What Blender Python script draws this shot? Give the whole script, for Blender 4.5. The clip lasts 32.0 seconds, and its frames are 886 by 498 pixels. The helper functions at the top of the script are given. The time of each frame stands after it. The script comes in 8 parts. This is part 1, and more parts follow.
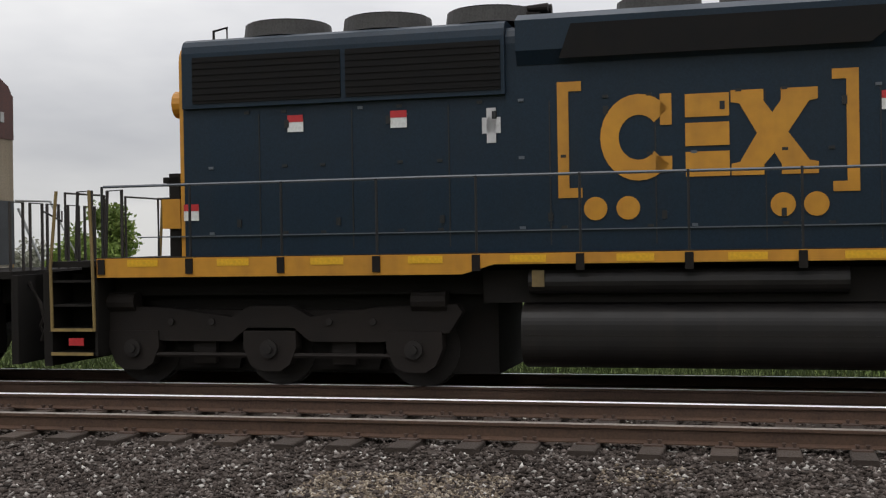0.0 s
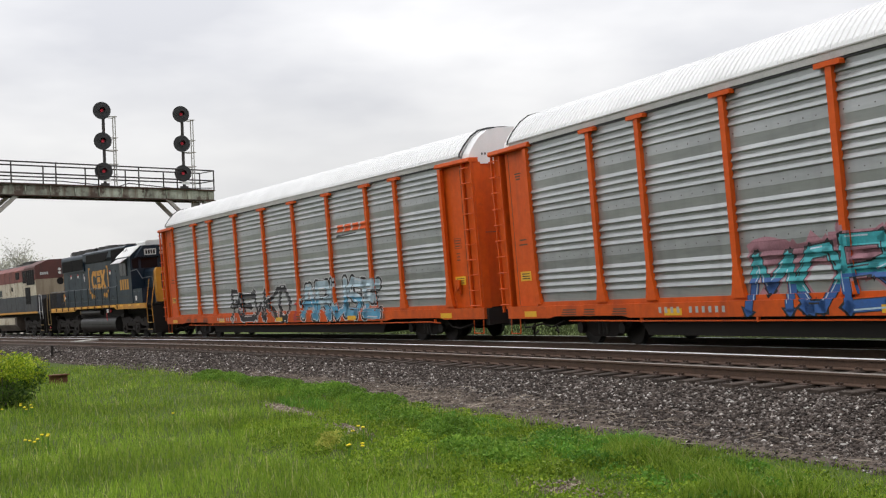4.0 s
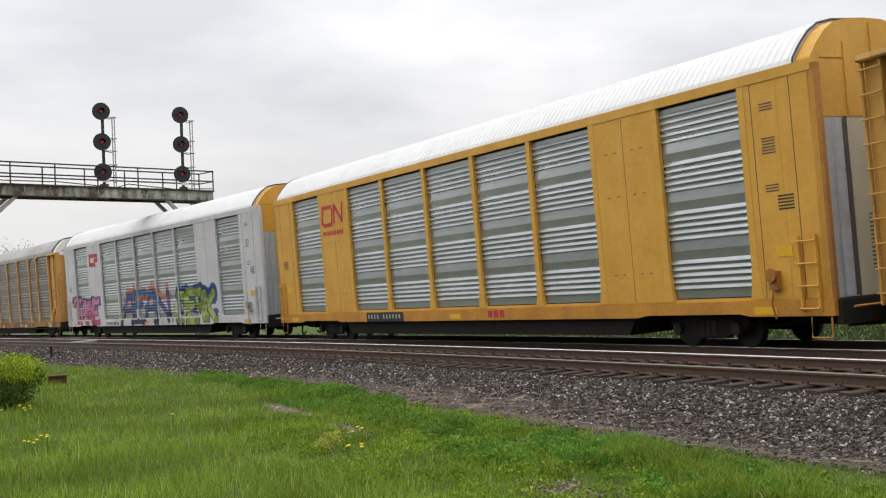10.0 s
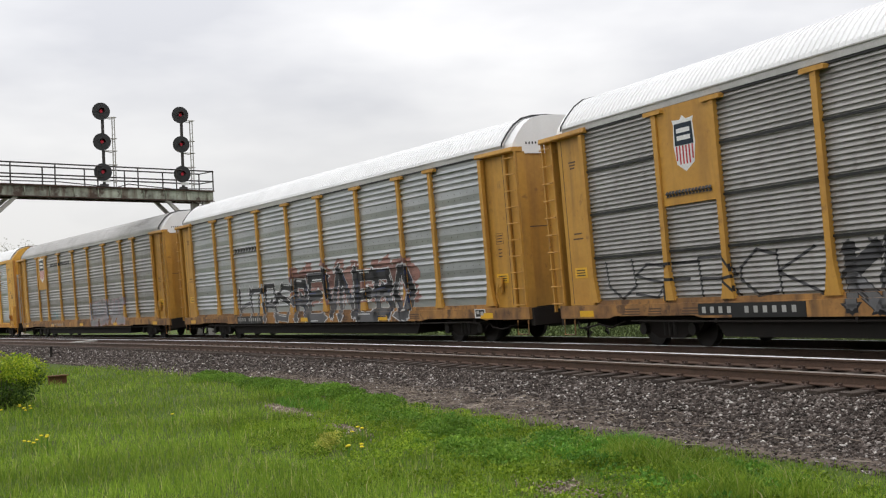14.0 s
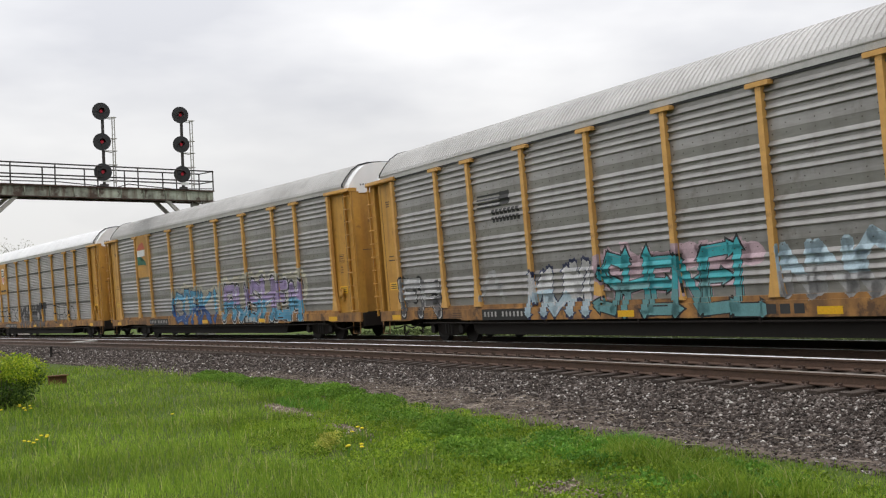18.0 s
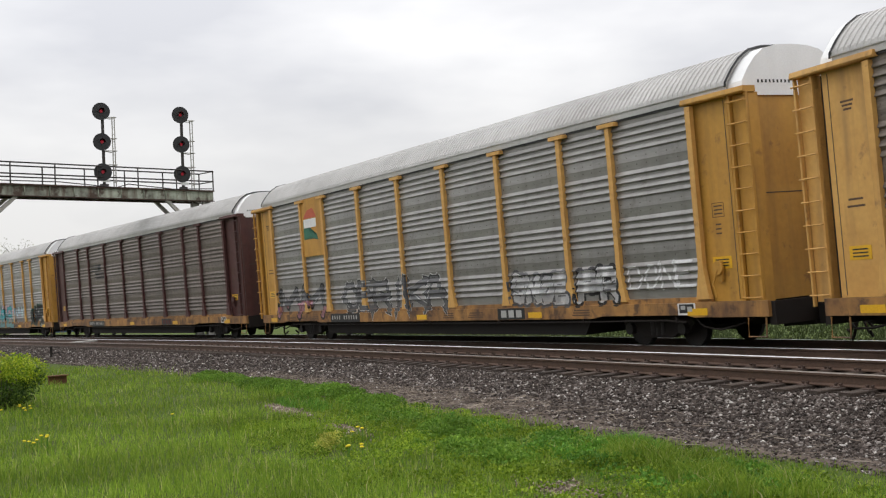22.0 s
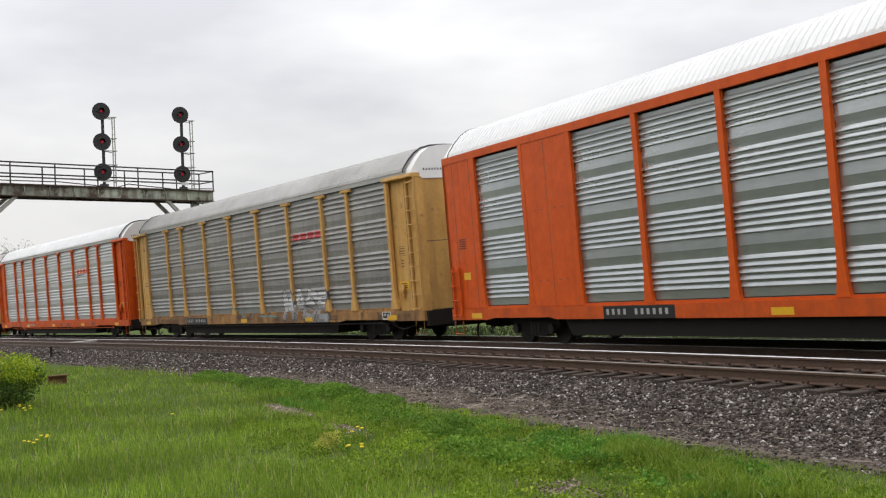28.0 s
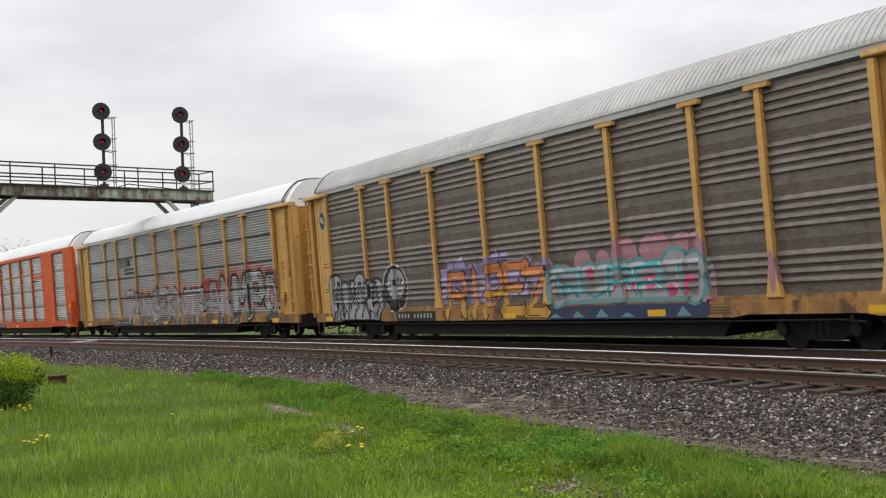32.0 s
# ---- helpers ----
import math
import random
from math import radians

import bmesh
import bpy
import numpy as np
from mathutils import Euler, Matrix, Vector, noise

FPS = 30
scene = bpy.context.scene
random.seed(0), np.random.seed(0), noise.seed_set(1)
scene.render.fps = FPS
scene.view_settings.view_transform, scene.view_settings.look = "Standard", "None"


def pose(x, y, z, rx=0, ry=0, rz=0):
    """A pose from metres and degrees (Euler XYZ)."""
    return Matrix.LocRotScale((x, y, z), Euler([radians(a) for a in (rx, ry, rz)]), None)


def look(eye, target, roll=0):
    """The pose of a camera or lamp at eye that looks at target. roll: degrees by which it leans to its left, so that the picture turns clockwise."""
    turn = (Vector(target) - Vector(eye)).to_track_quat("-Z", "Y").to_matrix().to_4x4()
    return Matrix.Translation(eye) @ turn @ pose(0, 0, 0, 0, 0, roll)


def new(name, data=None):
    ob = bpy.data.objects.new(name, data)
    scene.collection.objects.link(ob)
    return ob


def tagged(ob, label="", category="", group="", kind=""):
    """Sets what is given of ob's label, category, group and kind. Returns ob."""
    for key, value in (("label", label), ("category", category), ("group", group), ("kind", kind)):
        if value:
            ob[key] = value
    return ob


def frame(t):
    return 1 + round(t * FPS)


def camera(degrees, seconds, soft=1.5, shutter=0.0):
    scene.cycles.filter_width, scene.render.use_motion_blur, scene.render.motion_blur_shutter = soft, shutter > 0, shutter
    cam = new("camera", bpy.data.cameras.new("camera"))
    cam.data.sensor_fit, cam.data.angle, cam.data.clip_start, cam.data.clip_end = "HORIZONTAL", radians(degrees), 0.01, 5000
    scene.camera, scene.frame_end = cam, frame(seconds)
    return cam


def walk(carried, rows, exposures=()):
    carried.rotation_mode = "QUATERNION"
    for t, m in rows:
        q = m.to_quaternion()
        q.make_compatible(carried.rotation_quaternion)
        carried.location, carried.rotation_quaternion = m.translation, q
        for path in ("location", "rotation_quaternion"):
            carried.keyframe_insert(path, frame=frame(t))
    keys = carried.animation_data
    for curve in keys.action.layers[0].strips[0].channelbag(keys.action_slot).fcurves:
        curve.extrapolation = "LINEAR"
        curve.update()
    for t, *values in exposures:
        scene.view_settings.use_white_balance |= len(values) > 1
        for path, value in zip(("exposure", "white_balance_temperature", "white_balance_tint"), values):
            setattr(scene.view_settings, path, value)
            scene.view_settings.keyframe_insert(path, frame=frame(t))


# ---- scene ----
# The plan: z = 0 is the low railhead; the camera stands at the origin, 1.22 m above it.
# Two curved tracks pass it; the train runs on the far one, away to the left.
EYE_H, LENS = 1.2226, 40.37
RAD, DIST, SPACING = 187.7, 15.816, 3.777      # far track's radius, its distance, space between tracks
CANT, GAUGE = 0.065, 1.505
LEAN = math.asin(CANT / GAUGE)
S_IN, S_BEND, S_OUT = -40.0, 14.5, 54.0        # the curve lies between these, gentler past the bend, straight beyond
RAD_OUT = 292.8

cam = camera(LENS, 32.0, soft=1.2)


def aim(yaw, pitch, roll):
    """Pose of the camera: yaw from +y to the left, pitch up, roll."""
    a, b = radians(yaw), radians(69.39)
    x, y = -0.158 * (math.sin(b) - math.sin(a)), -0.158 * (math.cos(a) - math.cos(b))
    d = Vector((-math.sin(a) * math.cos(radians(pitch)), math.cos(a) * math.cos(radians(pitch)), math.sin(radians(pitch))))
    eye = Vector((x, y, EYE_H))
    return look(eye, eye + d, roll)


PAN = [(0, 14.77, 2.01, -.32), (.3, 23.96, 1.98, -.52), (.5, 31.05, 1.94, -.89), (.7, 38.35, 2.02, -1.24), (1, 50.04, 2.18, -1.73),
       (1.2, 57.59, 2.29, -1.99), (1.5, 66.33, 2.48, -2.46), (1.6, 67.7, 2.46, -2.48), (1.8, 69.2, 2.4, -2.46), (2, 69.67, 2.36, -2.45), (2.5, 69.59, 2.26, -2.6),
       (3, 69.53, 2.31, -2.62), (3.5, 69.49, 2.34, -2.62), (5.5, 69.40, 2.37, -2.62), (7, 69.42, 2.39, -2.62), (12, 69.42, 2.39, -2.62), (20, 69.42, 2.39, -2.62), (27.5, 69.42, 2.39, -2.62), (32, 69.42, 2.39, -2.62)]
walk(cam, [(t, aim(y, p, r)) for t, y, p, r in PAN],
     exposures=[(0, -.27), (.5, -.2), (1, -.14), (1.7, 0), (3, 0), (32, 0)])

# ---- light: an overcast spring day ----
world = bpy.data.worlds.new("world")
scene.world = world
world.use_nodes = True
wn, wl = world.node_tree.nodes, world.node_tree.links
wn.clear()
w_out, w_bg = wn.new("ShaderNodeOutputWorld"), wn.new("ShaderNodeBackground")
w_sky = wn.new("ShaderNodeTexSky")
w_sky.sky_type, w_sky.sun_disc, w_sky.sun_elevation, w_sky.sun_rotation = "NISHITA", False, radians(52), radians(200)
w_dim = wn.new("ShaderNodeVectorMath")
w_dim.operation = "SCALE"
w_dim.inputs[3].default_value = 0.10
w_co, w_map = wn.new("ShaderNodeTexCoord"), wn.new("ShaderNodeMapping")
w_map.inputs["Scale"].default_value = (1.6, 1.6, 5.0)
w_noise, w_ramp = wn.new("ShaderNodeTexNoise"), wn.new("ShaderNodeValToRGB")
w_noise.inputs["Scale"].default_value, w_noise.inputs["Detail"].default_value, w_noise.inputs["Roughness"].default_value = 1.7, 5.0, 0.5
w_ramp.color_ramp.elements[0].position, w_ramp.color_ramp.elements[1].position = 0.36, 0.66
w_ramp.color_ramp.elements[0].color = (0.69, 0.69, 0.72, 1)
w_ramp.color_ramp.elements[1].color = (1.03, 1.015, 1.005, 1)
w_mix = wn.new("ShaderNodeMix")
w_mix.data_type = "RGBA"
w_mix.inputs[0].default_value = 0.9
wl.new(w_sky.outputs[0], w_dim.inputs[0])
wl.new(w_co.outputs["Generated"], w_map.inputs[0])
wl.new(w_map.outputs[0], w_noise.inputs["Vector"])
wl.new(w_noise.outputs["Fac"], w_ramp.inputs[0])
wl.new(w_dim.outputs[0], w_mix.inputs[6])
wl.new(w_ramp.outputs[0], w_mix.inputs[7])
# an overcast sky is brightest overhead
w_sep, w_grad, w_mul = wn.new("ShaderNodeSeparateXYZ"), wn.new("ShaderNodeMapRange"), wn.new("ShaderNodeVectorMath")
w_grad.inputs[1].default_value, w_grad.inputs[2].default_value, w_grad.inputs[3].default_value, w_grad.inputs[4].default_value = 0.12, 1.0, 1.0, 2.5
w_mul.operation = "SCALE"
wl.new(w_co.outputs["Generated"], w_sep.inputs[0])
wl.new(w_sep.outputs[2], w_grad.inputs[0])
wl.new(w_mix.outputs[2], w_mul.inputs[0])
w_low, w_both = wn.new("ShaderNodeMapRange"), wn.new("ShaderNodeMath")
w_low.inputs[1].default_value, w_low.inputs[2].default_value, w_low.inputs[3].default_value, w_low.inputs[4].default_value = 0.0, 0.20, 0.80, 1.0
w_both.operation = "MULTIPLY"
wl.new(w_sep.outputs[2], w_low.inputs[0])
wl.new(w_grad.outputs[0], w_both.inputs[0])
wl.new(w_low.outputs[0], w_both.inputs[1])
wl.new(w_both.outputs[0], w_mul.inputs[3])
wl.new(w_mul.outputs[0], w_bg.inputs["Color"])
w_bg.inputs["Strength"].default_value = 1.0
wl.new(w_bg.outputs[0], w_out.inputs[0])
sun = new("sun", bpy.data.lights.new("sun", "SUN"))
sun.data.energy, sun.data.angle, sun.data.color = 0.4, radians(25), (1, 0.97, 0.92)
sun.matrix_world = look((0, 0, 60), (12, 34, 0))


# ---- materials ----
def material(name, color, color2=None, rough=0.6, metal=0.0, scale=3.0, fine=40.0, amount=0.5, bump=0.0, bump_scale=60.0,
             streak=0.0, streak_color=(0.05, 0.04, 0.035), stretch=(1, 1, 1), random_value=0.0, spec=0.5,
             spots=0.0, spot_color=(0.10, 0.045, 0.025), spot_scale=2.2, spot_edge=0.56):
    """A two-scale weathered surface. streak: runs of dirt down the face; spots: ragged patches of rust or grime; random_value: each object its own lightness."""
    m = bpy.data.materials.new(name)
    m.use_nodes = True
    n, l = m.node_tree.nodes, m.node_tree.links
    b = n["Principled BSDF"]
    color2 = color2 or tuple(c * 0.72 for c in color)
    co = n.new("ShaderNodeTexCoord")
    mp = n.new("ShaderNodeMapping")
    mp.inputs["Scale"].default_value = stretch
    l.new(co.outputs["Object"], mp.inputs[0])
    co_obj = n.new("ShaderNodeMapping")
    co_obj.inputs["Location"].default_value = (3.1, 1.7, 0.4)
    l.new(co.outputs["Object"], co_obj.inputs[0])

    def noise_at(sc, detail, source):
        t = n.new("ShaderNodeTexNoise")
        t.inputs["Scale"].default_value, t.inputs["Detail"].default_value = sc, detail
        l.new(source.outputs[0], t.inputs["Vector"])
        return t

    def mix(fac, a, c, kind="MIX"):
        x = n.new("ShaderNodeMix")
        x.data_type, x.blend_type = "RGBA", kind
        for sock, v in ((x.inputs[0], fac), (x.inputs[6], a), (x.inputs[7], c)):
            if isinstance(v, (int, float)):
                sock.default_value = v
            elif isinstance(v, tuple):
                sock.default_value = (*v[:3], 1)
            else:
                l.new(v, sock)
        return x.outputs[2]

    def ramp(src, lo, hi):
        r = n.new("ShaderNodeMapRange")
        r.inputs[1].default_value, r.inputs[2].default_value = lo, hi
        l.new(src, r.inputs[0])
        return r.outputs[0]

    big, small = noise_at(scale, 4, mp), noise_at(fine, 3, mp)
    out = mix(ramp(big.outputs["Fac"], 0.35, 0.68), color, color2)
    out = mix(amount, out, mix(ramp(small.outputs["Fac"], 0.3, 0.7), tuple(c * 0.75 for c in color2), tuple(min(1, c * 1.18) for c in color)))
    if streak:
        ms = n.new("ShaderNodeMapping")
        ms.inputs["Scale"].default_value = (1.5, 1.5, 0.16)
        l.new(co.outputs["Object"], ms.inputs[0])
        st = noise_at(2.0, 3, ms)
        k = n.new("ShaderNodeMath")
        k.operation = "MULTIPLY"
        l.new(ramp(st.outputs["Fac"], 0.48, 0.72), k.inputs[0])
        k.inputs[1].default_value = streak
        out = mix(k.outputs[0], out, streak_color)
    if spots:
        sp = noise_at(spot_scale, 9, co_obj)
        sp.inputs["Roughness"].default_value = 0.68
        k2 = n.new("ShaderNodeMath")
        k2.operation = "MULTIPLY"
        l.new(ramp(sp.outputs["Fac"], spot_edge, spot_edge + 0.08), k2.inputs[0])
        k2.inputs[1].default_value = spots
        out = mix(k2.outputs[0], out, spot_color)
    if random_value:
        info = n.new("ShaderNodeObjectInfo")
        r = n.new("ShaderNodeMapRange")
        r.inputs[3].default_value, r.inputs[4].default_value = 1 - random_value, 1 + random_value
        l.new(info.outputs["Random"], r.inputs[0])
        h = n.new("ShaderNodeHueSaturation")
        l.new(r.outputs[0], h.inputs["Value"])
        l.new(out, h.inputs["Color"])
        out = h.outputs[0]
    l.new(out, b.inputs["Base Color"])
    b.inputs["Metallic"].default_value = metal
    b.inputs["Specular IOR Level"].default_value = spec
    rr = n.new("ShaderNodeMapRange")
    rr.inputs[3].default_value, rr.inputs[4].default_value = max(0.03, rough - 0.12), min(1, rough + 0.12)
    l.new(big.outputs["Fac"], rr.inputs[0])
    l.new(rr.outputs[0], b.inputs["Roughness"])
    if bump:
        bp = n.new("ShaderNodeBump")
        bp.inputs["Strength"].default_value, bp.inputs["Distance"].default_value = bump, 0.01
        l.new(noise_at(bump_scale, 4, mp).outputs["Fac"], bp.inputs["Height"])
        l.new(bp.outputs[0], b.inputs["Normal"])
    return m


def flat_paint(name, color, rough=0.6, streak=0.15):
    return material(name, color, tuple(c * 0.85 for c in color), rough, scale=2.5, fine=30, amount=0.35, streak=streak)


M = {}
M["yellow"] = material("weathered_yellow_paint", (0.52, 0.275, 0.045), (0.43, 0.215, 0.036), 0.55, scale=1.1, fine=9, amount=0.2, streak=0.4, streak_color=(0.12, 0.06, 0.03), bump=0.1, spots=0.55, spot_edge=0.60, spot_color=(0.17, 0.075, 0.03))
M["sill_yellow"] = material("grimy_yellow_sill", (0.43, 0.215, 0.055), (0.13, 0.064, 0.030), 0.65, scale=1.0, fine=7, amount=0.25, streak=0.6, streak_color=(0.06, 0.035, 0.025), bump=0.15, spots=0.8, spot_edge=0.53, spot_scale=1.6, spot_color=(0.055, 0.03, 0.02))
M["sill_orange"] = material("dirty_orange_sill", (0.60, 0.092, 0.006), (0.44, 0.066, 0.008), 0.6, spec=0.3, scale=1.4, fine=9, amount=0.25, streak=0.3, streak_color=(0.10, 0.03, 0.02), bump=0.1, spots=0.5, spot_edge=0.6, spot_color=(0.13, 0.04, 0.02))
M["pale_yellow"] = material("faded_yellow_paint", (0.62, 0.355, 0.10), (0.52, 0.275, 0.07), 0.6, scale=1.1, fine=9, amount=0.2, streak=0.4, streak_color=(0.12, 0.07, 0.04), bump=0.1, spots=0.55, spot_edge=0.60, spot_color=(0.20, 0.10, 0.045))
M["orange"] = material("orange_paint", (0.64, 0.092, 0.004), (0.55, 0.074, 0.004), 0.5, spec=0.3, fine=9, amount=0.2, streak=0.22, streak_color=(0.15, 0.03, 0.015), bump=0.08, spots=0.3, spot_edge=0.62, spot_color=(0.25, 0.05, 0.02))
M["maroon"] = material("maroon_paint", (0.085, 0.028, 0.024), (0.06, 0.022, 0.02), 0.6, streak=0.4, bump=0.1, spots=0.4, spot_edge=0.58, spot_color=(0.03, 0.016, 0.014))
M["bright_yellow"] = material("bright_yellow_paint", (0.67, 0.37, 0.062), (0.58, 0.30, 0.042), 0.5, scale=0.9, fine=8, amount=0.16, spec=0.35, streak=0.10, streak_color=(0.2, 0.1, 0.03))
M["silver_paint"] = material("silver_grey_paint", (0.60, 0.59, 0.60), (0.51, 0.50, 0.51), 0.55, scale=0.7, fine=8, amount=0.15, streak=0.16, streak_color=(0.12, 0.1, 0.09), spots=0.5, spot_edge=0.62, spot_scale=3.0, spot_color=(0.24, 0.22, 0.21))
M["galv_bright"] = material("galvanised_sheet", (0.447, 0.46, 0.46), (0.31, 0.323, 0.323), 0.38, metal=0.6, scale=0.8, fine=6, amount=0.15, stretch=(.35, .35, 2.2), streak=0.15, streak_color=(0.16, 0.16, 0.15), bump=0.06)
M["galv_fair"] = material("fair_galvanised_sheet", (0.44, 0.455, 0.455), (0.30, 0.315, 0.315), 0.38, metal=0.6, scale=0.8, fine=6, amount=0.15, stretch=(.35, .35, 2.2), streak=0.2, streak_color=(0.14, 0.14, 0.135), bump=0.06)
M["galv_mid"] = material("weathered_galvanised_sheet", (0.35, 0.34, 0.325), (0.22, 0.212, 0.20), 0.42, metal=0.55, scale=0.8, fine=7, amount=0.22, stretch=(.35, .35, 2.2), streak=0.25, streak_color=(0.10, 0.085, 0.07), bump=0.08, spots=0.4, spot_edge=0.6, spot_scale=1.3, spot_color=(0.11, 0.09, 0.075))
M["galv_dark"] = material("grimy_galvanised_sheet", (0.27, 0.24, 0.212), (0.15, 0.128, 0.11), 0.48, metal=0.45, scale=1.0, fine=12, stretch=(.35, .35, 2.2), streak=0.3, streak_color=(0.06, 0.045, 0.035), bump=0.1, spots=0.5, spot_edge=0.58, spot_scale=1.3, spot_color=(0.075, 0.055, 0.042))
M["galv_brown"] = material("brown_grimed_sheet", (0.205, 0.172, 0.149), (0.114, 0.093, 0.077), 0.5, metal=0.4, scale=1.0, fine=12, stretch=(.35, .35, 2.2), streak=0.3, streak_color=(0.05, 0.037, 0.028), bump=0.1, spots=0.5, spot_edge=0.58, spot_scale=1.3, spot_color=(0.065, 0.048, 0.036))
M["galv_slate"] = material("dark_slate_galvanised_sheet", (0.35, 0.345, 0.34), (0.22, 0.217, 0.212), 0.45, metal=0.45, scale=0.8, fine=9, amount=0.25, stretch=(.35, .35, 2.2), streak=0.25, streak_color=(0.08, 0.075, 0.07), bump=0.08, spots=0.4, spot_edge=0.6, spot_scale=1.3, spot_color=(0.10, 0.095, 0.09))
M["galv_dim"] = material("dull_galvanised_sheet", (0.48, 0.505, 0.505), (0.34, 0.365, 0.365), 0.30, metal=0.75, scale=0.8, fine=6, amount=0.15, stretch=(.35, .35, 2.2), streak=0.1, streak_color=(0.13, 0.14, 0.13), bump=0.06)
M["galv_clean"] = material("clean_galvanised_sheet", (0.54, 0.555, 0.55), (0.44, 0.455, 0.45), 0.36, metal=0.6, scale=0.8, fine=6, amount=0.12, stretch=(.35, .35, 2.2), streak=0.08, streak_color=(0.2, 0.2, 0.19))
M["galv_door"] = material("pale_galvanised_door", (0.50, 0.53, 0.56), (0.38, 0.41, 0.44), 0.5, metal=0.2, scale=1.5, fine=10, amount=0.25, streak=0.35, streak_color=(0.16, 0.15, 0.17))
M["roof_white"] = material("white_roof_sheet", (0.80, 0.80, 0.80), (0.72, 0.72, 0.72), 0.5, scale=0.8, amount=0.2, streak=0.06, streak_color=(0.3, 0.3, 0.3))
M["roof_grey"] = material("grey_roof_sheet", (0.50, 0.49, 0.475), (0.39, 0.38, 0.365), 0.5, metal=0.2, scale=0.5, amount=0.3, streak=0.15, streak_color=(0.15, 0.14, 0.13), spots=0.4, spot_edge=0.58, spot_scale=0.9, spot_color=(0.29, 0.275, 0.26))
M["under"] = material("black_underframe", (0.013, 0.012, 0.011), (0.020, 0.017, 0.015), 0.85, spec=0.15, bump=0.2)
M["iron"] = material("rusty_dark_iron", (0.015, 0.0125, 0.0115), (0.025, 0.020, 0.017), 0.75, spec=0.2, bump=0.3)
M["wheel"] = material("worn_wheel_steel", (0.024, 0.020, 0.018), (0.015, 0.013, 0.012), 0.65, metal=0.3)
M["reflector"] = flat_paint("yellow_reflector", (0.75, 0.42, 0.02), 0.4, 0.1)
M["black"] = flat_paint("black_paint", (0.012, 0.012, 0.013), 0.5, 0.1)
M["white"] = flat_paint("white_paint", (0.75, 0.75, 0.74), 0.55, 0.12)
M["red"] = flat_paint("red_paint", (0.50, 0.025, 0.03), 0.5, 0.1)
M["navy"] = material("dark_blue_paint", (0.010, 0.023, 0.040), (0.008, 0.018, 0.031), 0.42, spec=0.28, scale=1.5, streak=0.12, streak_color=(0.03, 0.03, 0.03), bump=0.05)
M["loco_yellow"] = material("golden_yellow_paint", (0.56, 0.26, 0.022), (0.48, 0.215, 0.02), 0.5, fine=8, amount=0.2, streak=0.25, streak_color=(0.12, 0.06, 0.02))
M["mesh_dark"] = material("dark_radiator_mesh", (0.011, 0.011, 0.012), (0.018, 0.016, 0.015), 0.8, spec=0.12)
M["rail_side"] = material("brown_rail_steel", (0.105, 0.060, 0.038), (0.066, 0.039, 0.027), 0.6, metal=0.2, scale=4, bump=0.2)
# sky sheen on the polished heads is put into this near-white base colour
M["rail_top"] = material("polished_rail_sheen", (0.92, 0.92, 0.93), (0.86, 0.86, 0.87), 0.42, metal=0.25, scale=6)
M["rail_dull"] = material("dull_rail_head", (0.30, 0.26, 0.23), (0.2, 0.17, 0.15), 0.5, metal=0.3, scale=6)
M["tie"] = material("creosoted_timber", (0.060, 0.042, 0.031), (0.034, 0.024, 0.018), 0.85, scale=5, fine=60, stretch=(1, 6, 6), bump=0.6, random_value=0.3)
M["ballast"] = material("ballast_bed", (0.085, 0.068, 0.058), (0.042, 0.034, 0.029), 0.9, spec=0.15, scale=1.0, fine=24, amount=0.8, bump=1.0, bump_scale=30)
M["grass_ground"] = material("grassy_soil", (0.06, 0.10, 0.016), (0.075, 0.085, 0.026), 0.95, spec=0.1, scale=0.5, fine=12, amount=0.6, bump=0.6, bump_scale=12)
M["soil"] = material("bare_gravelly_soil", (0.135, 0.108, 0.088), (0.08, 0.063, 0.052), 0.95, spec=0.1, scale=2, fine=30, amount=0.7, bump=1.0, bump_scale=25)
M["bark"] = material("grey_bark", (0.13, 0.11, 0.095), (0.08, 0.065, 0.055), 0.9, scale=4, bump=0.6)
M["pale_bark"] = material("pale_grey_bark", (0.34, 0.32, 0.29), (0.24, 0.225, 0.20), 0.9, scale=4)
M["bridge"] = material("rust_stained_white_paint", (0.46, 0.50, 0.40), (0.035, 0.022, 0.016), 0.7, scale=1.1, fine=4, amount=0.3, streak=0.95, streak_color=(0.09, 0.045, 0.025), bump=0.2, spots=0.9, spot_edge=0.50, spot_scale=1.1, spot_color=(0.06, 0.032, 0.02))
M["pipe_dark"] = material("dark_pipe_rail", (0.02, 0.018, 0.018), (0.04, 0.03, 0.025), 0.6)
M["pale_steel"] = material("weathered_pale_steel", (0.42, 0.42, 0.39), (0.28, 0.26, 0.22), 0.65, streak=0.35, streak_color=(0.14, 0.08, 0.05))
M["rust_dark"] = material("dark_brown_rust", (0.07, 0.038, 0.025), (0.035, 0.022, 0.017), 0.85, scale=2.5, bump=0.4)
M["plate_brown"] = material("brown_plate_iron", (0.075, 0.045, 0.032), (0.05, 0.033, 0.026), 0.8, scale=6, bump=0.4)
M["rust"] = material("flaking_rust", (0.16, 0.065, 0.03), (0.09, 0.045, 0.028), 0.85, scale=6, bump=0.6)
M["white_sheet"] = material("white_metal_roof", (0.72, 0.73, 0.74), (0.6, 0.61, 0.62), 0.5, scale=0.3, fine=3)
M["blue_sheet"] = material("blue_metal_wall", (0.055, 0.10, 0.17), (0.04, 0.075, 0.13), 0.6, scale=0.3, fine=3)
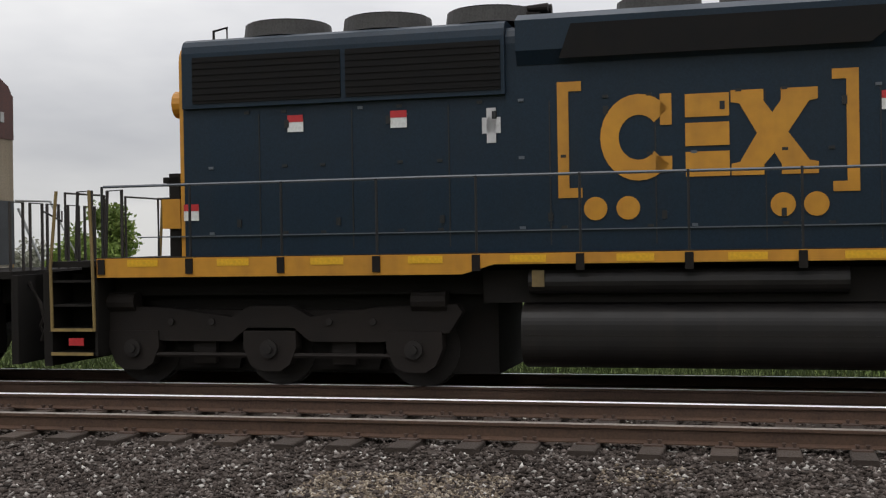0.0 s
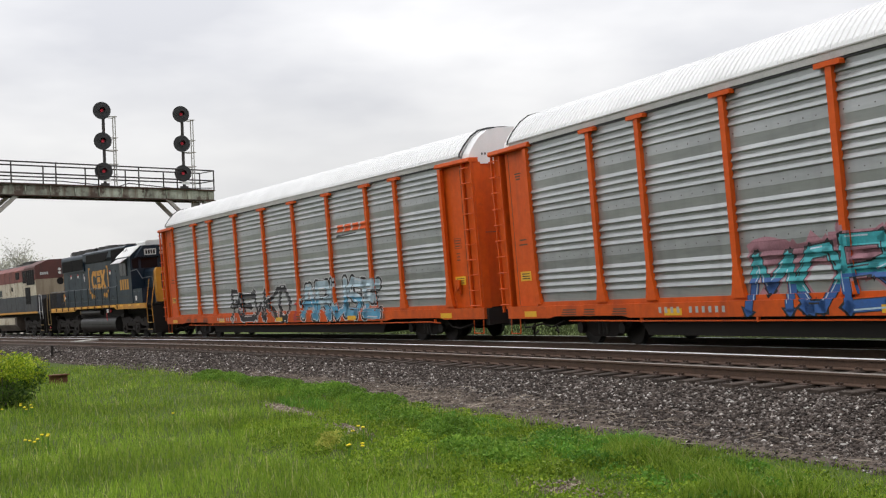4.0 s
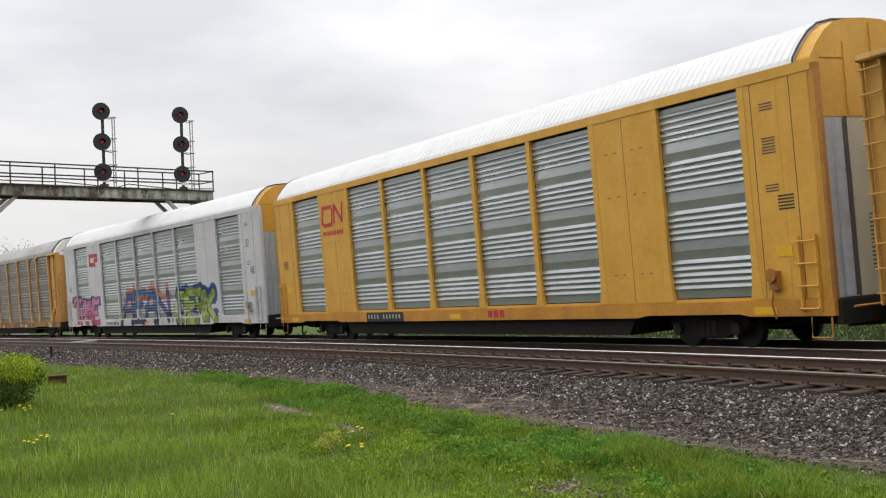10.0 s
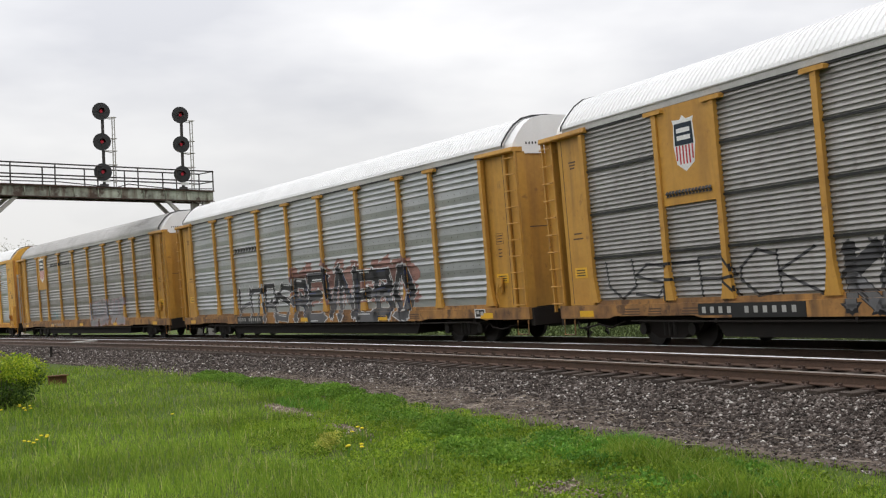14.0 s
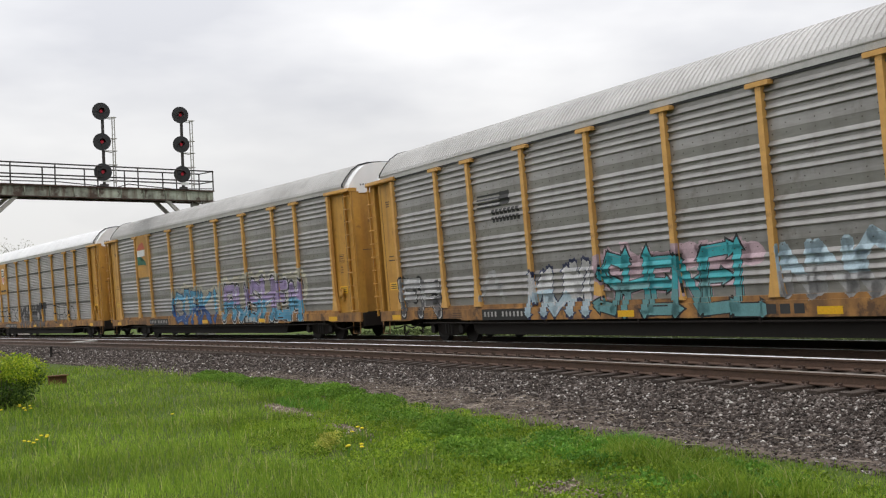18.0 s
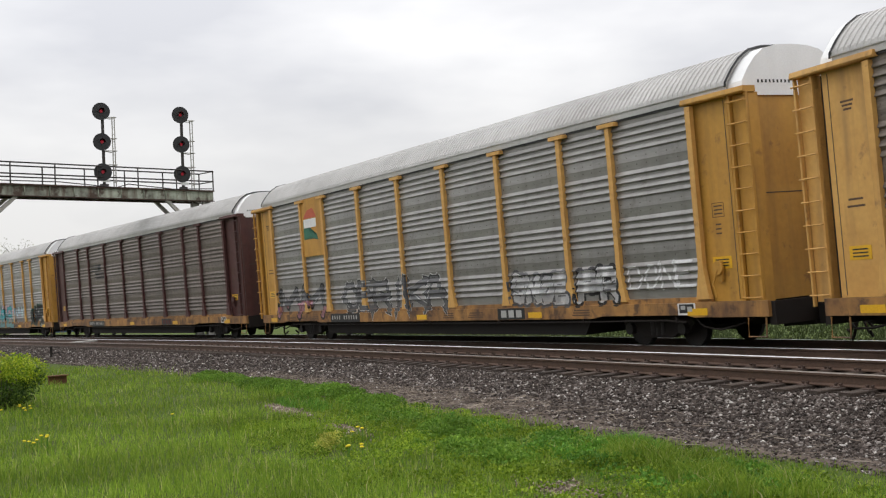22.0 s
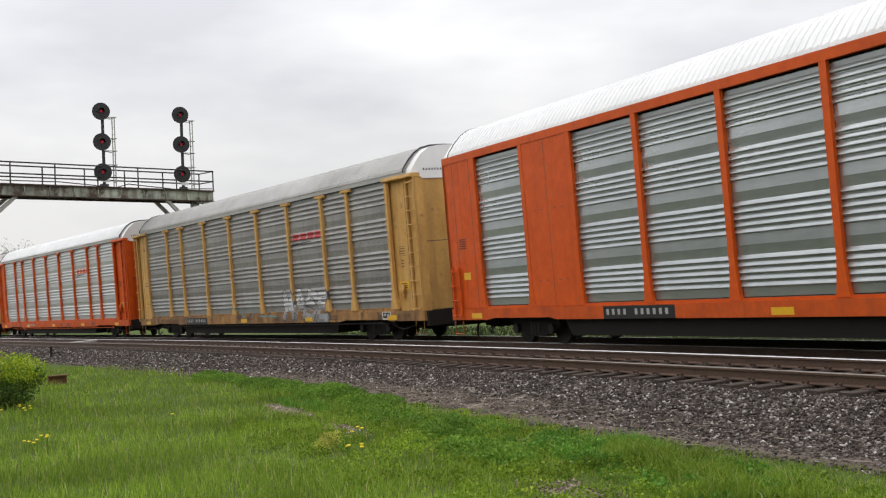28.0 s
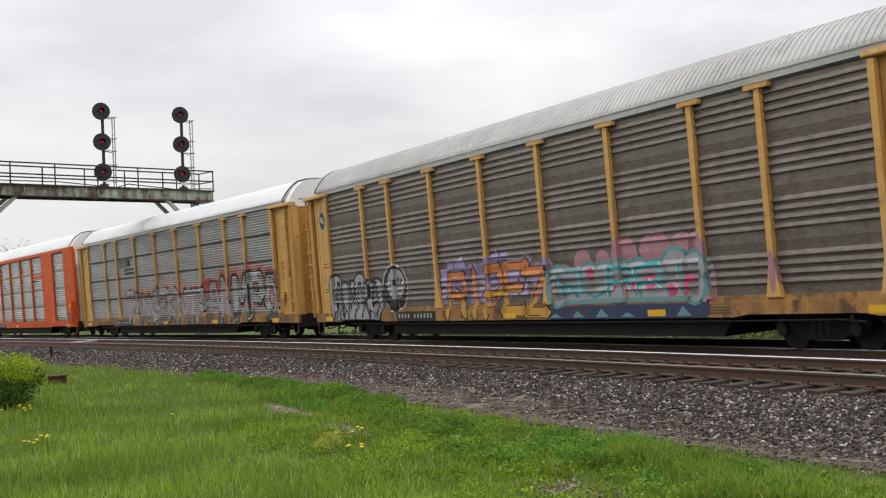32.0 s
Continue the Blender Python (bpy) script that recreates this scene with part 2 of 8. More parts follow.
M["pale_sheet"] = material("pale_grey_metal_wall", (0.50, 0.51, 0.51), (0.40, 0.41, 0.41), 0.6, scale=0.2, fine=2, streak=0.3, streak_color=(0.25, 0.23, 0.2))
M["glass"] = material("dark_glass", (0.010, 0.011, 0.013), (0.015, 0.017, 0.02), 0.12, spec=0.3)


def lamp_material(name, color, strength):
    m = bpy.data.materials.new(name)
    m.use_nodes = True
    b = m.node_tree.nodes["Principled BSDF"]
    b.inputs["Base Color"].default_value = (*color, 1)
    b.inputs["Emission Color"].default_value = (*color, 1)
    b.inputs["Emission Strength"].default_value = strength
    return m


def island_material(name, stops, rough=0.8, fine=0.0, translucent=0.0):
    """A colour of its own for every blade, leaf or stone of one mesh."""
    m = bpy.data.materials.new(name)
    m.use_nodes = True
    n, l = m.node_tree.nodes, m.node_tree.links
    b = n["Principled BSDF"]
    geo, ramp = n.new("ShaderNodeNewGeometry"), n.new("ShaderNodeValToRGB")
    els = ramp.color_ramp.elements
    while len(els) < len(stops):
        els.new(0.5)
    for e, (p, c) in zip(els, stops):
        e.position, e.color = p, (*c, 1)
    l.new(geo.outputs["Random Per Island"], ramp.inputs[0])
    out = ramp.outputs[0]
    co, nz, mx = n.new("ShaderNodeTexCoord"), n.new("ShaderNodeTexNoise"), n.new("ShaderNodeMix")
    nz.inputs["Scale"].default_value = fine or 0.6
    l.new(co.outputs["Object"], nz.inputs["Vector"])
    rg = n.new("ShaderNodeMapRange")
    rg.inputs[1].default_value, rg.inputs[2].default_value, rg.inputs[3].default_value, rg.inputs[4].default_value = .3, .7, .65, 1.3
    l.new(nz.outputs["Fac"], rg.inputs[0])
    hs = n.new("ShaderNodeHueSaturation")
    l.new(rg.outputs[0], hs.inputs["Value"])
    l.new(out, hs.inputs["Color"])
    l.new(hs.outputs[0], b.inputs["Base Color"])
    b.inputs["Roughness"].default_value = rough
    b.inputs["Specular IOR Level"].default_value = 0.18
    n.remove(mx)
    if translucent:
        tr, add = n.new("ShaderNodeBsdfTranslucent"), n.new("ShaderNodeMixShader")
        l.new(hs.outputs[0], tr.inputs["Color"])
        add.inputs[0].default_value = translucent
        l.new(b.outputs[0], add.inputs[1])
        l.new(tr.outputs[0], add.inputs[2])
        l.new(add.outputs[0], n["Material Output"].inputs["Surface"])
    return m


M["stone"] = island_material("crushed_stone", [(0, (0.022, 0.017, 0.014)), (.45, (0.060, 0.047, 0.040)), (.78, (0.112, 0.092, 0.081)), (.93, (0.21, 0.185, 0.168)), (1, (0.50, 0.475, 0.44))], 0.85, 6)
M["grass"] = island_material("spring_grass", [(0, (0.11, 0.185, 0.020)), (.35, (0.165, 0.27, 0.026)), (.75, (0.235, 0.34, 0.036)), (.95, (0.32, 0.39, 0.07)), (1, (0.48, 0.44, 0.22))], 0.55, 0.5, 0.4)
# dull grass, with the shade it lies in put into the colour too
M["dull_grass"] = island_material("rough_dull_shaded_grass", [(0, (0.034, 0.048, 0.016)), (.6, (0.052, 0.070, 0.024)), (1, (0.075, 0.092, 0.034))], 0.8, 0.5, 0.1)
M["pale_gravel"] = island_material("pale_gravel", [(0, (0.085, 0.064, 0.045)), (.6, (0.19, 0.15, 0.11)), (1, (0.36, 0.315, 0.25))], 0.9, 6)
M["straw"] = island_material("dead_straw", [(0, (0.07, 0.053, 0.042)), (.6, (0.145, 0.115, 0.092)), (1, (0.27, 0.23, 0.185))], 0.9, 2)
M["brush"] = island_material("brown_green_brush", [(0, (0.12, 0.13, 0.065)), (.5, (0.17, 0.19, 0.09)), (1, (0.235, 0.265, 0.125))], 0.8, 0.4, 0.2)
# shade in the bush's lower half is put into this leaf colour
M["shaded_leaf"] = island_material("shaded_bush_leaves", [(0, (0.03, 0.06, 0.012)), (.6, (0.06, 0.11, 0.018)), (1, (0.12, 0.18, 0.025))], 0.6, 1.2, 0.25)
M["weed"] = island_material("broad_weed_leaves", [(0, (0.06, 0.16, 0.02)), (.6, (0.11, 0.25, 0.03)), (1, (0.18, 0.32, 0.045))], 0.6, 0.7, 0.35)
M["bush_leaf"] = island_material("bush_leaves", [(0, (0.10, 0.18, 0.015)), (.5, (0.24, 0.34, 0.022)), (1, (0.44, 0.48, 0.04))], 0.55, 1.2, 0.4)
M["leaf"] = island_material("tree_leaves", [(0, (0.11, 0.17, 0.04)), (.5, (0.20, 0.28, 0.07)), (1, (0.31, 0.38, 0.11))], 0.6, 0.25, 0.25)
M["bud"] = island_material("budding_leaves", [(0, (0.30, 0.30, 0.25)), (.6, (0.42, 0.42, 0.34)), (1, (0.54, 0.54, 0.45))], 0.7, 0.25, 0.25)
M["weed_flower"] = island_material("pale_yellow_blossom", [(0, (0.30, 0.36, 0.05)), (1, (0.62, 0.60, 0.14))], 0.6, 2, 0.3)
M["mat_leaf"] = island_material("dense_mat_leaves", [(0, (0.075, 0.165, 0.018)), (.6, (0.14, 0.265, 0.03)), (1, (0.22, 0.35, 0.05))], 0.6, 0.9, 0.35)
M["clover"] = island_material("low_clover_leaves", [(0, (0.085, 0.155, 0.012)), (.6, (0.185, 0.285, 0.02)), (1, (0.30, 0.385, 0.04))], 0.6, 0.7, 0.35)
M["petal"] = island_material("dandelion_petals", [(0, (0.65, 0.50, 0.01)), (1, (0.80, 0.66, 0.03))], 0.6, 2, 0.2)


# ---- mesh helpers ----
class Shape:
    """Collects vertices and faces of one part."""

    def __init__(self):
        self.v, self.f = [], []

    def add(self, verts, faces):
        k = len(self.v)
        self.v += [tuple(p) for p in verts]
        self.f += [tuple(i + k for i in q) for q in faces]
        return self

    def box(self, x0, x1, y0, y1, z0, z1):
        v = [(x, y, z) for x in (x0, x1) for y in (y0, y1) for z in (z0, z1)]
        return self.add(v, [(0, 1, 3, 2), (4, 6, 7, 5), (0, 4, 5, 1), (2, 3, 7, 6), (0, 2, 6, 4), (1, 5, 7, 3)])

    def prism(self, outline, axis, a, b):
        """A closed outline of pairs drawn out along an axis (0, 1, 2) from a to b. The pairs are the two other axes in order."""
        n = len(outline)

        def at(p, d):
            return (d, p[0], p[1]) if axis == 0 else (p[0], d, p[1]) if axis == 1 else (p[0], p[1], d)
        v = [at(p, a) for p in outline] + [at(p, b) for p in outline]
        f = [tuple(range(n)), tuple(range(2 * n - 1, n - 1, -1))] + [(i, n + i, n + (i + 1) % n, (i + 1) % n) for i in range(n)]
        return self.add(v, f)

    def tube(self, points, r, sides=6):
        pts = [Vector(p) for p in points]
        rings = []
        for i, p in enumerate(pts):
            d = (pts[min(i + 1, len(pts) - 1)] - pts[max(i - 1, 0)]).normalized()
            u = d.cross(Vector((0, 0, 1)) if abs(d.z) < 0.9 else Vector((1, 0, 0))).normalized()
            w = d.cross(u)
            rings.append([p + (u * math.cos(2 * math.pi * k / sides) + w * math.sin(2 * math.pi * k / sides)) * r for k in range(sides)])
        v = [q for ring in rings for q in ring]
        f = [(i * sides + k, i * sides + (k + 1) % sides, (i + 1) * sides + (k + 1) % sides, (i + 1) * sides + k) for i in range(len(pts) - 1) for k in range(sides)]
        f += [tuple(range(sides - 1, -1, -1)), tuple(range((len(pts) - 1) * sides, len(pts) * sides))]
        return self.add(v, f)

    def disc(self, c, axis, r, depth, sides=20, r2=None):
        """A cylinder or cone frustum centred on c along an axis."""
        r2 = r if r2 is None else r2
        ring = [(math.cos(2 * math.pi * k / sides), math.sin(2 * math.pi * k / sides)) for k in range(sides)]
        v = []
        for s, q in ((-0.5, r), (0.5, r2)):
            for a, b in ring:
                p = [0, 0, 0]
                p[axis], p[(axis + 1) % 3], p[(axis + 2) % 3] = c[axis] + s * depth, c[(axis + 1) % 3] + a * q, c[(axis + 2) % 3] + b * q
                v.append(tuple(p))
        n = sides
        return self.add(v, [tuple(range(n - 1, -1, -1)), tuple(range(n, 2 * n))] + [(i, (i + 1) % n, n + (i + 1) % n, n + i) for i in range(n)])

    def sheet(self, rows):
        """A surface through rows of points."""
        n = len(rows[0])
        v = [p for r in rows for p in r]
        return self.add(v, [(i * n + k, i * n + k + 1, (i + 1) * n + k + 1, (i + 1) * n + k) for i in range(len(rows) - 1) for k in range(n - 1)])

    def mesh(self, name, mat, smooth=False):
        me = bpy.data.meshes.new(name)
        me.from_pydata(self.v, [], self.f)
        me.materials.append(mat)
        bm = bmesh.new()
        bm.from_mesh(me)
        bmesh.ops.recalc_face_normals(bm, faces=bm.faces)
        bm.to_mesh(me)
        bm.free()
        if smooth:
            me.polygons.foreach_set("use_smooth", [True] * len(me.polygons))
        return me


CACHE = {}


def part(name, shape, mat, parent, label="", m=None, key=None, smooth=False):
    """One mesh object under a thing. key: shares the mesh with alike parts of the same material."""
    if isinstance(shape, bpy.types.Mesh):
        me = shape
    else:
        k = (key, mat.name) if key else None
        if k and k in CACHE:
            me = CACHE[k]
        else:
            me = (shape() if callable(shape) else shape).mesh(name, mat, smooth)
            if k:
                CACHE[k] = me
    ob = new(name, me)
    ob.parent = parent
    if m is not None:
        ob.matrix_basis = m
    if label:
        ob["label"] = label
    return ob


def shift(x, y=0, z=0):
    return Matrix.Translation((x, y, z))


# ---- the tracks ----
def on_track(s, off=0.0):
    """Place and heading on the far track's centre line, off metres towards the camera's side."""
    c = min(max(s, S_IN), S_BEND)
    th = c / RAD
    x, y = -RAD * math.sin(th), DIST - RAD + RAD * math.cos(th)
    if s > S_BEND:
        c = min(s, S_OUT)
        th2 = th + (c - S_BEND) / RAD_OUT
        x, y, th = x - RAD_OUT * (math.sin(th2) - math.sin(th)), y + RAD_OUT * (math.cos(th2) - math.cos(th)), th2
    x, y = x - (s - c) * math.cos(th), y - (s - c) * math.sin(th)
    return x + off * math.sin(th), y - off * math.cos(th), th


def track_matrix(s, off=0.0, z=0.0, cant=True):
    """Frame on a track: x ahead, y to the camera's side, z up, leaning with the cant."""
    x, y, th = on_track(s, off)
    m = Matrix.Translation((x, y, z + (CANT / 2 if cant else 0))) @ Matrix.Rotation(math.pi + th, 4, "Z")
    return m @ Matrix.Rotation(-LEAN, 4, "X") if cant else m


def body_matrix(s, half):
    """Frame of a vehicle whose trucks stand half a wheelbase before and behind s."""
    a, b = on_track(s + half), on_track(s - half)
    th = math.atan2(b[1] - a[1], b[0] - a[0])
    return Matrix.Translation(((a[0] + b[0]) / 2, (a[1] + b[1]) / 2, CANT / 2)) @ Matrix.Rotation(math.pi + th, 4, "Z") @ Matrix.Rotation(-LEAN, 4, "X")


GROUND_Z = -0.55
NEAR_Z = -0.03
steps = [s for s in range(-620, -60, 20)] + [x for x in range(-60, 140, 2)] + [s for s in range(140, 641, 20)]


def rail(track, off, side, z):
    """One rail of a track: web and foot as one mesh, its polished head under it."""
    y0 = side * GAUGE / 2
    web = [(y0 - .07, -.172), (y0 + .07, -.172), (y0 + .07, -.16), (y0 + .012, -.14), (y0 + .010, -.045), (y0 + .036, -.036), (y0 + .036, -.006), (y0 - .036, -.006), (y0 - .036, -.036), (y0 - .010, -.045), (y0 - .012, -.14), (y0 - .07, -.16)]
    head = [(y0 - .033, -.006), (y0 + .033, -.006), (y0 + .028, .002), (y0 - .028, .002)]
    holder = track
    for nm, outline, mat, label in (("rail", web, M["rail_side"], ""), ("rail_head", head, M["rail_top"] if side < 0 or not off else M["rail_dull"], "polished running surface")):
        sh = Shape()
        rows = []
        for s in steps:
            m = track_matrix(s, off, z)
            rows.append([m @ Vector((0, a, b)) for a, b in outline + outline[:1]])
        sh.sheet(rows)
        holder = part(nm, sh, mat, holder, label)


track_near = tagged(new("track_1"), "empty railway track of brown rails on timber ties", "railway track", kind="structure")
track_far = tagged(new("track_2"), "railway track that carries the train", "railway track", kind="structure")
for track, off, z in ((track_far, 0, 0), (track_near, SPACING, NEAR_Z)):
    rail(track, off, 1, z)
    rail(track, off, -1, z)

# ground, one sheet to the horizon
sh = Shape()
radii = [0.0] + [1.5 * 1.16 ** k for k in range(53)]
rows = []
for k, r in enumerate(radii):
    row = []
    for i in range(121):
        a = 2 * math.pi * i / 120
        x, y = r * math.cos(a), r * math.sin(a)
        row.append((x, y, GROUND_Z - 0.03 + 0.035 * noise.noise((x * .35, y * .35, 0)) - (0 if r < 300 else 0)))
    rows.append(row)
sh.sheet(rows)
ground = tagged(part("ground", sh, M["grass_ground"], None, smooth=True), "grassy ground with bare patches", "ground", kind="structure")

# ballast bed under both tracks
sh = Shape()
bed = [(8.6, -.66), (8.0, -.55), (7.2, -.47), (6.2, -.40), (5.4, -.325), (5.0, -.285), (4.45, -.262), (3.0, -.20), (2.5, -.21), (1.4, -.26), (.6, -.235), (-.6, -.18), (-1.3, -.18), (-1.7, -.24), (-3.2, -.47), (-4.2, -.68)]
rows = []
for s in steps:
    x, y, th = on_track(s)
    row = []
    for off, z in bed:
        px, py, _ = on_track(s, off)
        row.append((px, py, z + 0.02 * noise.noise((px * .8, py * .8, 3))))
    rows.append(row)
sh.sheet(rows)
tagged(part("ballast_bed", sh, M["ballast"], None, smooth=True), "grey-brown crushed stone bed under two tracks", "ballast", kind="structure")


# ---- the train ----
PITCH, LOCO = 28.753, 0.9445
HALF_A = 9.755


def lead_s(t):
    """Way of the blue locomotive's middle along the far track."""
    return 0.029 + 17.118 * t - 0.0066 * t * t


def car_s(j, t):
    return lead_s(t) - 10.49 * LOCO - PITCH * (j - 0.5) - 0.14


MOVERS = []   # thing, how far behind the blue locomotive, half its truck distance


def wheelset(parent, x, r, w=0.75):
    axle = part("wheelset", lambda: Shape().disc((0, w, 0), 1, r, .12, 24).disc((0, -w, 0), 1, r, .12, 24).disc((0, 0, 0), 1, .08, 1.9, 10).disc((0, w - .05, 0), 1, r + .03, .03, 24).disc((0, 0.05 - w, 0), 1, r + .03, .03, 24),
                M["wheel"], parent, m=shift(x, 0, r), key=("wheelset", r))
    WHEELS.append((axle, x, r))
    return axle


WHEELS = []


def freight_truck(parent, x):
    """A two-axle truck: side frames, bolster, springs and two wheelsets."""
    def frame_shape(s):
        sh = Shape()
        for s in (s,):
            y0, y1 = sorted((s * .88, s * 1.06))
            sh.prism([(-1.2, .50), (-1.15, .62), (-.55, .64), (-.42, .72), (.42, .72), (.55, .64), (1.15, .62), (1.2, .50), (1.0, .33), (.80, .36), (.45, .2), (-.45, .2), (-.80, .36), (-1.0, .33)], 1, y0, y1)
        return sh
    t = part("truck", lambda: Shape().box(-.22, .22, -1.0, 1.0, .45, .66), M["iron"], parent, m=shift(x), key="truck_bolster")
    for s in (1, -1):
        part("side_frame", lambda s=s: frame_shape(s), M["iron"], t, key=("side_frame", s))
        for u in (-.89, .89):
            part("bearing_cap", lambda: Shape().disc((0, 0, 0), 1, .13, .12, 12), M["wheel"], t, m=shift(u, s * 1.1, .40), key="freight_cap")
        for u in (-.17, 0, .17):
            part("coil_spring", lambda: Shape().disc((0, 0, 0), 2, .075, .3, 10), M["wheel"], t, m=shift(u, s * 1.03, .40), key="coil_spring")
    part("brake_beam", lambda: Shape().box(-.62, -.5, -.9, .9, .3, .42).box(.5, .62, -.9, .9, .3, .42).box(-.5, .5, -.1, .1, .34, .40), M["iron"], t, key="brake_beam")
    for u in (-.89, .89):
        wheelset(t, u, .40)
    return t


RIB_DEPTH = {"A": .046, "B": .042, "C": .034}


def rib_centres(kind):
    if kind == "B":
        return [4.79 - g * 1.005 - r * .128 for g in range(4) for r in range(5)]
    if kind == "C":
        return [4.88 - r * .0985 for r in range(39)]
    return [4.775 - g * .993 - r * .160 for g in range(4) for r in range(4)]


def rib_profile(kind, z0, z1, depth):
    """Depth of the ribbed sheet from its foot up, as points (depth, z): ribs in groups, a shallow lapped ridge between the groups."""
    prof = [(0, z0)]
    h = {"A": .052, "B": .048, "C": .038}[kind]
    below = None
    for c in sorted(rib_centres(kind)):
        if below is not None and c - below > .3:
            mid = (c + below) / 2 - .02
            prof += [(.002, below + .10), (.011, mid - .006), (.014, mid + .004), (.003, c - .10)]
        prof += [(0, c - h), (depth * .90, c - h + .008), (depth, c - h * .58), (depth * .86, c - h * .23), (depth * .30, c + h * .58), (0, c + h)]
        below = c
    prof.append((0, z1))
    return prof


def rib_panel(width, kind="A"):
    """A ribbed sheet: groups of horizontal ribs with flat bands between them, or ribs all over with dark seams."""
    z0, z1 = 1.04, 4.93

    def make():
        prof = rib_profile(kind, z0, z1, RIB_DEPTH[kind])
        sh = Shape()
        sh.sheet([[(u, y, z) for y, z in prof] for u in (-width / 2, width / 2)])
        sh.sheet([[(u, -.03, z) for z in (z0, z1)] for u in (-width / 2, width / 2)])
        return sh
    return make


def post_shape(z0, z1, wide=.15, deep=.10, flare=.42):
    """An upright with a flared foot."""
    return lambda: Shape().prism([(-flare / 2, z0), (flare / 2, z0), (flare / 2 * .8, z0 + .12), (wide / 2, z0 + .62), (wide / 2, z1), (-wide / 2, z1), (-wide / 2, z0 + .62), (-flare / 2 * .8, z0 + .12)], 1, 0, deep)


def arch(top, eave, half, n=8, ew=.62, ez=.75):
    """Points of a roof's cross-section from one eave to the other."""
    pts = []
    for k in range(2 * n + 1):
        a = math.pi * k / (2 * n)
        c, s = math.cos(a), math.sin(a)
        pts.append((half * math.copysign(abs(c) ** ew, c), eave + (top - eave) * abs(s) ** ez))
    return pts


def faceted(top, eave, half):
    """Cross-section of a roof with a straight slope on each side and a flat top."""
    rise = top - eave
    side = [(half, eave), (half * .985, eave + .12 * rise), (half * .86, eave + .42 * rise), (half * .71, eave + .70 * rise), (half * .54, eave + .89 * rise), (half * .30, eave + .98 * rise)]
    return side + [(0, top)] + [(-y, z) for y, z in reversed(side)]


def ribbed_roof(x0, x1, top, eave, half, pitch, lift, ew=.62, ez=.75):
    def make():
        sh = Shape()
        prof = arch(top, eave, half, 8, ew, ez) if ew else faceted(top, eave, half)
        rows = []
        x = x0
        while x < x1 + 1e-6:
            for f, up in ((0, 0), (.5, 0), (.56, lift), (.94, lift)):
                rows.append([(min(x + f * pitch, x1), y * (1 + up / 3), z + up) for y, z in prof])
            x += pitch
        rows.insert(0, [(x0, y * .97, z - .04) for y, z in prof])
        sh.sheet(rows)
        return sh
    return make


def ladder_shape(z0, z1, wide, step):
    def make():
        sh = Shape()
        for s in (-1, 1):
            sh.box(s * wide / 2 - .025, s * wide / 2 + .025, -.03, .03, z0, z1)
        return sh
    return make


ENDS_A = (-11.8, 12.05)
POSTS_A = (-9.1, -7.15, -4.3, -1.42, 1.42, 4.3, 7.15, 9.1)


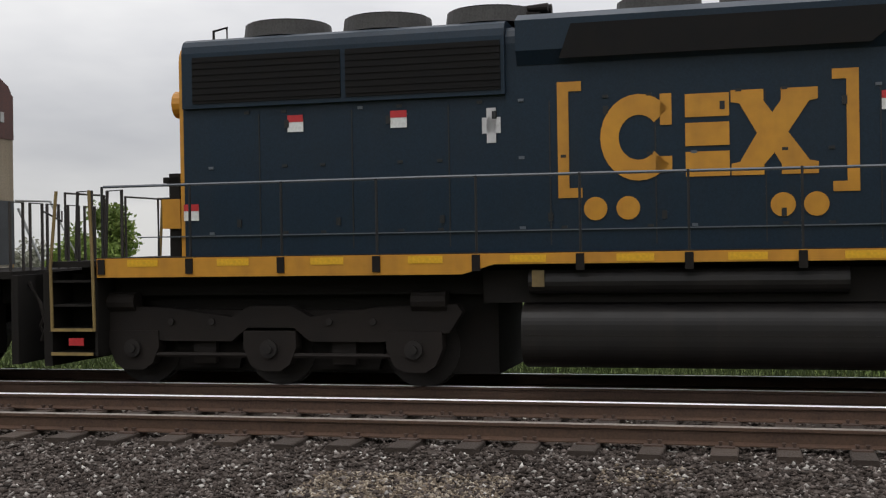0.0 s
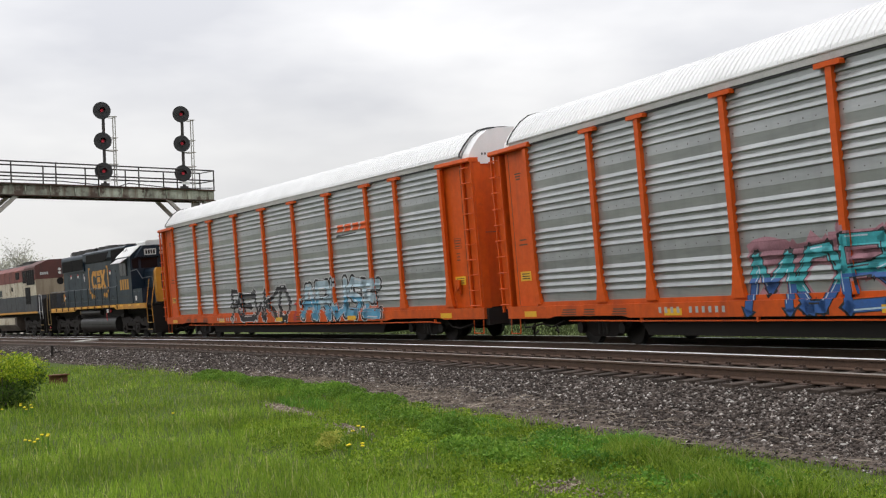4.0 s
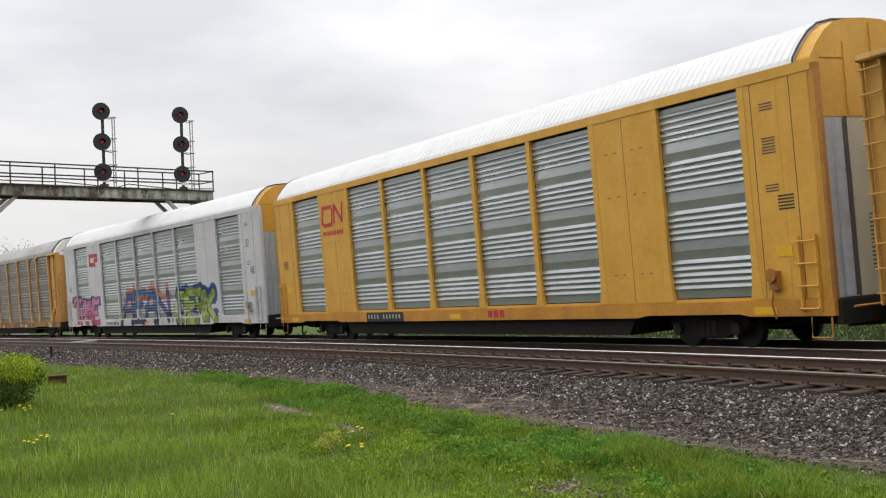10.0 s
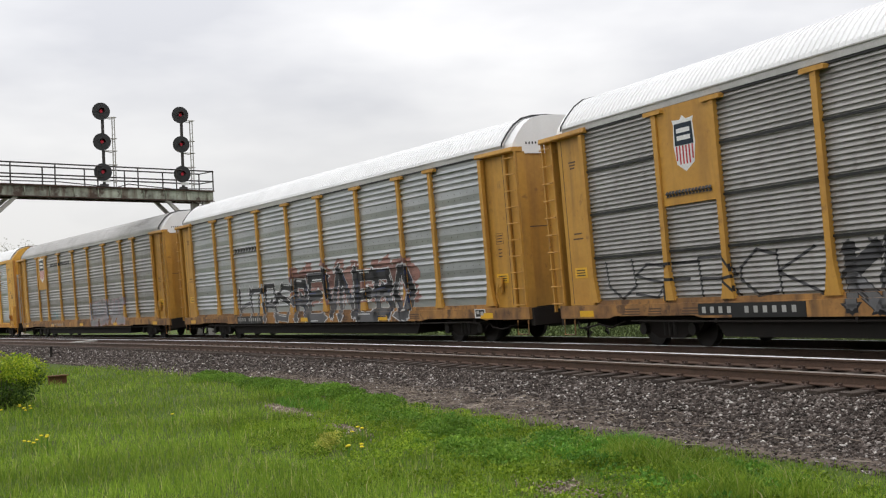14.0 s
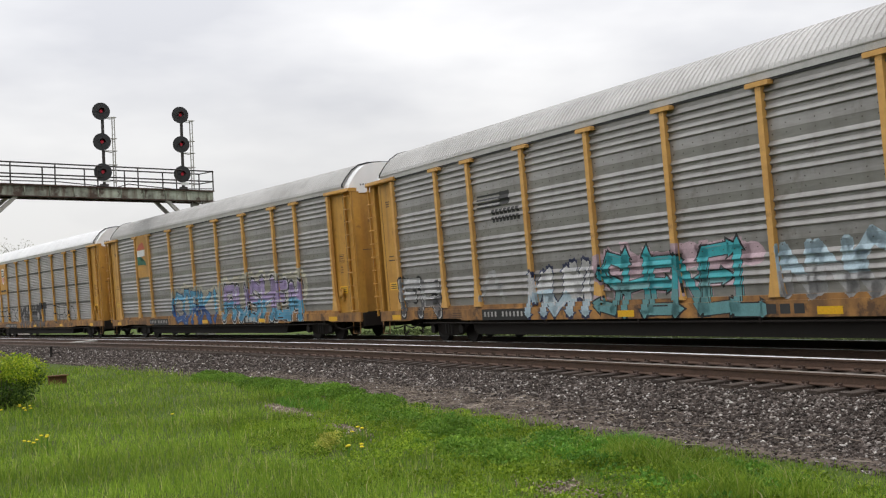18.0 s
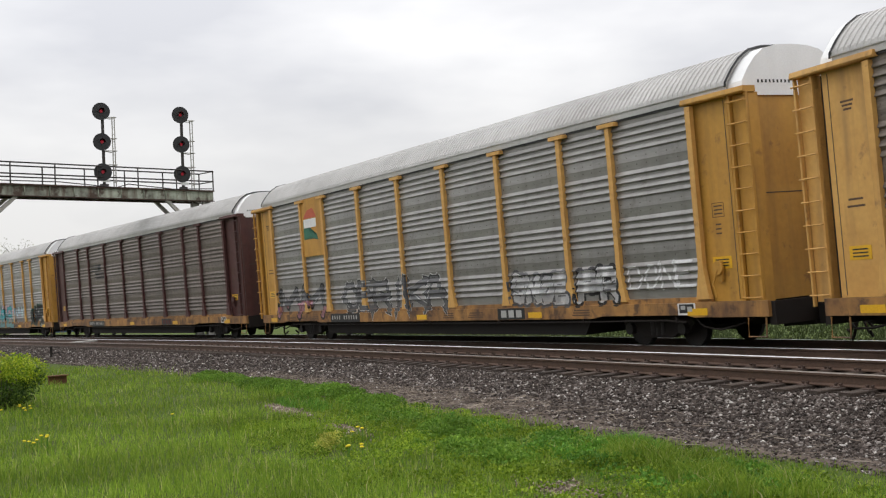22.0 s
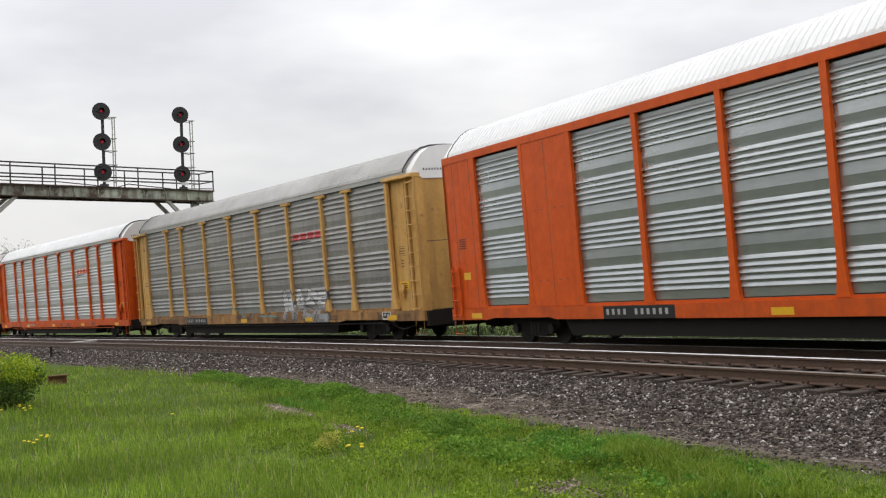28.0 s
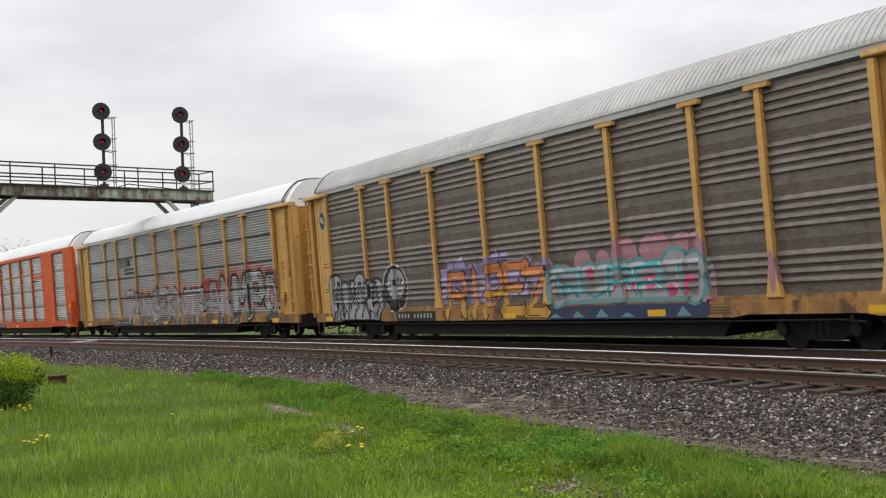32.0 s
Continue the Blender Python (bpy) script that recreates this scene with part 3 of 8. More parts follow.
def rack_underframe(car, sill, near_detail=True):
    """Side sills, centre sill, decks' floor, couplers and the two trucks."""
    for s in (1, -1):
        y0, y1 = sorted((s * 1.40, s * 1.50))
        part("side_sill", lambda y0=y0, y1=y1: Shape().prism([(-13.6, .96), (-13.6, .66), (-11.5, .66), (-11.2, .71), (-8.3, .71), (-8.0, .66), (8.0, .66), (8.3, .71), (11.2, .71), (11.5, .66), (13.6, .66), (13.6, .96)], 1, y0, y1), sill, car, key=("sill", s))
    part("centre_sill", lambda: Shape().box(-13.9, 13.9, -.33, .33, .42, .79), M["under"], car, key="centre_sill")
    part("deck_floor", lambda: Shape().box(-13.2, 13.2, -1.38, 1.38, .80, .93), M["under"], car, key="deck_floor")
    part("belly_pan", lambda: Shape().prism([(-7.9, .78), (-7.5, .28), (7.5, .28), (7.9, .78)], 1, -1.38, 1.38), M["under"], car, key="belly_pan")
    for u in (-6.6, -4.0, -1.3, 1.3, 4.0, 6.6):
        part("cross_bearer", lambda: Shape().prism([(1.2, .40), (1.395, .60), (1.395, .90), (1.2, .90)], 0, -.05, .05), M["under"], car, m=shift(u), key="cross_bearer")
    for e in (1, -1):
        turn = Matrix.Identity(4) if e > 0 else Matrix.Rotation(math.pi, 4, "Z")
        part("sill_step", lambda: Shape().tube([(-.24, 0, 0), (-.24, .02, -.36), (.24, .02, -.36), (.24, 0, 0)], .018), sill, car, m=shift(e * 13.25, 1.47, .64), key="sill_step")
        part("air_hose", lambda: Shape().tube([(13.7, .5, .6), (14.05, .48, .45), (14.3, .42, .28), (14.42, .36, .3)], .03, 6), M["iron"], car, m=turn, key="air_hose")
        part("brake_lever", lambda: Shape().tube([(7.9, .75, .55), (8.5, .8, .48), (8.85, .7, .45)], .035, 5), M["iron"], car, m=turn, key="brake_lever")
        part("uncoupling_rod", lambda: Shape().tube([(13.72, .25, .66), (13.78, .9, .66), (13.72, 1.38, .70), (13.7, 1.42, .48)], .016, 5), M["iron"], car, m=turn, key="uncoupling_rod")
    for s in (1, -1):
        part("coupler", lambda: Shape().box(-.45, .22, -.1, .1, -.12, .12).box(.1, .38, -.17, .17, -.16, .16).tube([(-.1, .55, -.1), (.1, .5, -.42), (.3, .38, -.5), (.42, .2, -.4)], .03), M["iron"], car, m=shift(s * 14.0, 0, .62) @ Matrix.Rotation(0 if s > 0 else math.pi, 4, "Z"), key="coupler")
        freight_truck(car, s * HALF_A)
    for e in (1, -1):
        part("end_sill", lambda: Shape().box(-.08, .08, -1.42, 1.42, .5, .94), M["iron"], car, m=shift(e * 13.62), key="end_sill")
        part("draft_pocket", lambda: Shape().prism([(-.55, .38), (.3, .42), (.3, .84), (-.55, .84)], 1, -.42, .42), M["under"], car, m=shift(e * 13.4) @ (Matrix.Identity(4) if e > 0 else Matrix.Rotation(math.pi, 4, "Z")), key="draft_pocket")
    part("brake_rod", lambda: Shape().tube([(-7, 1.2, .52), (7, 1.2, .52)], .025).box(-1.2, -.2, .7, 1.1, .25, .5).disc((.8, .9, .4), 0, .16, .6, 10), M["under"], car, key="brake_rod")


def sill_pipe(car, mat):
    """The thin pipe hung below the side sill, with its hangers, and the drooping hose at the end."""
    pipe = part("brake_pipe", lambda: Shape().tube([(-11.2, 1.47, .56), (-10.6, 1.47, .60), (-7.6, 1.47, .585), (7.6, 1.47, .585), (10.6, 1.47, .60)], .018, 5), mat, car, key="sill_pipe")
    for u in (-10.9, -7.6, -3.8, 0, 3.8, 7.6):
        part("hanger", lambda: Shape().box(-.03, .03, 1.44, 1.49, .56, .68), mat, pipe, m=shift(u), key="pipe_hanger")
    part("droop_hose", lambda: Shape().tube([(-11.3, 1.3, .62), (-11.6, 1.35, .46), (-12.1, 1.36, .40), (-12.6, 1.3, .5), (-12.9, 1.2, .62)], .022, 5), M["iron"], pipe, key="droop_hose")
    part("droop_hose", lambda: Shape().tube([(13.5, 1.1, .55), (13.1, 1.3, .42), (12.6, 1.36, .44), (12.1, 1.36, .52), (11.6, 1.36, .44), (11.1, 1.3, .58)], .022, 5), M["iron"], pipe, key="droop_hose_lead")


def rivets(width):
    """A row of small rivet heads along a flat band."""
    def make():
        sh = Shape()
        n = int(width / .32)
        for k in range(n):
            x = -width / 2 + (k + .5) * width / n
            sh.box(x - .011, x + .011, .0, .008, -.011, .011)
        return sh
    return make


M["cream_door"] = material("cream_door_paint", (0.55, 0.51, 0.38), (0.46, 0.42, 0.31), 0.6, streak=0.15)
M["rusty_yellow"] = material("rust_stained_yellow_paint", (0.50, 0.22, 0.03), (0.30, 0.115, 0.025), 0.6, scale=1.0, fine=10, amount=0.3, streak=0.3, streak_color=(0.14, 0.06, 0.025))
M["sill_gold"] = material("yellow_orange_sill_paint", (0.56, 0.26, 0.025), (0.42, 0.18, 0.022), 0.6, scale=1.2, fine=10, amount=0.3, streak=0.2, streak_color=(0.12, 0.06, 0.03))
M["faded_black"] = flat_paint("faded_black_paint", (0.03, 0.03, 0.03), 0.7)
M["stencil_brown"] = flat_paint("worn_brown_stencil", (0.10, 0.055, 0.03), 0.7)
M["faded_iron"] = material("dull_rivet_steel", (0.095, 0.08, 0.07), (0.06, 0.05, 0.043), 0.7)


def rack_car_ladder(j, label, post, panel, roof, sill, end, door_top, end_low, gap_panel=None):
    """A covered auto rack with T-headed posts, end ladders and a ribbed round roof."""
    car = tagged(new("autorack_car"), label, "railcar", "autorack cars of the train")
    rack_underframe(car, sill)
    rib_kind = "C" if j in (8, 17) else "A"
    edges = [ENDS_A[0], *POSTS_A, ENDS_A[1]]
    for s in (1, -1):
        turn = Matrix.Identity(4) if s > 0 else Matrix.Rotation(math.pi, 4, "Z")
        for a, b in zip(edges, edges[1:]):
            w = round(b - a, 2)
            mat = panel
            sp = part("side_panel", rib_panel(w, rib_kind), mat, car, m=turn @ shift((a + b) / 2, 1.39), key=("ribs", w, rib_kind))
            if rib_kind == "C":
                for z in (2.03, 3.02, 4.01):
                    part("panel_seam", lambda w=w: Shape().box(-w / 2, w / 2, .01, .05, -.022, .022), M["black"], sp, m=shift(0, 0, z), key=("seam", w))
            else:
                for z in () if s < 0 else (2.12, 3.11, 4.10) if post is M["orange"] else (1.96, 2.13, 2.95, 3.12, 3.945, 4.115):
                    part("rivet_strip", rivets(w), M["faded_iron"], sp, m=shift(0, .006, z), key=("rivets", w))["kind"] = "stuff"
        for u in (*POSTS_A, *ENDS_A):
            part("post", post_shape(1.02, 4.87), post, car, m=turn @ shift(u, 1.40), key="post_a")
            if abs(u) < 11:
                part("post_head", lambda: Shape().prism([(-.31, 4.85), (.31, 4.85), (.31, 4.925), (.28, 4.94), (-.28, 4.94), (-.31, 4.925)], 1, 0, .13), post, car, m=turn @ shift(u, 1.40), key="head_a")
        part("eave_rail", lambda: Shape().box(-12.9, 12.9, 1.36, 1.44, 4.97, 5.12).box(-12.9, 12.9, 1.43, 1.46, 5.10, 5.125), M["roof_grey"], car, m=turn, key="eave_a")
        # black strip painted in as the shade of the gap under the eave
        part("eave_gap", lambda: Shape().box(-11.8, 12, 1.34, 1.42, 4.925, 4.972), M["black"], car, m=turn, key="eave_gap")
        part("deck_rail", lambda: Shape().box(-12, 12, 1.38, 1.45, .96, 1.06), sill, car, m=turn, key="deck_rail_a")
        for e in (1, -1):
            p0, p1, g1, lu, tip = (12.15, 13.33, 13.47, 13.72, 13.98) if e > 0 else (-11.72, -12.86, -12.95, -13.18, -13.44)
            a0, a1 = sorted((p0, p1))
            fold = a1 - .16 if e > 0 else a0 + .16
            outline = [(a0, 1.24), (a0, 1.33), (a0 + .05, 1.375), (a0 + .14, 1.345), (a1 - .14, 1.345), (a1 - .05, 1.375), (a1, 1.33), (a1, 1.24)]
            panel_ob = part("end_panel", lambda: Shape().prism(outline, 2, .96, 4.90), end, car, m=turn, key=("end_panel_a", e))
            part("panel_crease", lambda: Shape().box(fold - .006, fold + .006, 1.345, 1.352, 1.0, 4.86), M["faded_iron"], panel_ob, key=("panel_crease", e))
            # black box behind the panel's edge, painted in as the gap's shade
            b0, b1 = sorted((p1, g1))
            part("panel_gap", lambda: Shape().box(b0 - .01, b1 + .01, 1.16, 1.24, .96, 4.88), M["black"], car, m=turn, key=("panel_gap", e))
            c0, c1 = sorted((-11.62 if e < 0 else 11.85, tip))
            part("end_lintel", lambda: Shape().prism([(1.20, 4.90), (1.50, 4.90), (1.52, 4.93), (1.50, 5.02), (1.20, 5.02)], 0, c0, c1), end, car, m=turn, key=("lintel_a", e))
            part("lintel_bracket", lambda: Shape().prism([(1.30, 4.66), (1.36, 4.66), (1.48, 4.90), (1.30, 4.90)], 0, -.02, .02), end, car, m=turn @ shift(lu + (.22 if e < 0 else -.22)), key="lintel_bracket")
            lad = part("ladder", ladder_shape(.82, 4.90, .46, .4), end, car, m=turn @ shift(lu, 1.42), key="ladder_a")
            for k in range(10):
                part("rung", lambda: Shape().tube([(-.26, .07, 0), (.26, .07, 0)], .017), end, lad, m=shift(0, 0, 1.02 + k * .415), key="rung")
            d0, d1 = sorted((13.55, 13.94) if e > 0 else (-12.97, -13.41))
            part("corner_post", lambda: Shape().box(d0, d1, 1.12, 1.36, .9, 4.9), end, car, m=turn, key=("corner_a", e))
            if s > 0:
                mid = (a0 + a1) / 2
                if e < 0:
                    box = part("stencil_frame", lambda: Shape().box(-.17, .17, 0, .003, -.006, .006).box(-.17, .17, 0, .003, .27, .282).box(-.17, -.158, 0, .003, 0, .276).box(.158, .17, 0, .003, 0, .276), M["stencil_brown"], panel_ob, m=shift(mid, 1.346, 2.62), key="stencil_frame")
                    for k in range(3):
                        part("stencil_bar", lambda: Shape().box(-.12, .12, 0, .003, 0, .028), M["stencil_brown"], box, m=shift(0, 0, .05 + k * .075), key="frame_bar")
                    for k in range(3):
                        part("stencil_bar", lambda: Shape().box(-.08, .08, 0, .003, 0, .03), M["stencil_brown"], panel_ob, m=shift(mid + .02, 1.346, 2.28 + k * .09), key="low_bar")
                else:
                    for z, wd in ((4.30, .16), (4.23, .13), (4.16, .10), (2.62, .18), (2.50, .22)):
                        part("stencil_bar", lambda wd=wd: Shape().box(-wd, wd, 0, .003, 0, .035), M["stencil_brown"], panel_ob, m=shift(mid, 1.346, z), key=("lead_bar", wd))
                pl = part("warning_plate", lambda: Shape().box(-.27, .27, 0, .006, -.12, .12), M["reflector"], panel_ob, m=shift((a0 + a1) / 2, 1.346, 1.72), key="warning_plate")
                for k in range(3):
                    part("plate_bar", lambda: Shape().box(-.19, .19, .006, .008, 0, .025), M["faded_black"], pl, m=shift(0, 0, -.075 + k * .06), key="plate_bar")
    for e in (1, -1):
        flip = Matrix.Identity(4) if e > 0 else Matrix.Rotation(math.pi, 4, "Z")
        leaf = part("end_door", lambda: Shape().box(13.14, 13.24, -1.2, 1.2, .95, 4.86), end_low, car, m=flip, key="end_door_a")
        part("door_seam", lambda: Shape().box(13.24, 13.244, -.006, .006, .95, 4.86), M["faded_iron"], leaf, key="door_seam")
        part("door_crease", lambda: Shape().box(13.24, 13.247, -1.2, 1.2, 2.98, 3.0).box(13.24, 13.245, .4, .9, 3.08, 3.11).box(13.24, 13.245, .35, .8, 2.2, 2.24).box(13.24, 13.245, .35, .8, 2.1, 2.14), M["faded_iron"], leaf, key="door_crease")
        part("door_latch", lambda: Shape().box(13.24, 13.34, .45, 1.0, 3.62, 3.78).box(13.24, 13.30, .95, 1.15, 3.66, 3.74), M["iron"], leaf, key="door_latch")
        part("door_pocket", lambda: Shape().box(13.24, 13.26, .35, .85, 1.0, 1.9), end_low, leaf, key="door_pocket")
        part("end_cap", lambda: Shape().prism([(-1.18, 4.86), (1.18, 4.86), (1.18, 5.03)] + [(y * .95, z) for y, z in faceted(5.86, 5.04, 1.45)] + [(-1.18, 5.03)], 0, 12.7, 13.28), door_top, car, m=flip, key="end_cap_a")
        for k in range(9):
            part("stencil_bar", lambda: Shape().box(13.28, 13.284, -.022, .022, 5.10, 5.16), M["faded_black"], car, m=flip @ shift(0, (.95 - k * .1) * e), key="cap_bar")
    for e in (1, -1):
        part("roof_strap", lambda: Shape().tube([(0, y * 1.015, z + .02) for y, z in faceted(5.88, 5.06, 1.45)], .024, 5), M["black"], car, m=shift(e * 12.92), key="roof_strap")
    part("roof", ribbed_roof(-12.9, 12.9, 5.88, 5.10, 1.44, .165, .022, None), roof, car, key="roof_a")
    for k in (0, 2, 4, 6, 8):
        u = -12.0 + k * 3.0 + .4
        part("reflector", lambda: Shape().box(-.3, .3, 1.50, 1.506, .70, .84), M["reflector"], car, m=shift(u), key="reflector")
    sill_pipe(car, sill if post is M["orange"] else M["iron"])
    # hand brake and its lever on the trailing end panel
    part("hand_brake", lambda: Shape().disc((-12.25, 1.44, 1.62), 1, .14, .05, 12).box(-12.33, -12.17, 1.37, 1.43, 1.35, 1.75).tube([(-12.25, 1.46, 1.6), (-12.1, 1.47, 1.3), (-12.14, 1.44, 1.05)], .02, 5), end, car, key="hand_brake_a")
    MOVERS.append((car, j, HALF_A))
    return car


def rack_car_flush(j, label, body, panel, roof, sill, end_paint):
    """A covered auto rack of the newer kind, with flush framing, blank panels and a smooth white roof."""
    car = tagged(new("autorack_car"), label, "railcar", "autorack cars of the train")
    rack_underframe(car, sill)
    marks = [-11.7, -9.1, -6.85, -4.2, -1.4, 1.4, 4.2, 6.85, 9.1, 11.7]
    for s in (1, -1):
        turn = Matrix.Identity(4) if s > 0 else Matrix.Rotation(math.pi, 4, "Z")
        for a, b in zip(marks, marks[1:]):
            w = round(b - a, 2)
            if {round(abs(a), 2), round(abs(b), 2)} == {6.85, 9.1}:
                part("blank_panel", lambda w=w: Shape().box(-w / 2, w / 2, 1.36, 1.475, .98, 4.98), body, car, m=turn @ shift((a + b) / 2), key=("blank", w))
            else:
                sp = part("side_panel", rib_panel(w, "B"), panel, car, m=turn @ shift((a + b) / 2, 1.385), key=("ribsB", w))
                part("slot", lambda w=w: Shape().box(-w / 2 + .1, w / 2 - .1, .0, .03, .985, 1.03), M["black"], sp, key=("slot", w))
        for u in marks:
            part("post", post_shape(.98, 4.98, .17, .085, .36), body, car, m=turn @ shift(u, 1.40), key="post_b")
        part("top_chord", lambda: Shape().box(-13.5, 13.5, 1.34, 1.49, 4.98, 5.17), body, car, m=turn, key="chord_b")
        part("deck_rail", lambda: Shape().box(-13.4, 13.4, 1.38, 1.46, .96, 1.02), body, car, m=turn, key="deck_rail_b")
        for e in (1, -1):
            part("end_panel", lambda: Shape().box(-.95, .95, 1.30, 1.475, .98, 4.98).box(-.02, .0, 1.475, 1.48, 1, 4.9), body, car, m=turn @ shift(e * 12.6), key="end_panel_b")
            lad = part("ladder", ladder_shape(.75, 2.1, .42, .4), body, car, m=turn @ shift(e * 13.1, 1.53), key="ladder_b")
            for k in range(4):
                part("rung", lambda: Shape().tube([(-.24, .05, 0), (.24, .05, 0)], .018), body, lad, m=shift(0, 0, .8 + k * .4), key="rung")
    for e in (1, -1):
        flip = Matrix.Identity(4) if e > 0 else Matrix.Scale(-1, 4, (1, 0, 0))
        leaf = part("end_door", lambda: Shape().box(13.36, 13.44, .70, 1.34, .95, 4.15), M["galv_door"], car, m=flip, key="end_door_b")
        for k in range(2):
            part("door_corrugation", lambda: Shape().prism([(-.11, 0), (.11, 0), (.06, .05), (-.06, .05)], 2, .97, 4.13), M["galv_door"], leaf, m=shift(13.44, .90 + k * .29) @ Matrix.Rotation(-math.pi / 2, 4, "Z"), key="corrugation")
        part("door_gap", lambda: Shape().box(13.44, 13.447, .66, .76, .97, 4.12), M["faded_iron"], leaf, key="door_gap")
        leaf = part("end_door", lambda: Shape().box(13.36, 13.45, -1.34, .64, .95, 4.15), M["cream_door"], car, m=flip, label="cream painted end door", key="end_door_cream")
        for k in range(14):
            part("stencil_bar", lambda: Shape().box(13.45, 13.453, -.1, .3, 0, .03), M["faded_iron"], leaf, m=shift(0, 0, 1.4 + k * .075), key="end_stencil")
        part("end_cap", lambda: Shape().prism([(-1.43, 4.15), (1.43, 4.15)] + [(y * .975, z - .02) for y, z in faceted(5.96, 5.15, 1.47)], 0, 13.1, 13.46), end_paint, car, m=flip, key="end_cap_b")
        part("roof_strap", lambda: Shape().tube([(0, y * 1.01, z + .015) for y, z in faceted(5.98, 5.15, 1.47)], .022, 5), M["faded_iron"], car, m=shift(e * 13.1), key="strap_b")
        part("cap_rib", lambda: Shape().box(13.46, 13.49, .55, .62, 4.2, 5.5).box(13.46, 13.49, -.15, -.08, 4.2, 5.85).box(13.46, 13.48, .62, 1.2, 5.2, 5.23), end_paint, car, m=flip, key="cap_rib")
        for z in (1.35, 2.1, 3.55, 4.75):
            part("door_hinge", lambda: Shape().box(13.45, 13.54, 1.30, 1.40, 0, .22).box(13.47, 13.56, 1.33, 1.37, -.05, .27), M["pale_steel"], car, m=flip @ shift(0, 0, z), key="hinge_b")
        part("corner_post", lambda: Shape().prism([(13.40, 1.30), (13.58, 1.34), (13.60, 1.44), (13.55, 1.475), (13.40, 1.475)], 2, .95, 5.1), M["rusty_yellow"] if body is M["bright_yellow"] else body, car, m=flip, key=("corner_b", j))
        part("end_grab", lambda: Shape().tube([(13.62, -1.2, .78), (13.74, -1.1, .80), (13.74, 1.1, .80), (13.62, 1.2, .78)], .022, 5), sill, car, m=flip, key="end_grab")
    part("roof", ribbed_roof(-13.08, 13.08, 5.98, 5.15, 1.47, .2, .020, None), roof, car, key="roof_b")
    for k in (0, 4, 8):
        part("reflector", lambda: Shape().box(-.3, .3, 1.50, 1.506, .72, .84), M["reflector"], car, m=shift(-11.9 + k * 3.0), key="reflector")
    # hand brake at the trailing end, seams and vents of the blank panels
    brake = part("hand_brake", lambda: Shape().box(-.10, .10, 1.475, 1.60, 1.15, 1.5).disc((0, 1.63, 1.42), 1, .13, .05, 12).tube([(0, 1.58, 1.2), (.06, 1.6, .9), (.03, 1.55, .62)], .02), M["rusty_yellow"] if body is M["bright_yellow"] else M["pale_steel"], car, m=shift(-12.25), key=("hand_brake", j))
    for u in (7.97, -7.97):
        part("panel_seam", lambda: Shape().box(-.006, .006, 1.475, 1.478, 1.0, 4.96), M["faded_iron"], car, m=shift(u), key="seam_b")
        for z in (4.25, 3.3, 1.6) if u < 0 else (3.3, 1.6):
            for du in (-.62, -.3, .3, .62):
                part("vent_slot", lambda: Shape().box(-.05, .05, 1.475, 1.479, -.010, .010), M["faded_iron"], car, m=shift(u + du, 0, z), key="vent_slot")
    for e in (1, -1):
        for u in (11.95, 12.95):
            part("panel_seam", lambda: Shape().box(-.009, .009, 1.475, 1.478, 1.0, 4.96), M["faded_iron"], car, m=shift(e * u), key="seam_b2")
    MOVERS.append((car, j, HALF_A))
    return car


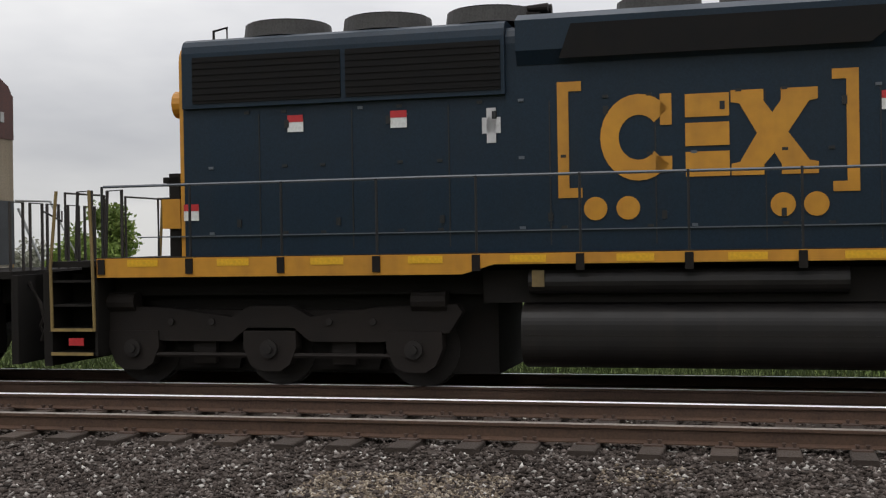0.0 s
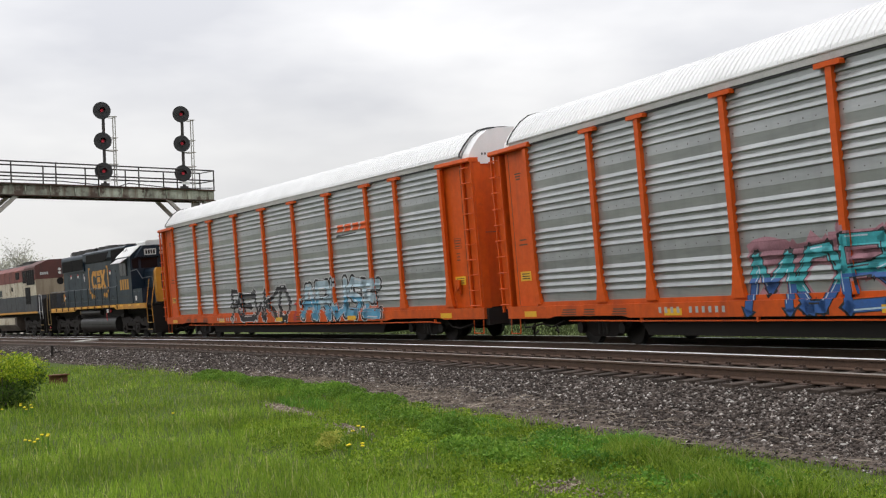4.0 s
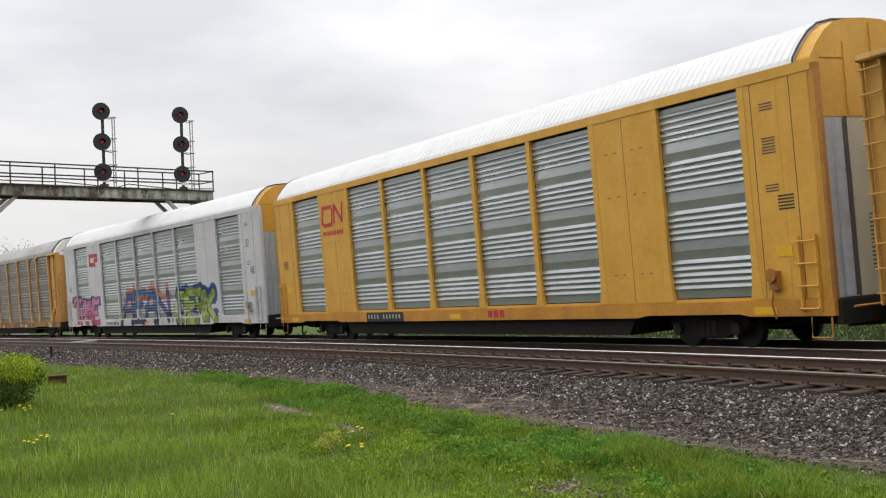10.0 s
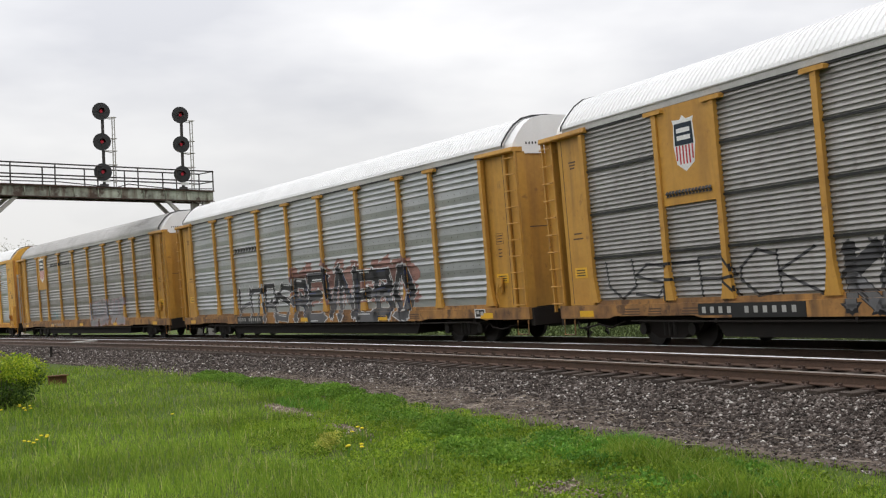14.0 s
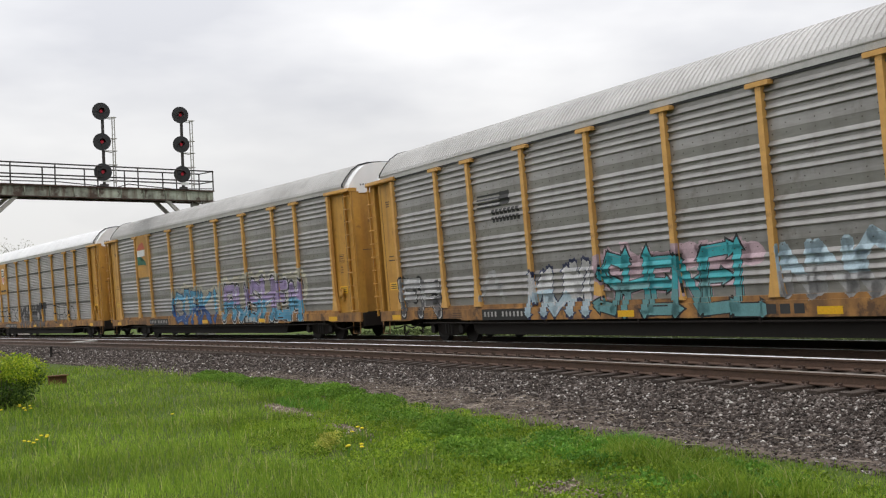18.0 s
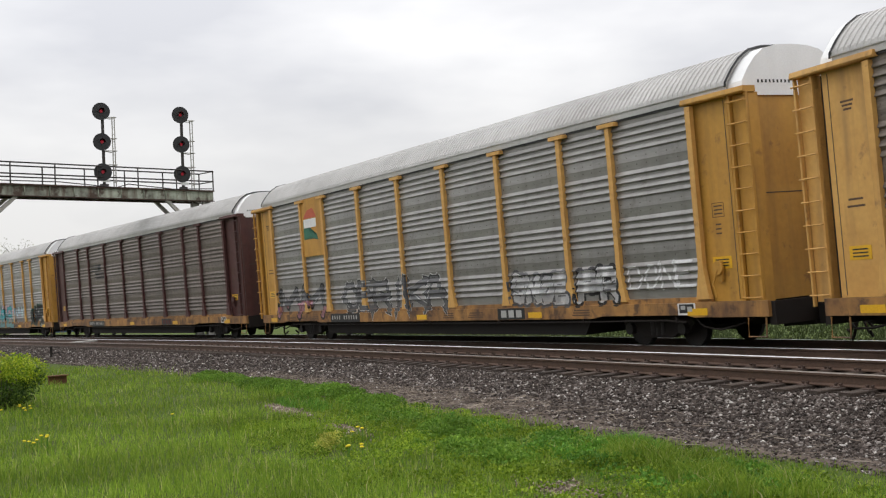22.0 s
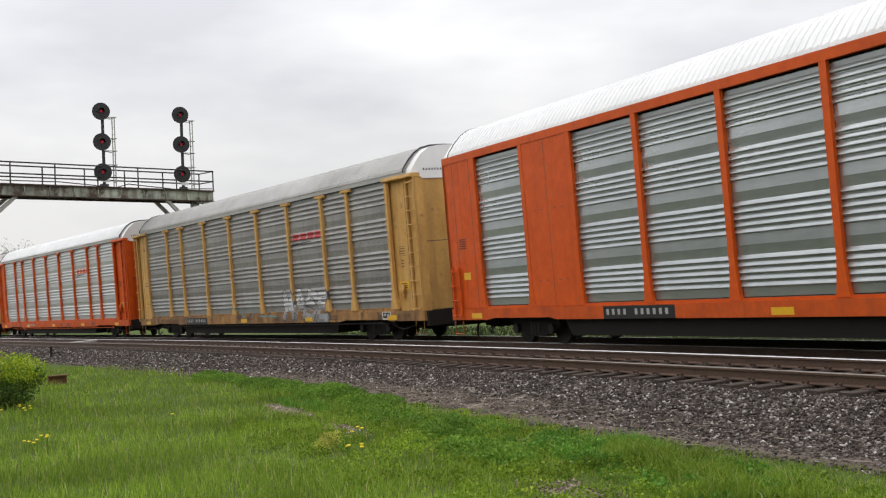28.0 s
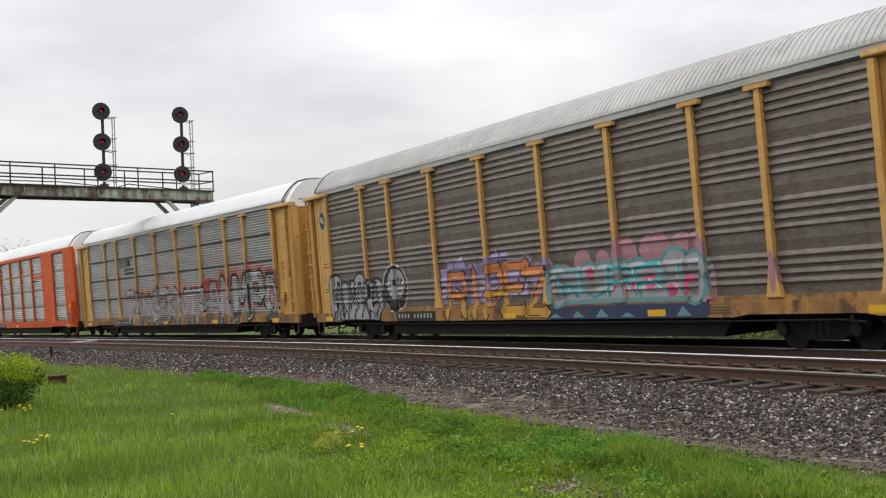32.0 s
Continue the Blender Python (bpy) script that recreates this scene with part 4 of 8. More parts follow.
Y, P, O, R = M["yellow"], M["pale_yellow"], M["orange"], M["maroon"]
GB, GM, GD, RW, RG = M["galv_bright"], M["galv_mid"], M["galv_dark"], M["roof_white"], M["roof_grey"]
CARS = {}
for j, kind, label, look_of in (
        (1, "A", "orange-framed covered autorack with bright ribbed steel sides", (O, M["galv_fair"], RW, M["sill_orange"], O, RW, O)),
        (2, "A", "orange-framed covered autorack with blue spray-painted lettering", (O, M["galv_fair"], RW, M["sill_orange"], O, RW, O)),
        (3, "A", "faded yellow autorack with grimy ribbed sides and a logo board", (P, GD, RG, M["sill_yellow"], P, RW, P)),
        (4, "B", "silver-grey autorack with bright ribbed panels and spray paint", (M["silver_paint"], M["galv_dim"], RW, M["silver_paint"], M["bright_yellow"])),
        (5, "B", "bright yellow autorack with galvanised ribbed panels and white roof", (M["bright_yellow"], M["galv_dim"], RW, M["sill_gold"], M["bright_yellow"])),
        (6, "A", "yellow autorack with dull ribbed steel sides and shield board", (Y, GM, RG, M["sill_yellow"], Y, RW, Y)),
        (7, "A", "yellow autorack with large black and white spray-painted letters", (Y, GB, RW, M["sill_yellow"], Y, RW, Y)),
        (8, "A", "yellow autorack with shield board and dark spray paint", (Y, GM, RW, M["sill_yellow"], Y, RW, Y)),
        (9, "A", "yellow autorack with blue and white spray-painted letters", (P, GM, RG, M["sill_yellow"], Y, RW, Y)),
        (10, "A", "yellow autorack with turquoise and white spray paint along its sill", (P, GM, RG, M["sill_yellow"], Y, RW, Y)),
        (11, "A", "maroon-framed autorack with dirty ribbed sides on a yellow sill", (R, M["galv_brown"], RG, M["sill_yellow"], R, RW, R)),
        (12, "A", "yellow autorack with logo board and white spray-painted tags", (P, GM, RG, M["sill_yellow"], Y, RW, Y)),
        (13, "A", "yellow autorack with grimy ribbed sides and a yellow emblem", (P, GD, RG, M["sill_yellow"], P, RW, Y)),
        (14, "A", "clean orange-framed autorack with bright ribbed sides", (O, M["galv_clean"], RW, M["sill_orange"], O, RW, O)),
        (15, "A", "dull yellow autorack with a red stripe and a white spray-painted tag", (P, GM, RG, M["sill_yellow"], P, RW, P)),
        (16, "B", "orange autorack with flush blank panels and galvanised ribs", (O, M["galv_dim"], RW, M["sill_orange"], RW)),
        (17, "A", "yellow autorack with long silver and red spray-painted letters", (P, M["galv_slate"], RW, M["sill_yellow"], P, RW, Y)),
        (18, "A", "yellow autorack with grimy sides and pink, orange and teal paint", (P, M["galv_brown"], RG, M["sill_yellow"], P, RW, Y))):
    CARS[j] = rack_car_ladder(j, label, *look_of) if kind == "A" else rack_car_flush(j, label, *look_of)
#LOCOS


# ---- ties, plates and stones of the tracks ----
def tie_shape(seed):
    r = random.Random(seed)

    def make():
        sh = Shape()
        x = .115 + r.uniform(-.01, .01)
        a, b = 1.30 + r.uniform(-.06, .06), 1.30 + r.uniform(-.06, .06)
        c = .012
        sh.prism([(-x, -.35), (x, -.35), (x, -.174 - c), (x - c, -.174), (-x + c, -.174), (-x, -.174 - c)], 1, -a, b)
        return sh
    return make


def plate_shape():
    sh = Shape()
    for s in (1, -1):
        y = s * GAUGE / 2
        sh.box(-.09, .09, y - .17, y + .17, -.176, -.160)
        for dx, dy in ((-.05, .085), (.05, -.085), (.04, .088), (-.055, -.09)):
            sh.box(dx - .012, dx + .012, y + dy - .014, y + dy + .014, -.165, -.128)
            sh.box(dx - .018, dx + .018, y + dy - .026, y + dy + .02, -.14, -.124)
    return sh


rng = random.Random(5)
TIE_STEP = 0.61
for track, off, z, lo, hi in ((track_near, SPACING, NEAR_Z, -16, 84), (track_far, 0, 0, -10, 66)):
    k = 0
    s = lo
    while s < hi:
        m = track_matrix(s + rng.uniform(-.04, .04), off, z) @ Matrix.Rotation(rng.uniform(-.02, .02), 4, "Z")
        tie = part("tie", tie_shape(k % 9), M["tie"], track, m=m, key=("tie", k % 9))
        if track is track_near and s < 50:
            part("tie_plate", plate_shape, M["plate_brown"], tie, key="tie_plate")
        s += TIE_STEP
        k += 1
    rest = Shape()
    for a, b in ((-600, lo), (hi, 600)):
        s = a
        while s < b - .3:
            m = track_matrix(s, off, z)
            v = [m @ Vector((x, y, zz)) for x in (-.115, .115) for y in (-1.3, 1.3) for zz in (-.35, -.174)]
            rest.add(v, [(1, 3, 7, 5), (0, 4, 5, 1), (2, 3, 7, 6), (0, 1, 3, 2), (4, 6, 7, 5)])
            s += TIE_STEP
    tagged(part("distant_ties", rest, M["tie"], track), kind="stuff")


def fast_mesh(name, verts, quads, tris, mat):
    """A large mesh of loose pieces straight from arrays."""
    me = bpy.data.meshes.new(name)
    nq, nt = len(quads), len(tris)
    me.vertices.add(len(verts))
    me.vertices.foreach_set("co", np.asarray(verts, dtype=np.float32).ravel())
    loops = np.concatenate([np.asarray(quads, dtype=np.int32).ravel(), np.asarray(tris, dtype=np.int32).ravel()])
    me.loops.add(len(loops))
    me.loops.foreach_set("vertex_index", loops)
    me.polygons.add(nq + nt)
    starts = np.concatenate([np.arange(nq) * 4, nq * 4 + np.arange(nt) * 3]).astype(np.int32)
    me.polygons.foreach_set("loop_start", starts)
    me.materials.append(mat)
    me.update(calc_edges=True)
    me.validate()
    return new(name, me)


EMPTY = np.zeros((0, 4), dtype=np.int32)


def bed_height(off):
    return np.interp(off, [p[0] for p in reversed(bed)], [p[1] for p in reversed(bed)])


gen = np.random.default_rng(11)


def stones(name, spans, label, mat=None):
    """Loose broken stones, each an irregular octahedron."""
    ss, oo, size = [], [], []
    for s0, s1, o0, o1, n, lo, hi in spans:
        ss.append(gen.uniform(s0, s1, n)), oo.append(gen.uniform(o0, o1, n)), size.append(gen.uniform(lo, hi, n))
    s, o, r = np.concatenate(ss), np.concatenate(oo), np.concatenate(size)
    n = len(s)
    place = np.array([on_track(a, b)[:2] for a, b in zip(s, o)])
    x, y = place[:, 0], place[:, 1]
    z = bed_height(o) + r * gen.uniform(-.05, .5, n)
    base = np.array([(1, 0, 0), (0, 1, 0), (-1, 0, 0), (0, -1, 0), (0, 0, .62), (0, 0, -.62)], dtype=float)
    v = base[None] * r[:, None, None] * gen.uniform(.55, 1.25, (n, 6, 1)) + gen.normal(0, .18, (n, 6, 3)) * r[:, None, None]
    a = gen.uniform(0, 6.28, n)
    ca, sa = np.cos(a), np.sin(a)
    vx = v[..., 0] * ca[:, None] - v[..., 1] * sa[:, None] + x[:, None]
    vy = v[..., 0] * sa[:, None] + v[..., 1] * ca[:, None] + y[:, None]
    vv = np.stack([vx, vy, v[..., 2] + z[:, None]], -1).reshape(-1, 3)
    f = np.array([(0, 1, 4), (1, 2, 4), (2, 3, 4), (3, 0, 4), (1, 0, 5), (2, 1, 5), (3, 2, 5), (0, 3, 5)])
    tris = (np.arange(n)[:, None, None] * 6 + f[None]).reshape(-1, 3)
    return tagged(fast_mesh(name, vv, EMPTY, tris, mat or M["stone"]), label, "ballast stones", kind="stuff")


def patch_stones(name, spots, label):
    """Loose gravel in the bare patches of the grass: (x, y, reach along, reach across, how many)."""
    vs, ts = [], []
    f = np.array([(0, 1, 4), (1, 2, 4), (2, 3, 4), (3, 0, 4), (1, 0, 5), (2, 1, 5), (3, 2, 5), (0, 3, 5)])
    base = np.array([(1, 0, 0), (0, 1, 0), (-1, 0, 0), (0, -1, 0), (0, 0, .7), (0, 0, -.7)], dtype=float)
    k = 0
    for x, y, ax, ay, n in spots:
        r = gen.uniform(.010, .03, n)
        c = np.stack([x + gen.normal(0, ax, n), y + gen.normal(0, ay, n), np.full(n, GROUND_Z - .025)], 1)
        v = base[None] * (r[:, None, None] * gen.uniform(.6, 1.3, (n, 6, 1))) + c[:, None]
        vs.append(v.reshape(-1, 3))
        ts.append((np.arange(n)[:, None, None] * 6 + f[None]).reshape(-1, 3) + k)
        k += n * 6
    return tagged(fast_mesh(name, np.concatenate(vs), EMPTY, np.concatenate(ts), M["pale_gravel"]), label, "gravel", kind="stuff")


patch_stones("loose_gravel", [(-20.6, 4.72, .8, .10, 1300), (-16.8, 4.66, .6, .12, 1000), (-10.1, 4.85, .4, .16, 700)], "loose gravel in bare patches of the grass")
stones("ballast_stones", [(-9, 14, 5.0, 7.9, 52000, .013, .038), (-9, 30, 7.0, 8.4, 26000, .008, .030), (30, 60, 7.2, 8.4, 6000, .015, .035), (-9, 60, 2.6, 3.2, 4000, .015, .035), (14, 30, 5.0, 7.8, 24000, .018, .042), (30, 75, 5.0, 7.9, 22000, .025, .055),
                          (-9, 24, 4.35, 5.2, 9000, .014, .036), (-9, 20, 3.15, 5.0, 9000, .015, .038), (20, 60, 3.15, 5.0, 7000, .022, .045), (-9, 40, 1.0, 2.7, 8000, .02, .042)],
       "grey and brown crushed ballast stones with pale flecks")


stones("pale_stones", [(2.2, 4.0, 5.8, 6.7, 3200, .012, .03), (.7, 1.5, 5.3, 6.0, 500, .012, .028)], "pale dusty stones among the ballast", M["pale_gravel"])


def verge(s):
    """How much the bare strip widens along the track: grass keeps off the stones here."""
    return np.exp(-((np.asarray(s, dtype=float) - 24) / 7.0) ** 4)


# the bare dusty strip between the stones and the grass
sh = Shape()
rows = []
for s in [x * .25 for x in range(-60, 300)]:
    row = []
    wide = float(verge(s))
    for k, off in enumerate((7.4, 7.55, 7.75, 7.95, 8.15)):
        off += (-.45, -.35, -.1, .2, .45)[k] * wide + (.3 if k in (0, 4) else .1) * noise.noise((s * .5, k * 5.0, 2)) + (.14 if k in (0, 4) else 0) * noise.noise((s * 2.0, k * 3.0, 7))
        px, py, _ = on_track(s, off)
        lift = (-.03, .006, .010 + .010 * wide, .012, -.03)[k] + .012 * noise.noise((px * 3, py * 3, 5))
        row.append((px, py, max(float(bed_height(min(off, 8.5))), GROUND_Z - .03) + lift))
    rows.append(row)
sh.sheet(rows)
tagged(part("dirt_verge", sh, M["soil"], None, smooth=True), "bare brown dirt strip beside the stones", "dirt", kind="structure")


def fallen_stalks(name, n, mat, label):
    """Dead stalks and twigs lying on the bare strip."""
    s_, o_ = gen.normal(24, 5, n), gen.normal(7.6, .32, n)
    p = np.array([on_track(a, b)[:2] for a, b in zip(s_, o_)])
    z = np.maximum(bed_height(np.clip(o_, 5, 8.5)), GROUND_Z - .03) + gen.uniform(.025, .055, n)
    a, ln, w = gen.normal(0, .6, n) + .1, gen.uniform(.02, .13, n), gen.uniform(.002, .005, n)
    th = s_ / RAD
    dx, dy = np.cos(a + th) * ln, np.sin(a + th) * ln
    nx, ny = -np.sin(a + th) * w, np.cos(a + th) * w
    tilt = gen.uniform(-.015, .03, n)
    v = np.empty((n, 4, 3))
    for i, (e, q) in enumerate(((-1, -1), (1, -1), (1, 1), (-1, 1))):
        v[:, i, 0], v[:, i, 1], v[:, i, 2] = p[:, 0] + e * dx + q * nx, p[:, 1] + e * dy + q * ny, z + e * tilt + q * .003
    return tagged(fast_mesh(name, v.reshape(-1, 3), np.arange(n * 4).reshape(-1, 4), np.zeros((0, 3), dtype=np.int32), mat), label, "dead stalks", kind="stuff")


fallen_stalks("dead_stalks", 4500, M["straw"], "pale dead stalks lying on the dirt strip")

# ---- grass, weeds and flowers ----
def near_offset(x, y):
    """How far a place lies from the far track, towards the camera's side."""
    way = RAD * np.arctan2(-x, y - (DIST - RAD))
    return RAD - np.hypot(x, y - (DIST - RAD)) + np.maximum(way - S_BEND, 0) ** 2 * (1 / RAD - 1 / RAD_OUT) / 2


def lumpy(x, y, f, seed):
    return np.array([noise.noise((a * f, b * f, seed)) for a, b in zip(x, y)])


def grass_zone(n, yaw0, yaw1, r0, r1):
    a = np.radians(gen.uniform(yaw0, yaw1, n))
    r = r0 * (r1 / r0) ** gen.uniform(0, 1, n)
    return -r * np.sin(a), r * np.cos(a), r


def bare(x, y):
    """True where the gravel shows through the grass."""
    d = np.minimum(np.hypot((x + 20.6) / 1.5, (y - 4.72) / .2), np.hypot((x + 16.8) / 1.1, (y - 4.66) / .24))
    d = np.minimum(d, np.hypot((x + 10.1) / .7, (y - 4.85) / .3))
    return d < 1 + .4 * np.sin(x * 7) * np.sin(y * 9)


def blades(name, n, yaw0, yaw1, r0, r1, h0, h1, width, edge, mat, label, thin=1.0):
    x, y, r = grass_zone(n, yaw0, yaw1, r0, r1)
    l1, l2 = lumpy(x, y, .45, 1), lumpy(x, y, 1.7, 2)
    off = near_offset(x, y)
    way = RAD * np.arctan2(-x, y - (DIST - RAD))
    keep = (off > edge + .55 * verge(way) - .55 * np.clip((way - 33) / 6, 0, 1) + .5 * l2 + (.8 - .35 * verge(way)) * l1) & ~bare(x, y) & (gen.uniform(0, 1, n) < thin + .5 * l2)
    x, y, r, l1, l2 = x[keep], y[keep], r[keep], l1[keep], l2[keep]
    n = len(x)
    h = gen.uniform(h0, h1, n) * (1 + .7 * l1 + .5 * l2) * np.where((x > -15) & (y > 3.2 + .8 * l1), .62, 1.0)
    w = width * (.7 + r / 22) * gen.uniform(.7, 1.4, n)
    a = gen.uniform(0, 6.28, n)
    lean = gen.uniform(.05, .7, n) * h
    ca, sa = np.cos(a), np.sin(a)
    b = gen.uniform(0, 6.28, n)
    z0 = np.full(n, GROUND_Z - .03)
    v = np.empty((n, 5, 3))
    for i, (side, up, out) in enumerate(((-1, 0, 0), (1, 0, 0), (.75, .55, .3), (-.75, .55, .3), (0, 1, 1))):
        v[:, i, 0] = x + side * w * ca / 2 + lean * out * np.cos(b)
        v[:, i, 1] = y + side * w * sa / 2 + lean * out * np.sin(b)
        v[:, i, 2] = z0 + h * up * (1 - .2 * out)
    k = np.arange(n)[:, None] * 5
    return tagged(fast_mesh(name, v.reshape(-1, 3), k + np.array([[0, 1, 2, 3]]), k + np.array([[3, 2, 4]]), mat), label, "grass", kind="stuff")


blades("grass", 185000, 38, 93, 7.0, 45, .07, .145, .0065, 7.62, M["grass"], "fresh green spring grass, uneven in height")
blades("near_grass", 45000, -180, 180, 1.2, 7.5, .06, .13, .006, 8.6, M["grass"], "mown green grass round the viewpoint")
blades("tall_grass", 16000, 55, 93, 7.5, 40, .16, .30, .007, 8.1, M["grass"], "taller wispy grass stems")
def tufts(name, n, cx, cy, rx, ry, h0, h1, mat, label):
    """A stand of taller grass."""
    d, a = np.sqrt(gen.uniform(0, 1, n)), gen.uniform(0, 6.28, n)
    x, y = cx + rx * d * np.cos(a), cy + ry * d * np.sin(a)
    l2 = lumpy(x, y, 2.2, 6)
    keep = l2 > -.25 + .25 * d
    x, y, d, l2 = x[keep], y[keep], d[keep], l2[keep]
    n = len(x)
    h = gen.uniform(h0, h1, n) * (1.1 - .5 * d + .5 * l2)
    w, b, a = gen.uniform(.008, .014, n), gen.uniform(0, 6.28, n), gen.uniform(0, 6.28, n)
    lean = gen.uniform(.1, .8, n) * h
    v = np.empty((n, 5, 3))
    for i, (side, up, out) in enumerate(((-1, 0, 0), (1, 0, 0), (.75, .55, .3), (-.75, .55, .3), (0, 1, 1))):
        v[:, i, 0] = x + side * w * np.cos(a) / 2 + lean * out * np.cos(b)
        v[:, i, 1] = y + side * w * np.sin(a) / 2 + lean * out * np.sin(b)
        v[:, i, 2] = GROUND_Z - .03 + h * up * (1 - .2 * out)
    k = np.arange(n)[:, None] * 5
    return tagged(fast_mesh(name, v.reshape(-1, 3), k + np.array([[0, 1, 2, 3]]), k + np.array([[3, 2, 4]]), mat), label, "grass", kind="stuff")


tufts("grass_tuft", 4200, -11.0, 6.35, 1.7, .55, .16, .32, M["grass"], "tall dark green grass at the edge of the stones")
tufts("grass_tuft", 3000, -8.8, 6.0, 1.0, .6, .16, .34, M["grass"], "tall dark green grass at the edge of the stones")
tufts("grass_tuft", 1500, -11.9, 6.6, .8, .35, .16, .30, M["weed"], "dark green weeds at the edge of the stones")
tufts("grass_tuft", 1400, -15.6, 6.25, 1.2, .3, .08, .2, M["weed"], "low green tuft at the edge of the stones")
tufts("grass_tuft", 1500, -21.5, 5.2, 1.6, .35, .10, .24, M["weed"], "low green tuft at the edge of the stones")


def far_blades(n):
    """Rough grass on the far side of the tracks, shade put into its colour."""
    a = np.radians(gen.uniform(-8, 82, n))
    r = 20.5 * (75 / 20.5) ** gen.uniform(0, 1, n)
    x, y = -r * np.sin(a), r * np.cos(a)
    keep = near_offset(x, y) < -3.4
    x, y, r = x[keep], y[keep], r[keep]
    n = len(x)
    h, w, b = gen.uniform(.06, .20, n), .014 * (.6 + r / 20), gen.uniform(0, 6.28, n)
    v = np.empty((n, 3, 3))
    for i, (side, up) in enumerate(((-1, 0), (1, 0), (0, 1))):
        v[:, i, 0] = x + side * w * np.cos(b) + up * h * .4 * np.sin(b)
        v[:, i, 1] = y + side * w * np.sin(b) + up * h * .4 * np.cos(b)
        v[:, i, 2] = GROUND_Z - .05 + up * h
    return tagged(fast_mesh("far_grass", v.reshape(-1, 3), EMPTY, np.arange(3 * n).reshape(-1, 3), M["dull_grass"]), "rough dull grass beyond the tracks, coloured as shaded", "grass", kind="stuff")


far_blades(120000)
blades("grass_fringe", 9000, 28, 75, 7.0, 26, .05, .14, .012, 7.45, M["weed"], "darker grass and weeds along the stones", .45)


def leafy(name, centres, n, size, mat, parent=None, flat=.5, seed=3):
    """Small pointed leaves in a cloud round the centres (x, y, z, radius, squash)."""
    g = np.random.default_rng(seed)
    c = np.array(centres)
    pick = g.choice(len(c), n, p=c[:, 3] ** 2 / np.sum(c[:, 3] ** 2))
    d = g.normal(0, 1, (n, 3))
    d /= np.linalg.norm(d, axis=1)[:, None]
    rad = g.uniform(.25, 1, n) ** .45
    p = c[pick, :3] + d * (c[pick, 3] * rad)[:, None] * np.stack([np.ones(n), np.ones(n), c[pick, 4]], 1)
    t = g.normal(0, 1, (n, 3)) + d * .6
    t /= np.linalg.norm(t, axis=1)[:, None]
    u = np.cross(t, g.normal(0, 1, (n, 3)))
    u /= np.linalg.norm(u, axis=1)[:, None]
    s = size * g.uniform(.6, 1.4, n)[:, None]
    v = np.stack([p - t * s, p + u * s * flat, p + t * s, p - u * s * flat], 1).reshape(-1, 3)
    q = np.arange(n)[:, None] * 4 + np.array([[0, 1, 2, 3]])
    ob = fast_mesh(name, v, q, np.zeros((0, 3), dtype=np.int32), mat)
    ob.parent = parent
    return ob


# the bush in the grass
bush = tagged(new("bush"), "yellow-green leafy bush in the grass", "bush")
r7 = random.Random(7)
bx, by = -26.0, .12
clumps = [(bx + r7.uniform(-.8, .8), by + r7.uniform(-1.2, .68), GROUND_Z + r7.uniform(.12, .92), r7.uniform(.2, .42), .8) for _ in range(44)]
# lit top and shaded foot of the bush are painted as two leaf colours
leafy("young_leaves", [c for c in clumps if c[2] > GROUND_Z + .42], 9000, .034, M["bush_leaf"], bush, .45)["label"] = "yellow-green upper leaves, coloured as lit"
leafy("older_leaves", [(a, b, c, d * 1.02, e) for a, b, c, d, e in clumps if c < GROUND_Z + .62], 9000, .034, M["shaded_leaf"], bush, .45, 5)["label"] = "dark green lower leaves, coloured as shaded"
sh = Shape()
for k in range(9):
    a = k * .7
    sh.tube([(bx, by, GROUND_Z - .1), (bx + .25 * math.cos(a), by + .25 * math.sin(a), GROUND_Z + .4), (bx + .6 * math.cos(a), by + .6 * math.sin(a), GROUND_Z + .85)], .012, 5)
part("stem", sh, M["bark"], bush)

# dandelions
def dandelion(x, y, h):
    """One dandelion: a stalk, a round head of petals and leaves at its foot."""
    d = tagged(new("dandelion"), "yellow dandelion in bloom in the grass", "flower", "dandelions in the grass")
    d.matrix_basis = shift(x, y, GROUND_Z - .03)
    part("stalk", lambda: Shape().tube([(0, 0, 0), (.01, 0, .5), (0, .01, 1)], .006, 5), M["weed"], d, m=Matrix.Diagonal((1, 1, h, 1)), key="stalk")
    part("flower_head", lambda: Shape().disc((0, 0, 0), 2, .012, .012, 12, .028).disc((0, 0, .012), 2, .028, .012, 12, .014), M["petal"], d, m=shift(0, .0, h), key="flower_head")


for cx, cy, n, spread in ((-17.1, .50, 7, .16), (-23.4, .32, 8, .3), (-15.1, 4.3, 3, .12), (-13.5, 3.85, 4, .12), (-19.5, 2.4, 1, .3)):
    for _ in range(n):
        dandelion(cx + r7.uniform(-1, 1) * spread, cy + r7.uniform(-1, 1) * spread, r7.uniform(.13, .22))
plume = tagged(new("flowering_weed"), "pale yellow flowering weed in the grass", "weed")
leafy("flower_spray", [(-14.25 + r7.uniform(-.22, .22), 3.72 + r7.uniform(-.15, .15), GROUND_Z + r7.uniform(.05, .2), .08, .8) for _ in range(14)], 900, .014, M["weed_flower"], plume, .6)
dk = [(-12.2 + r7.uniform(-1.3, 1.3), 6.1 + r7.uniform(-.5, .5), GROUND_Z + .04, r7.uniform(.1, .2), .6) for _ in range(40)]
dk += [(-17 + r7.uniform(-2.5, 2.5), 6.1 + r7.uniform(-.5, .4), GROUND_Z + .02, r7.uniform(.08, .17), .5) for _ in range(50)]
dk += [(-9.5 + r7.uniform(-1.0, 1.0), 6.2 + r7.uniform(-.8, .5), GROUND_Z + .03, r7.uniform(.08, .18), .6) for _ in range(30)]
cl = []
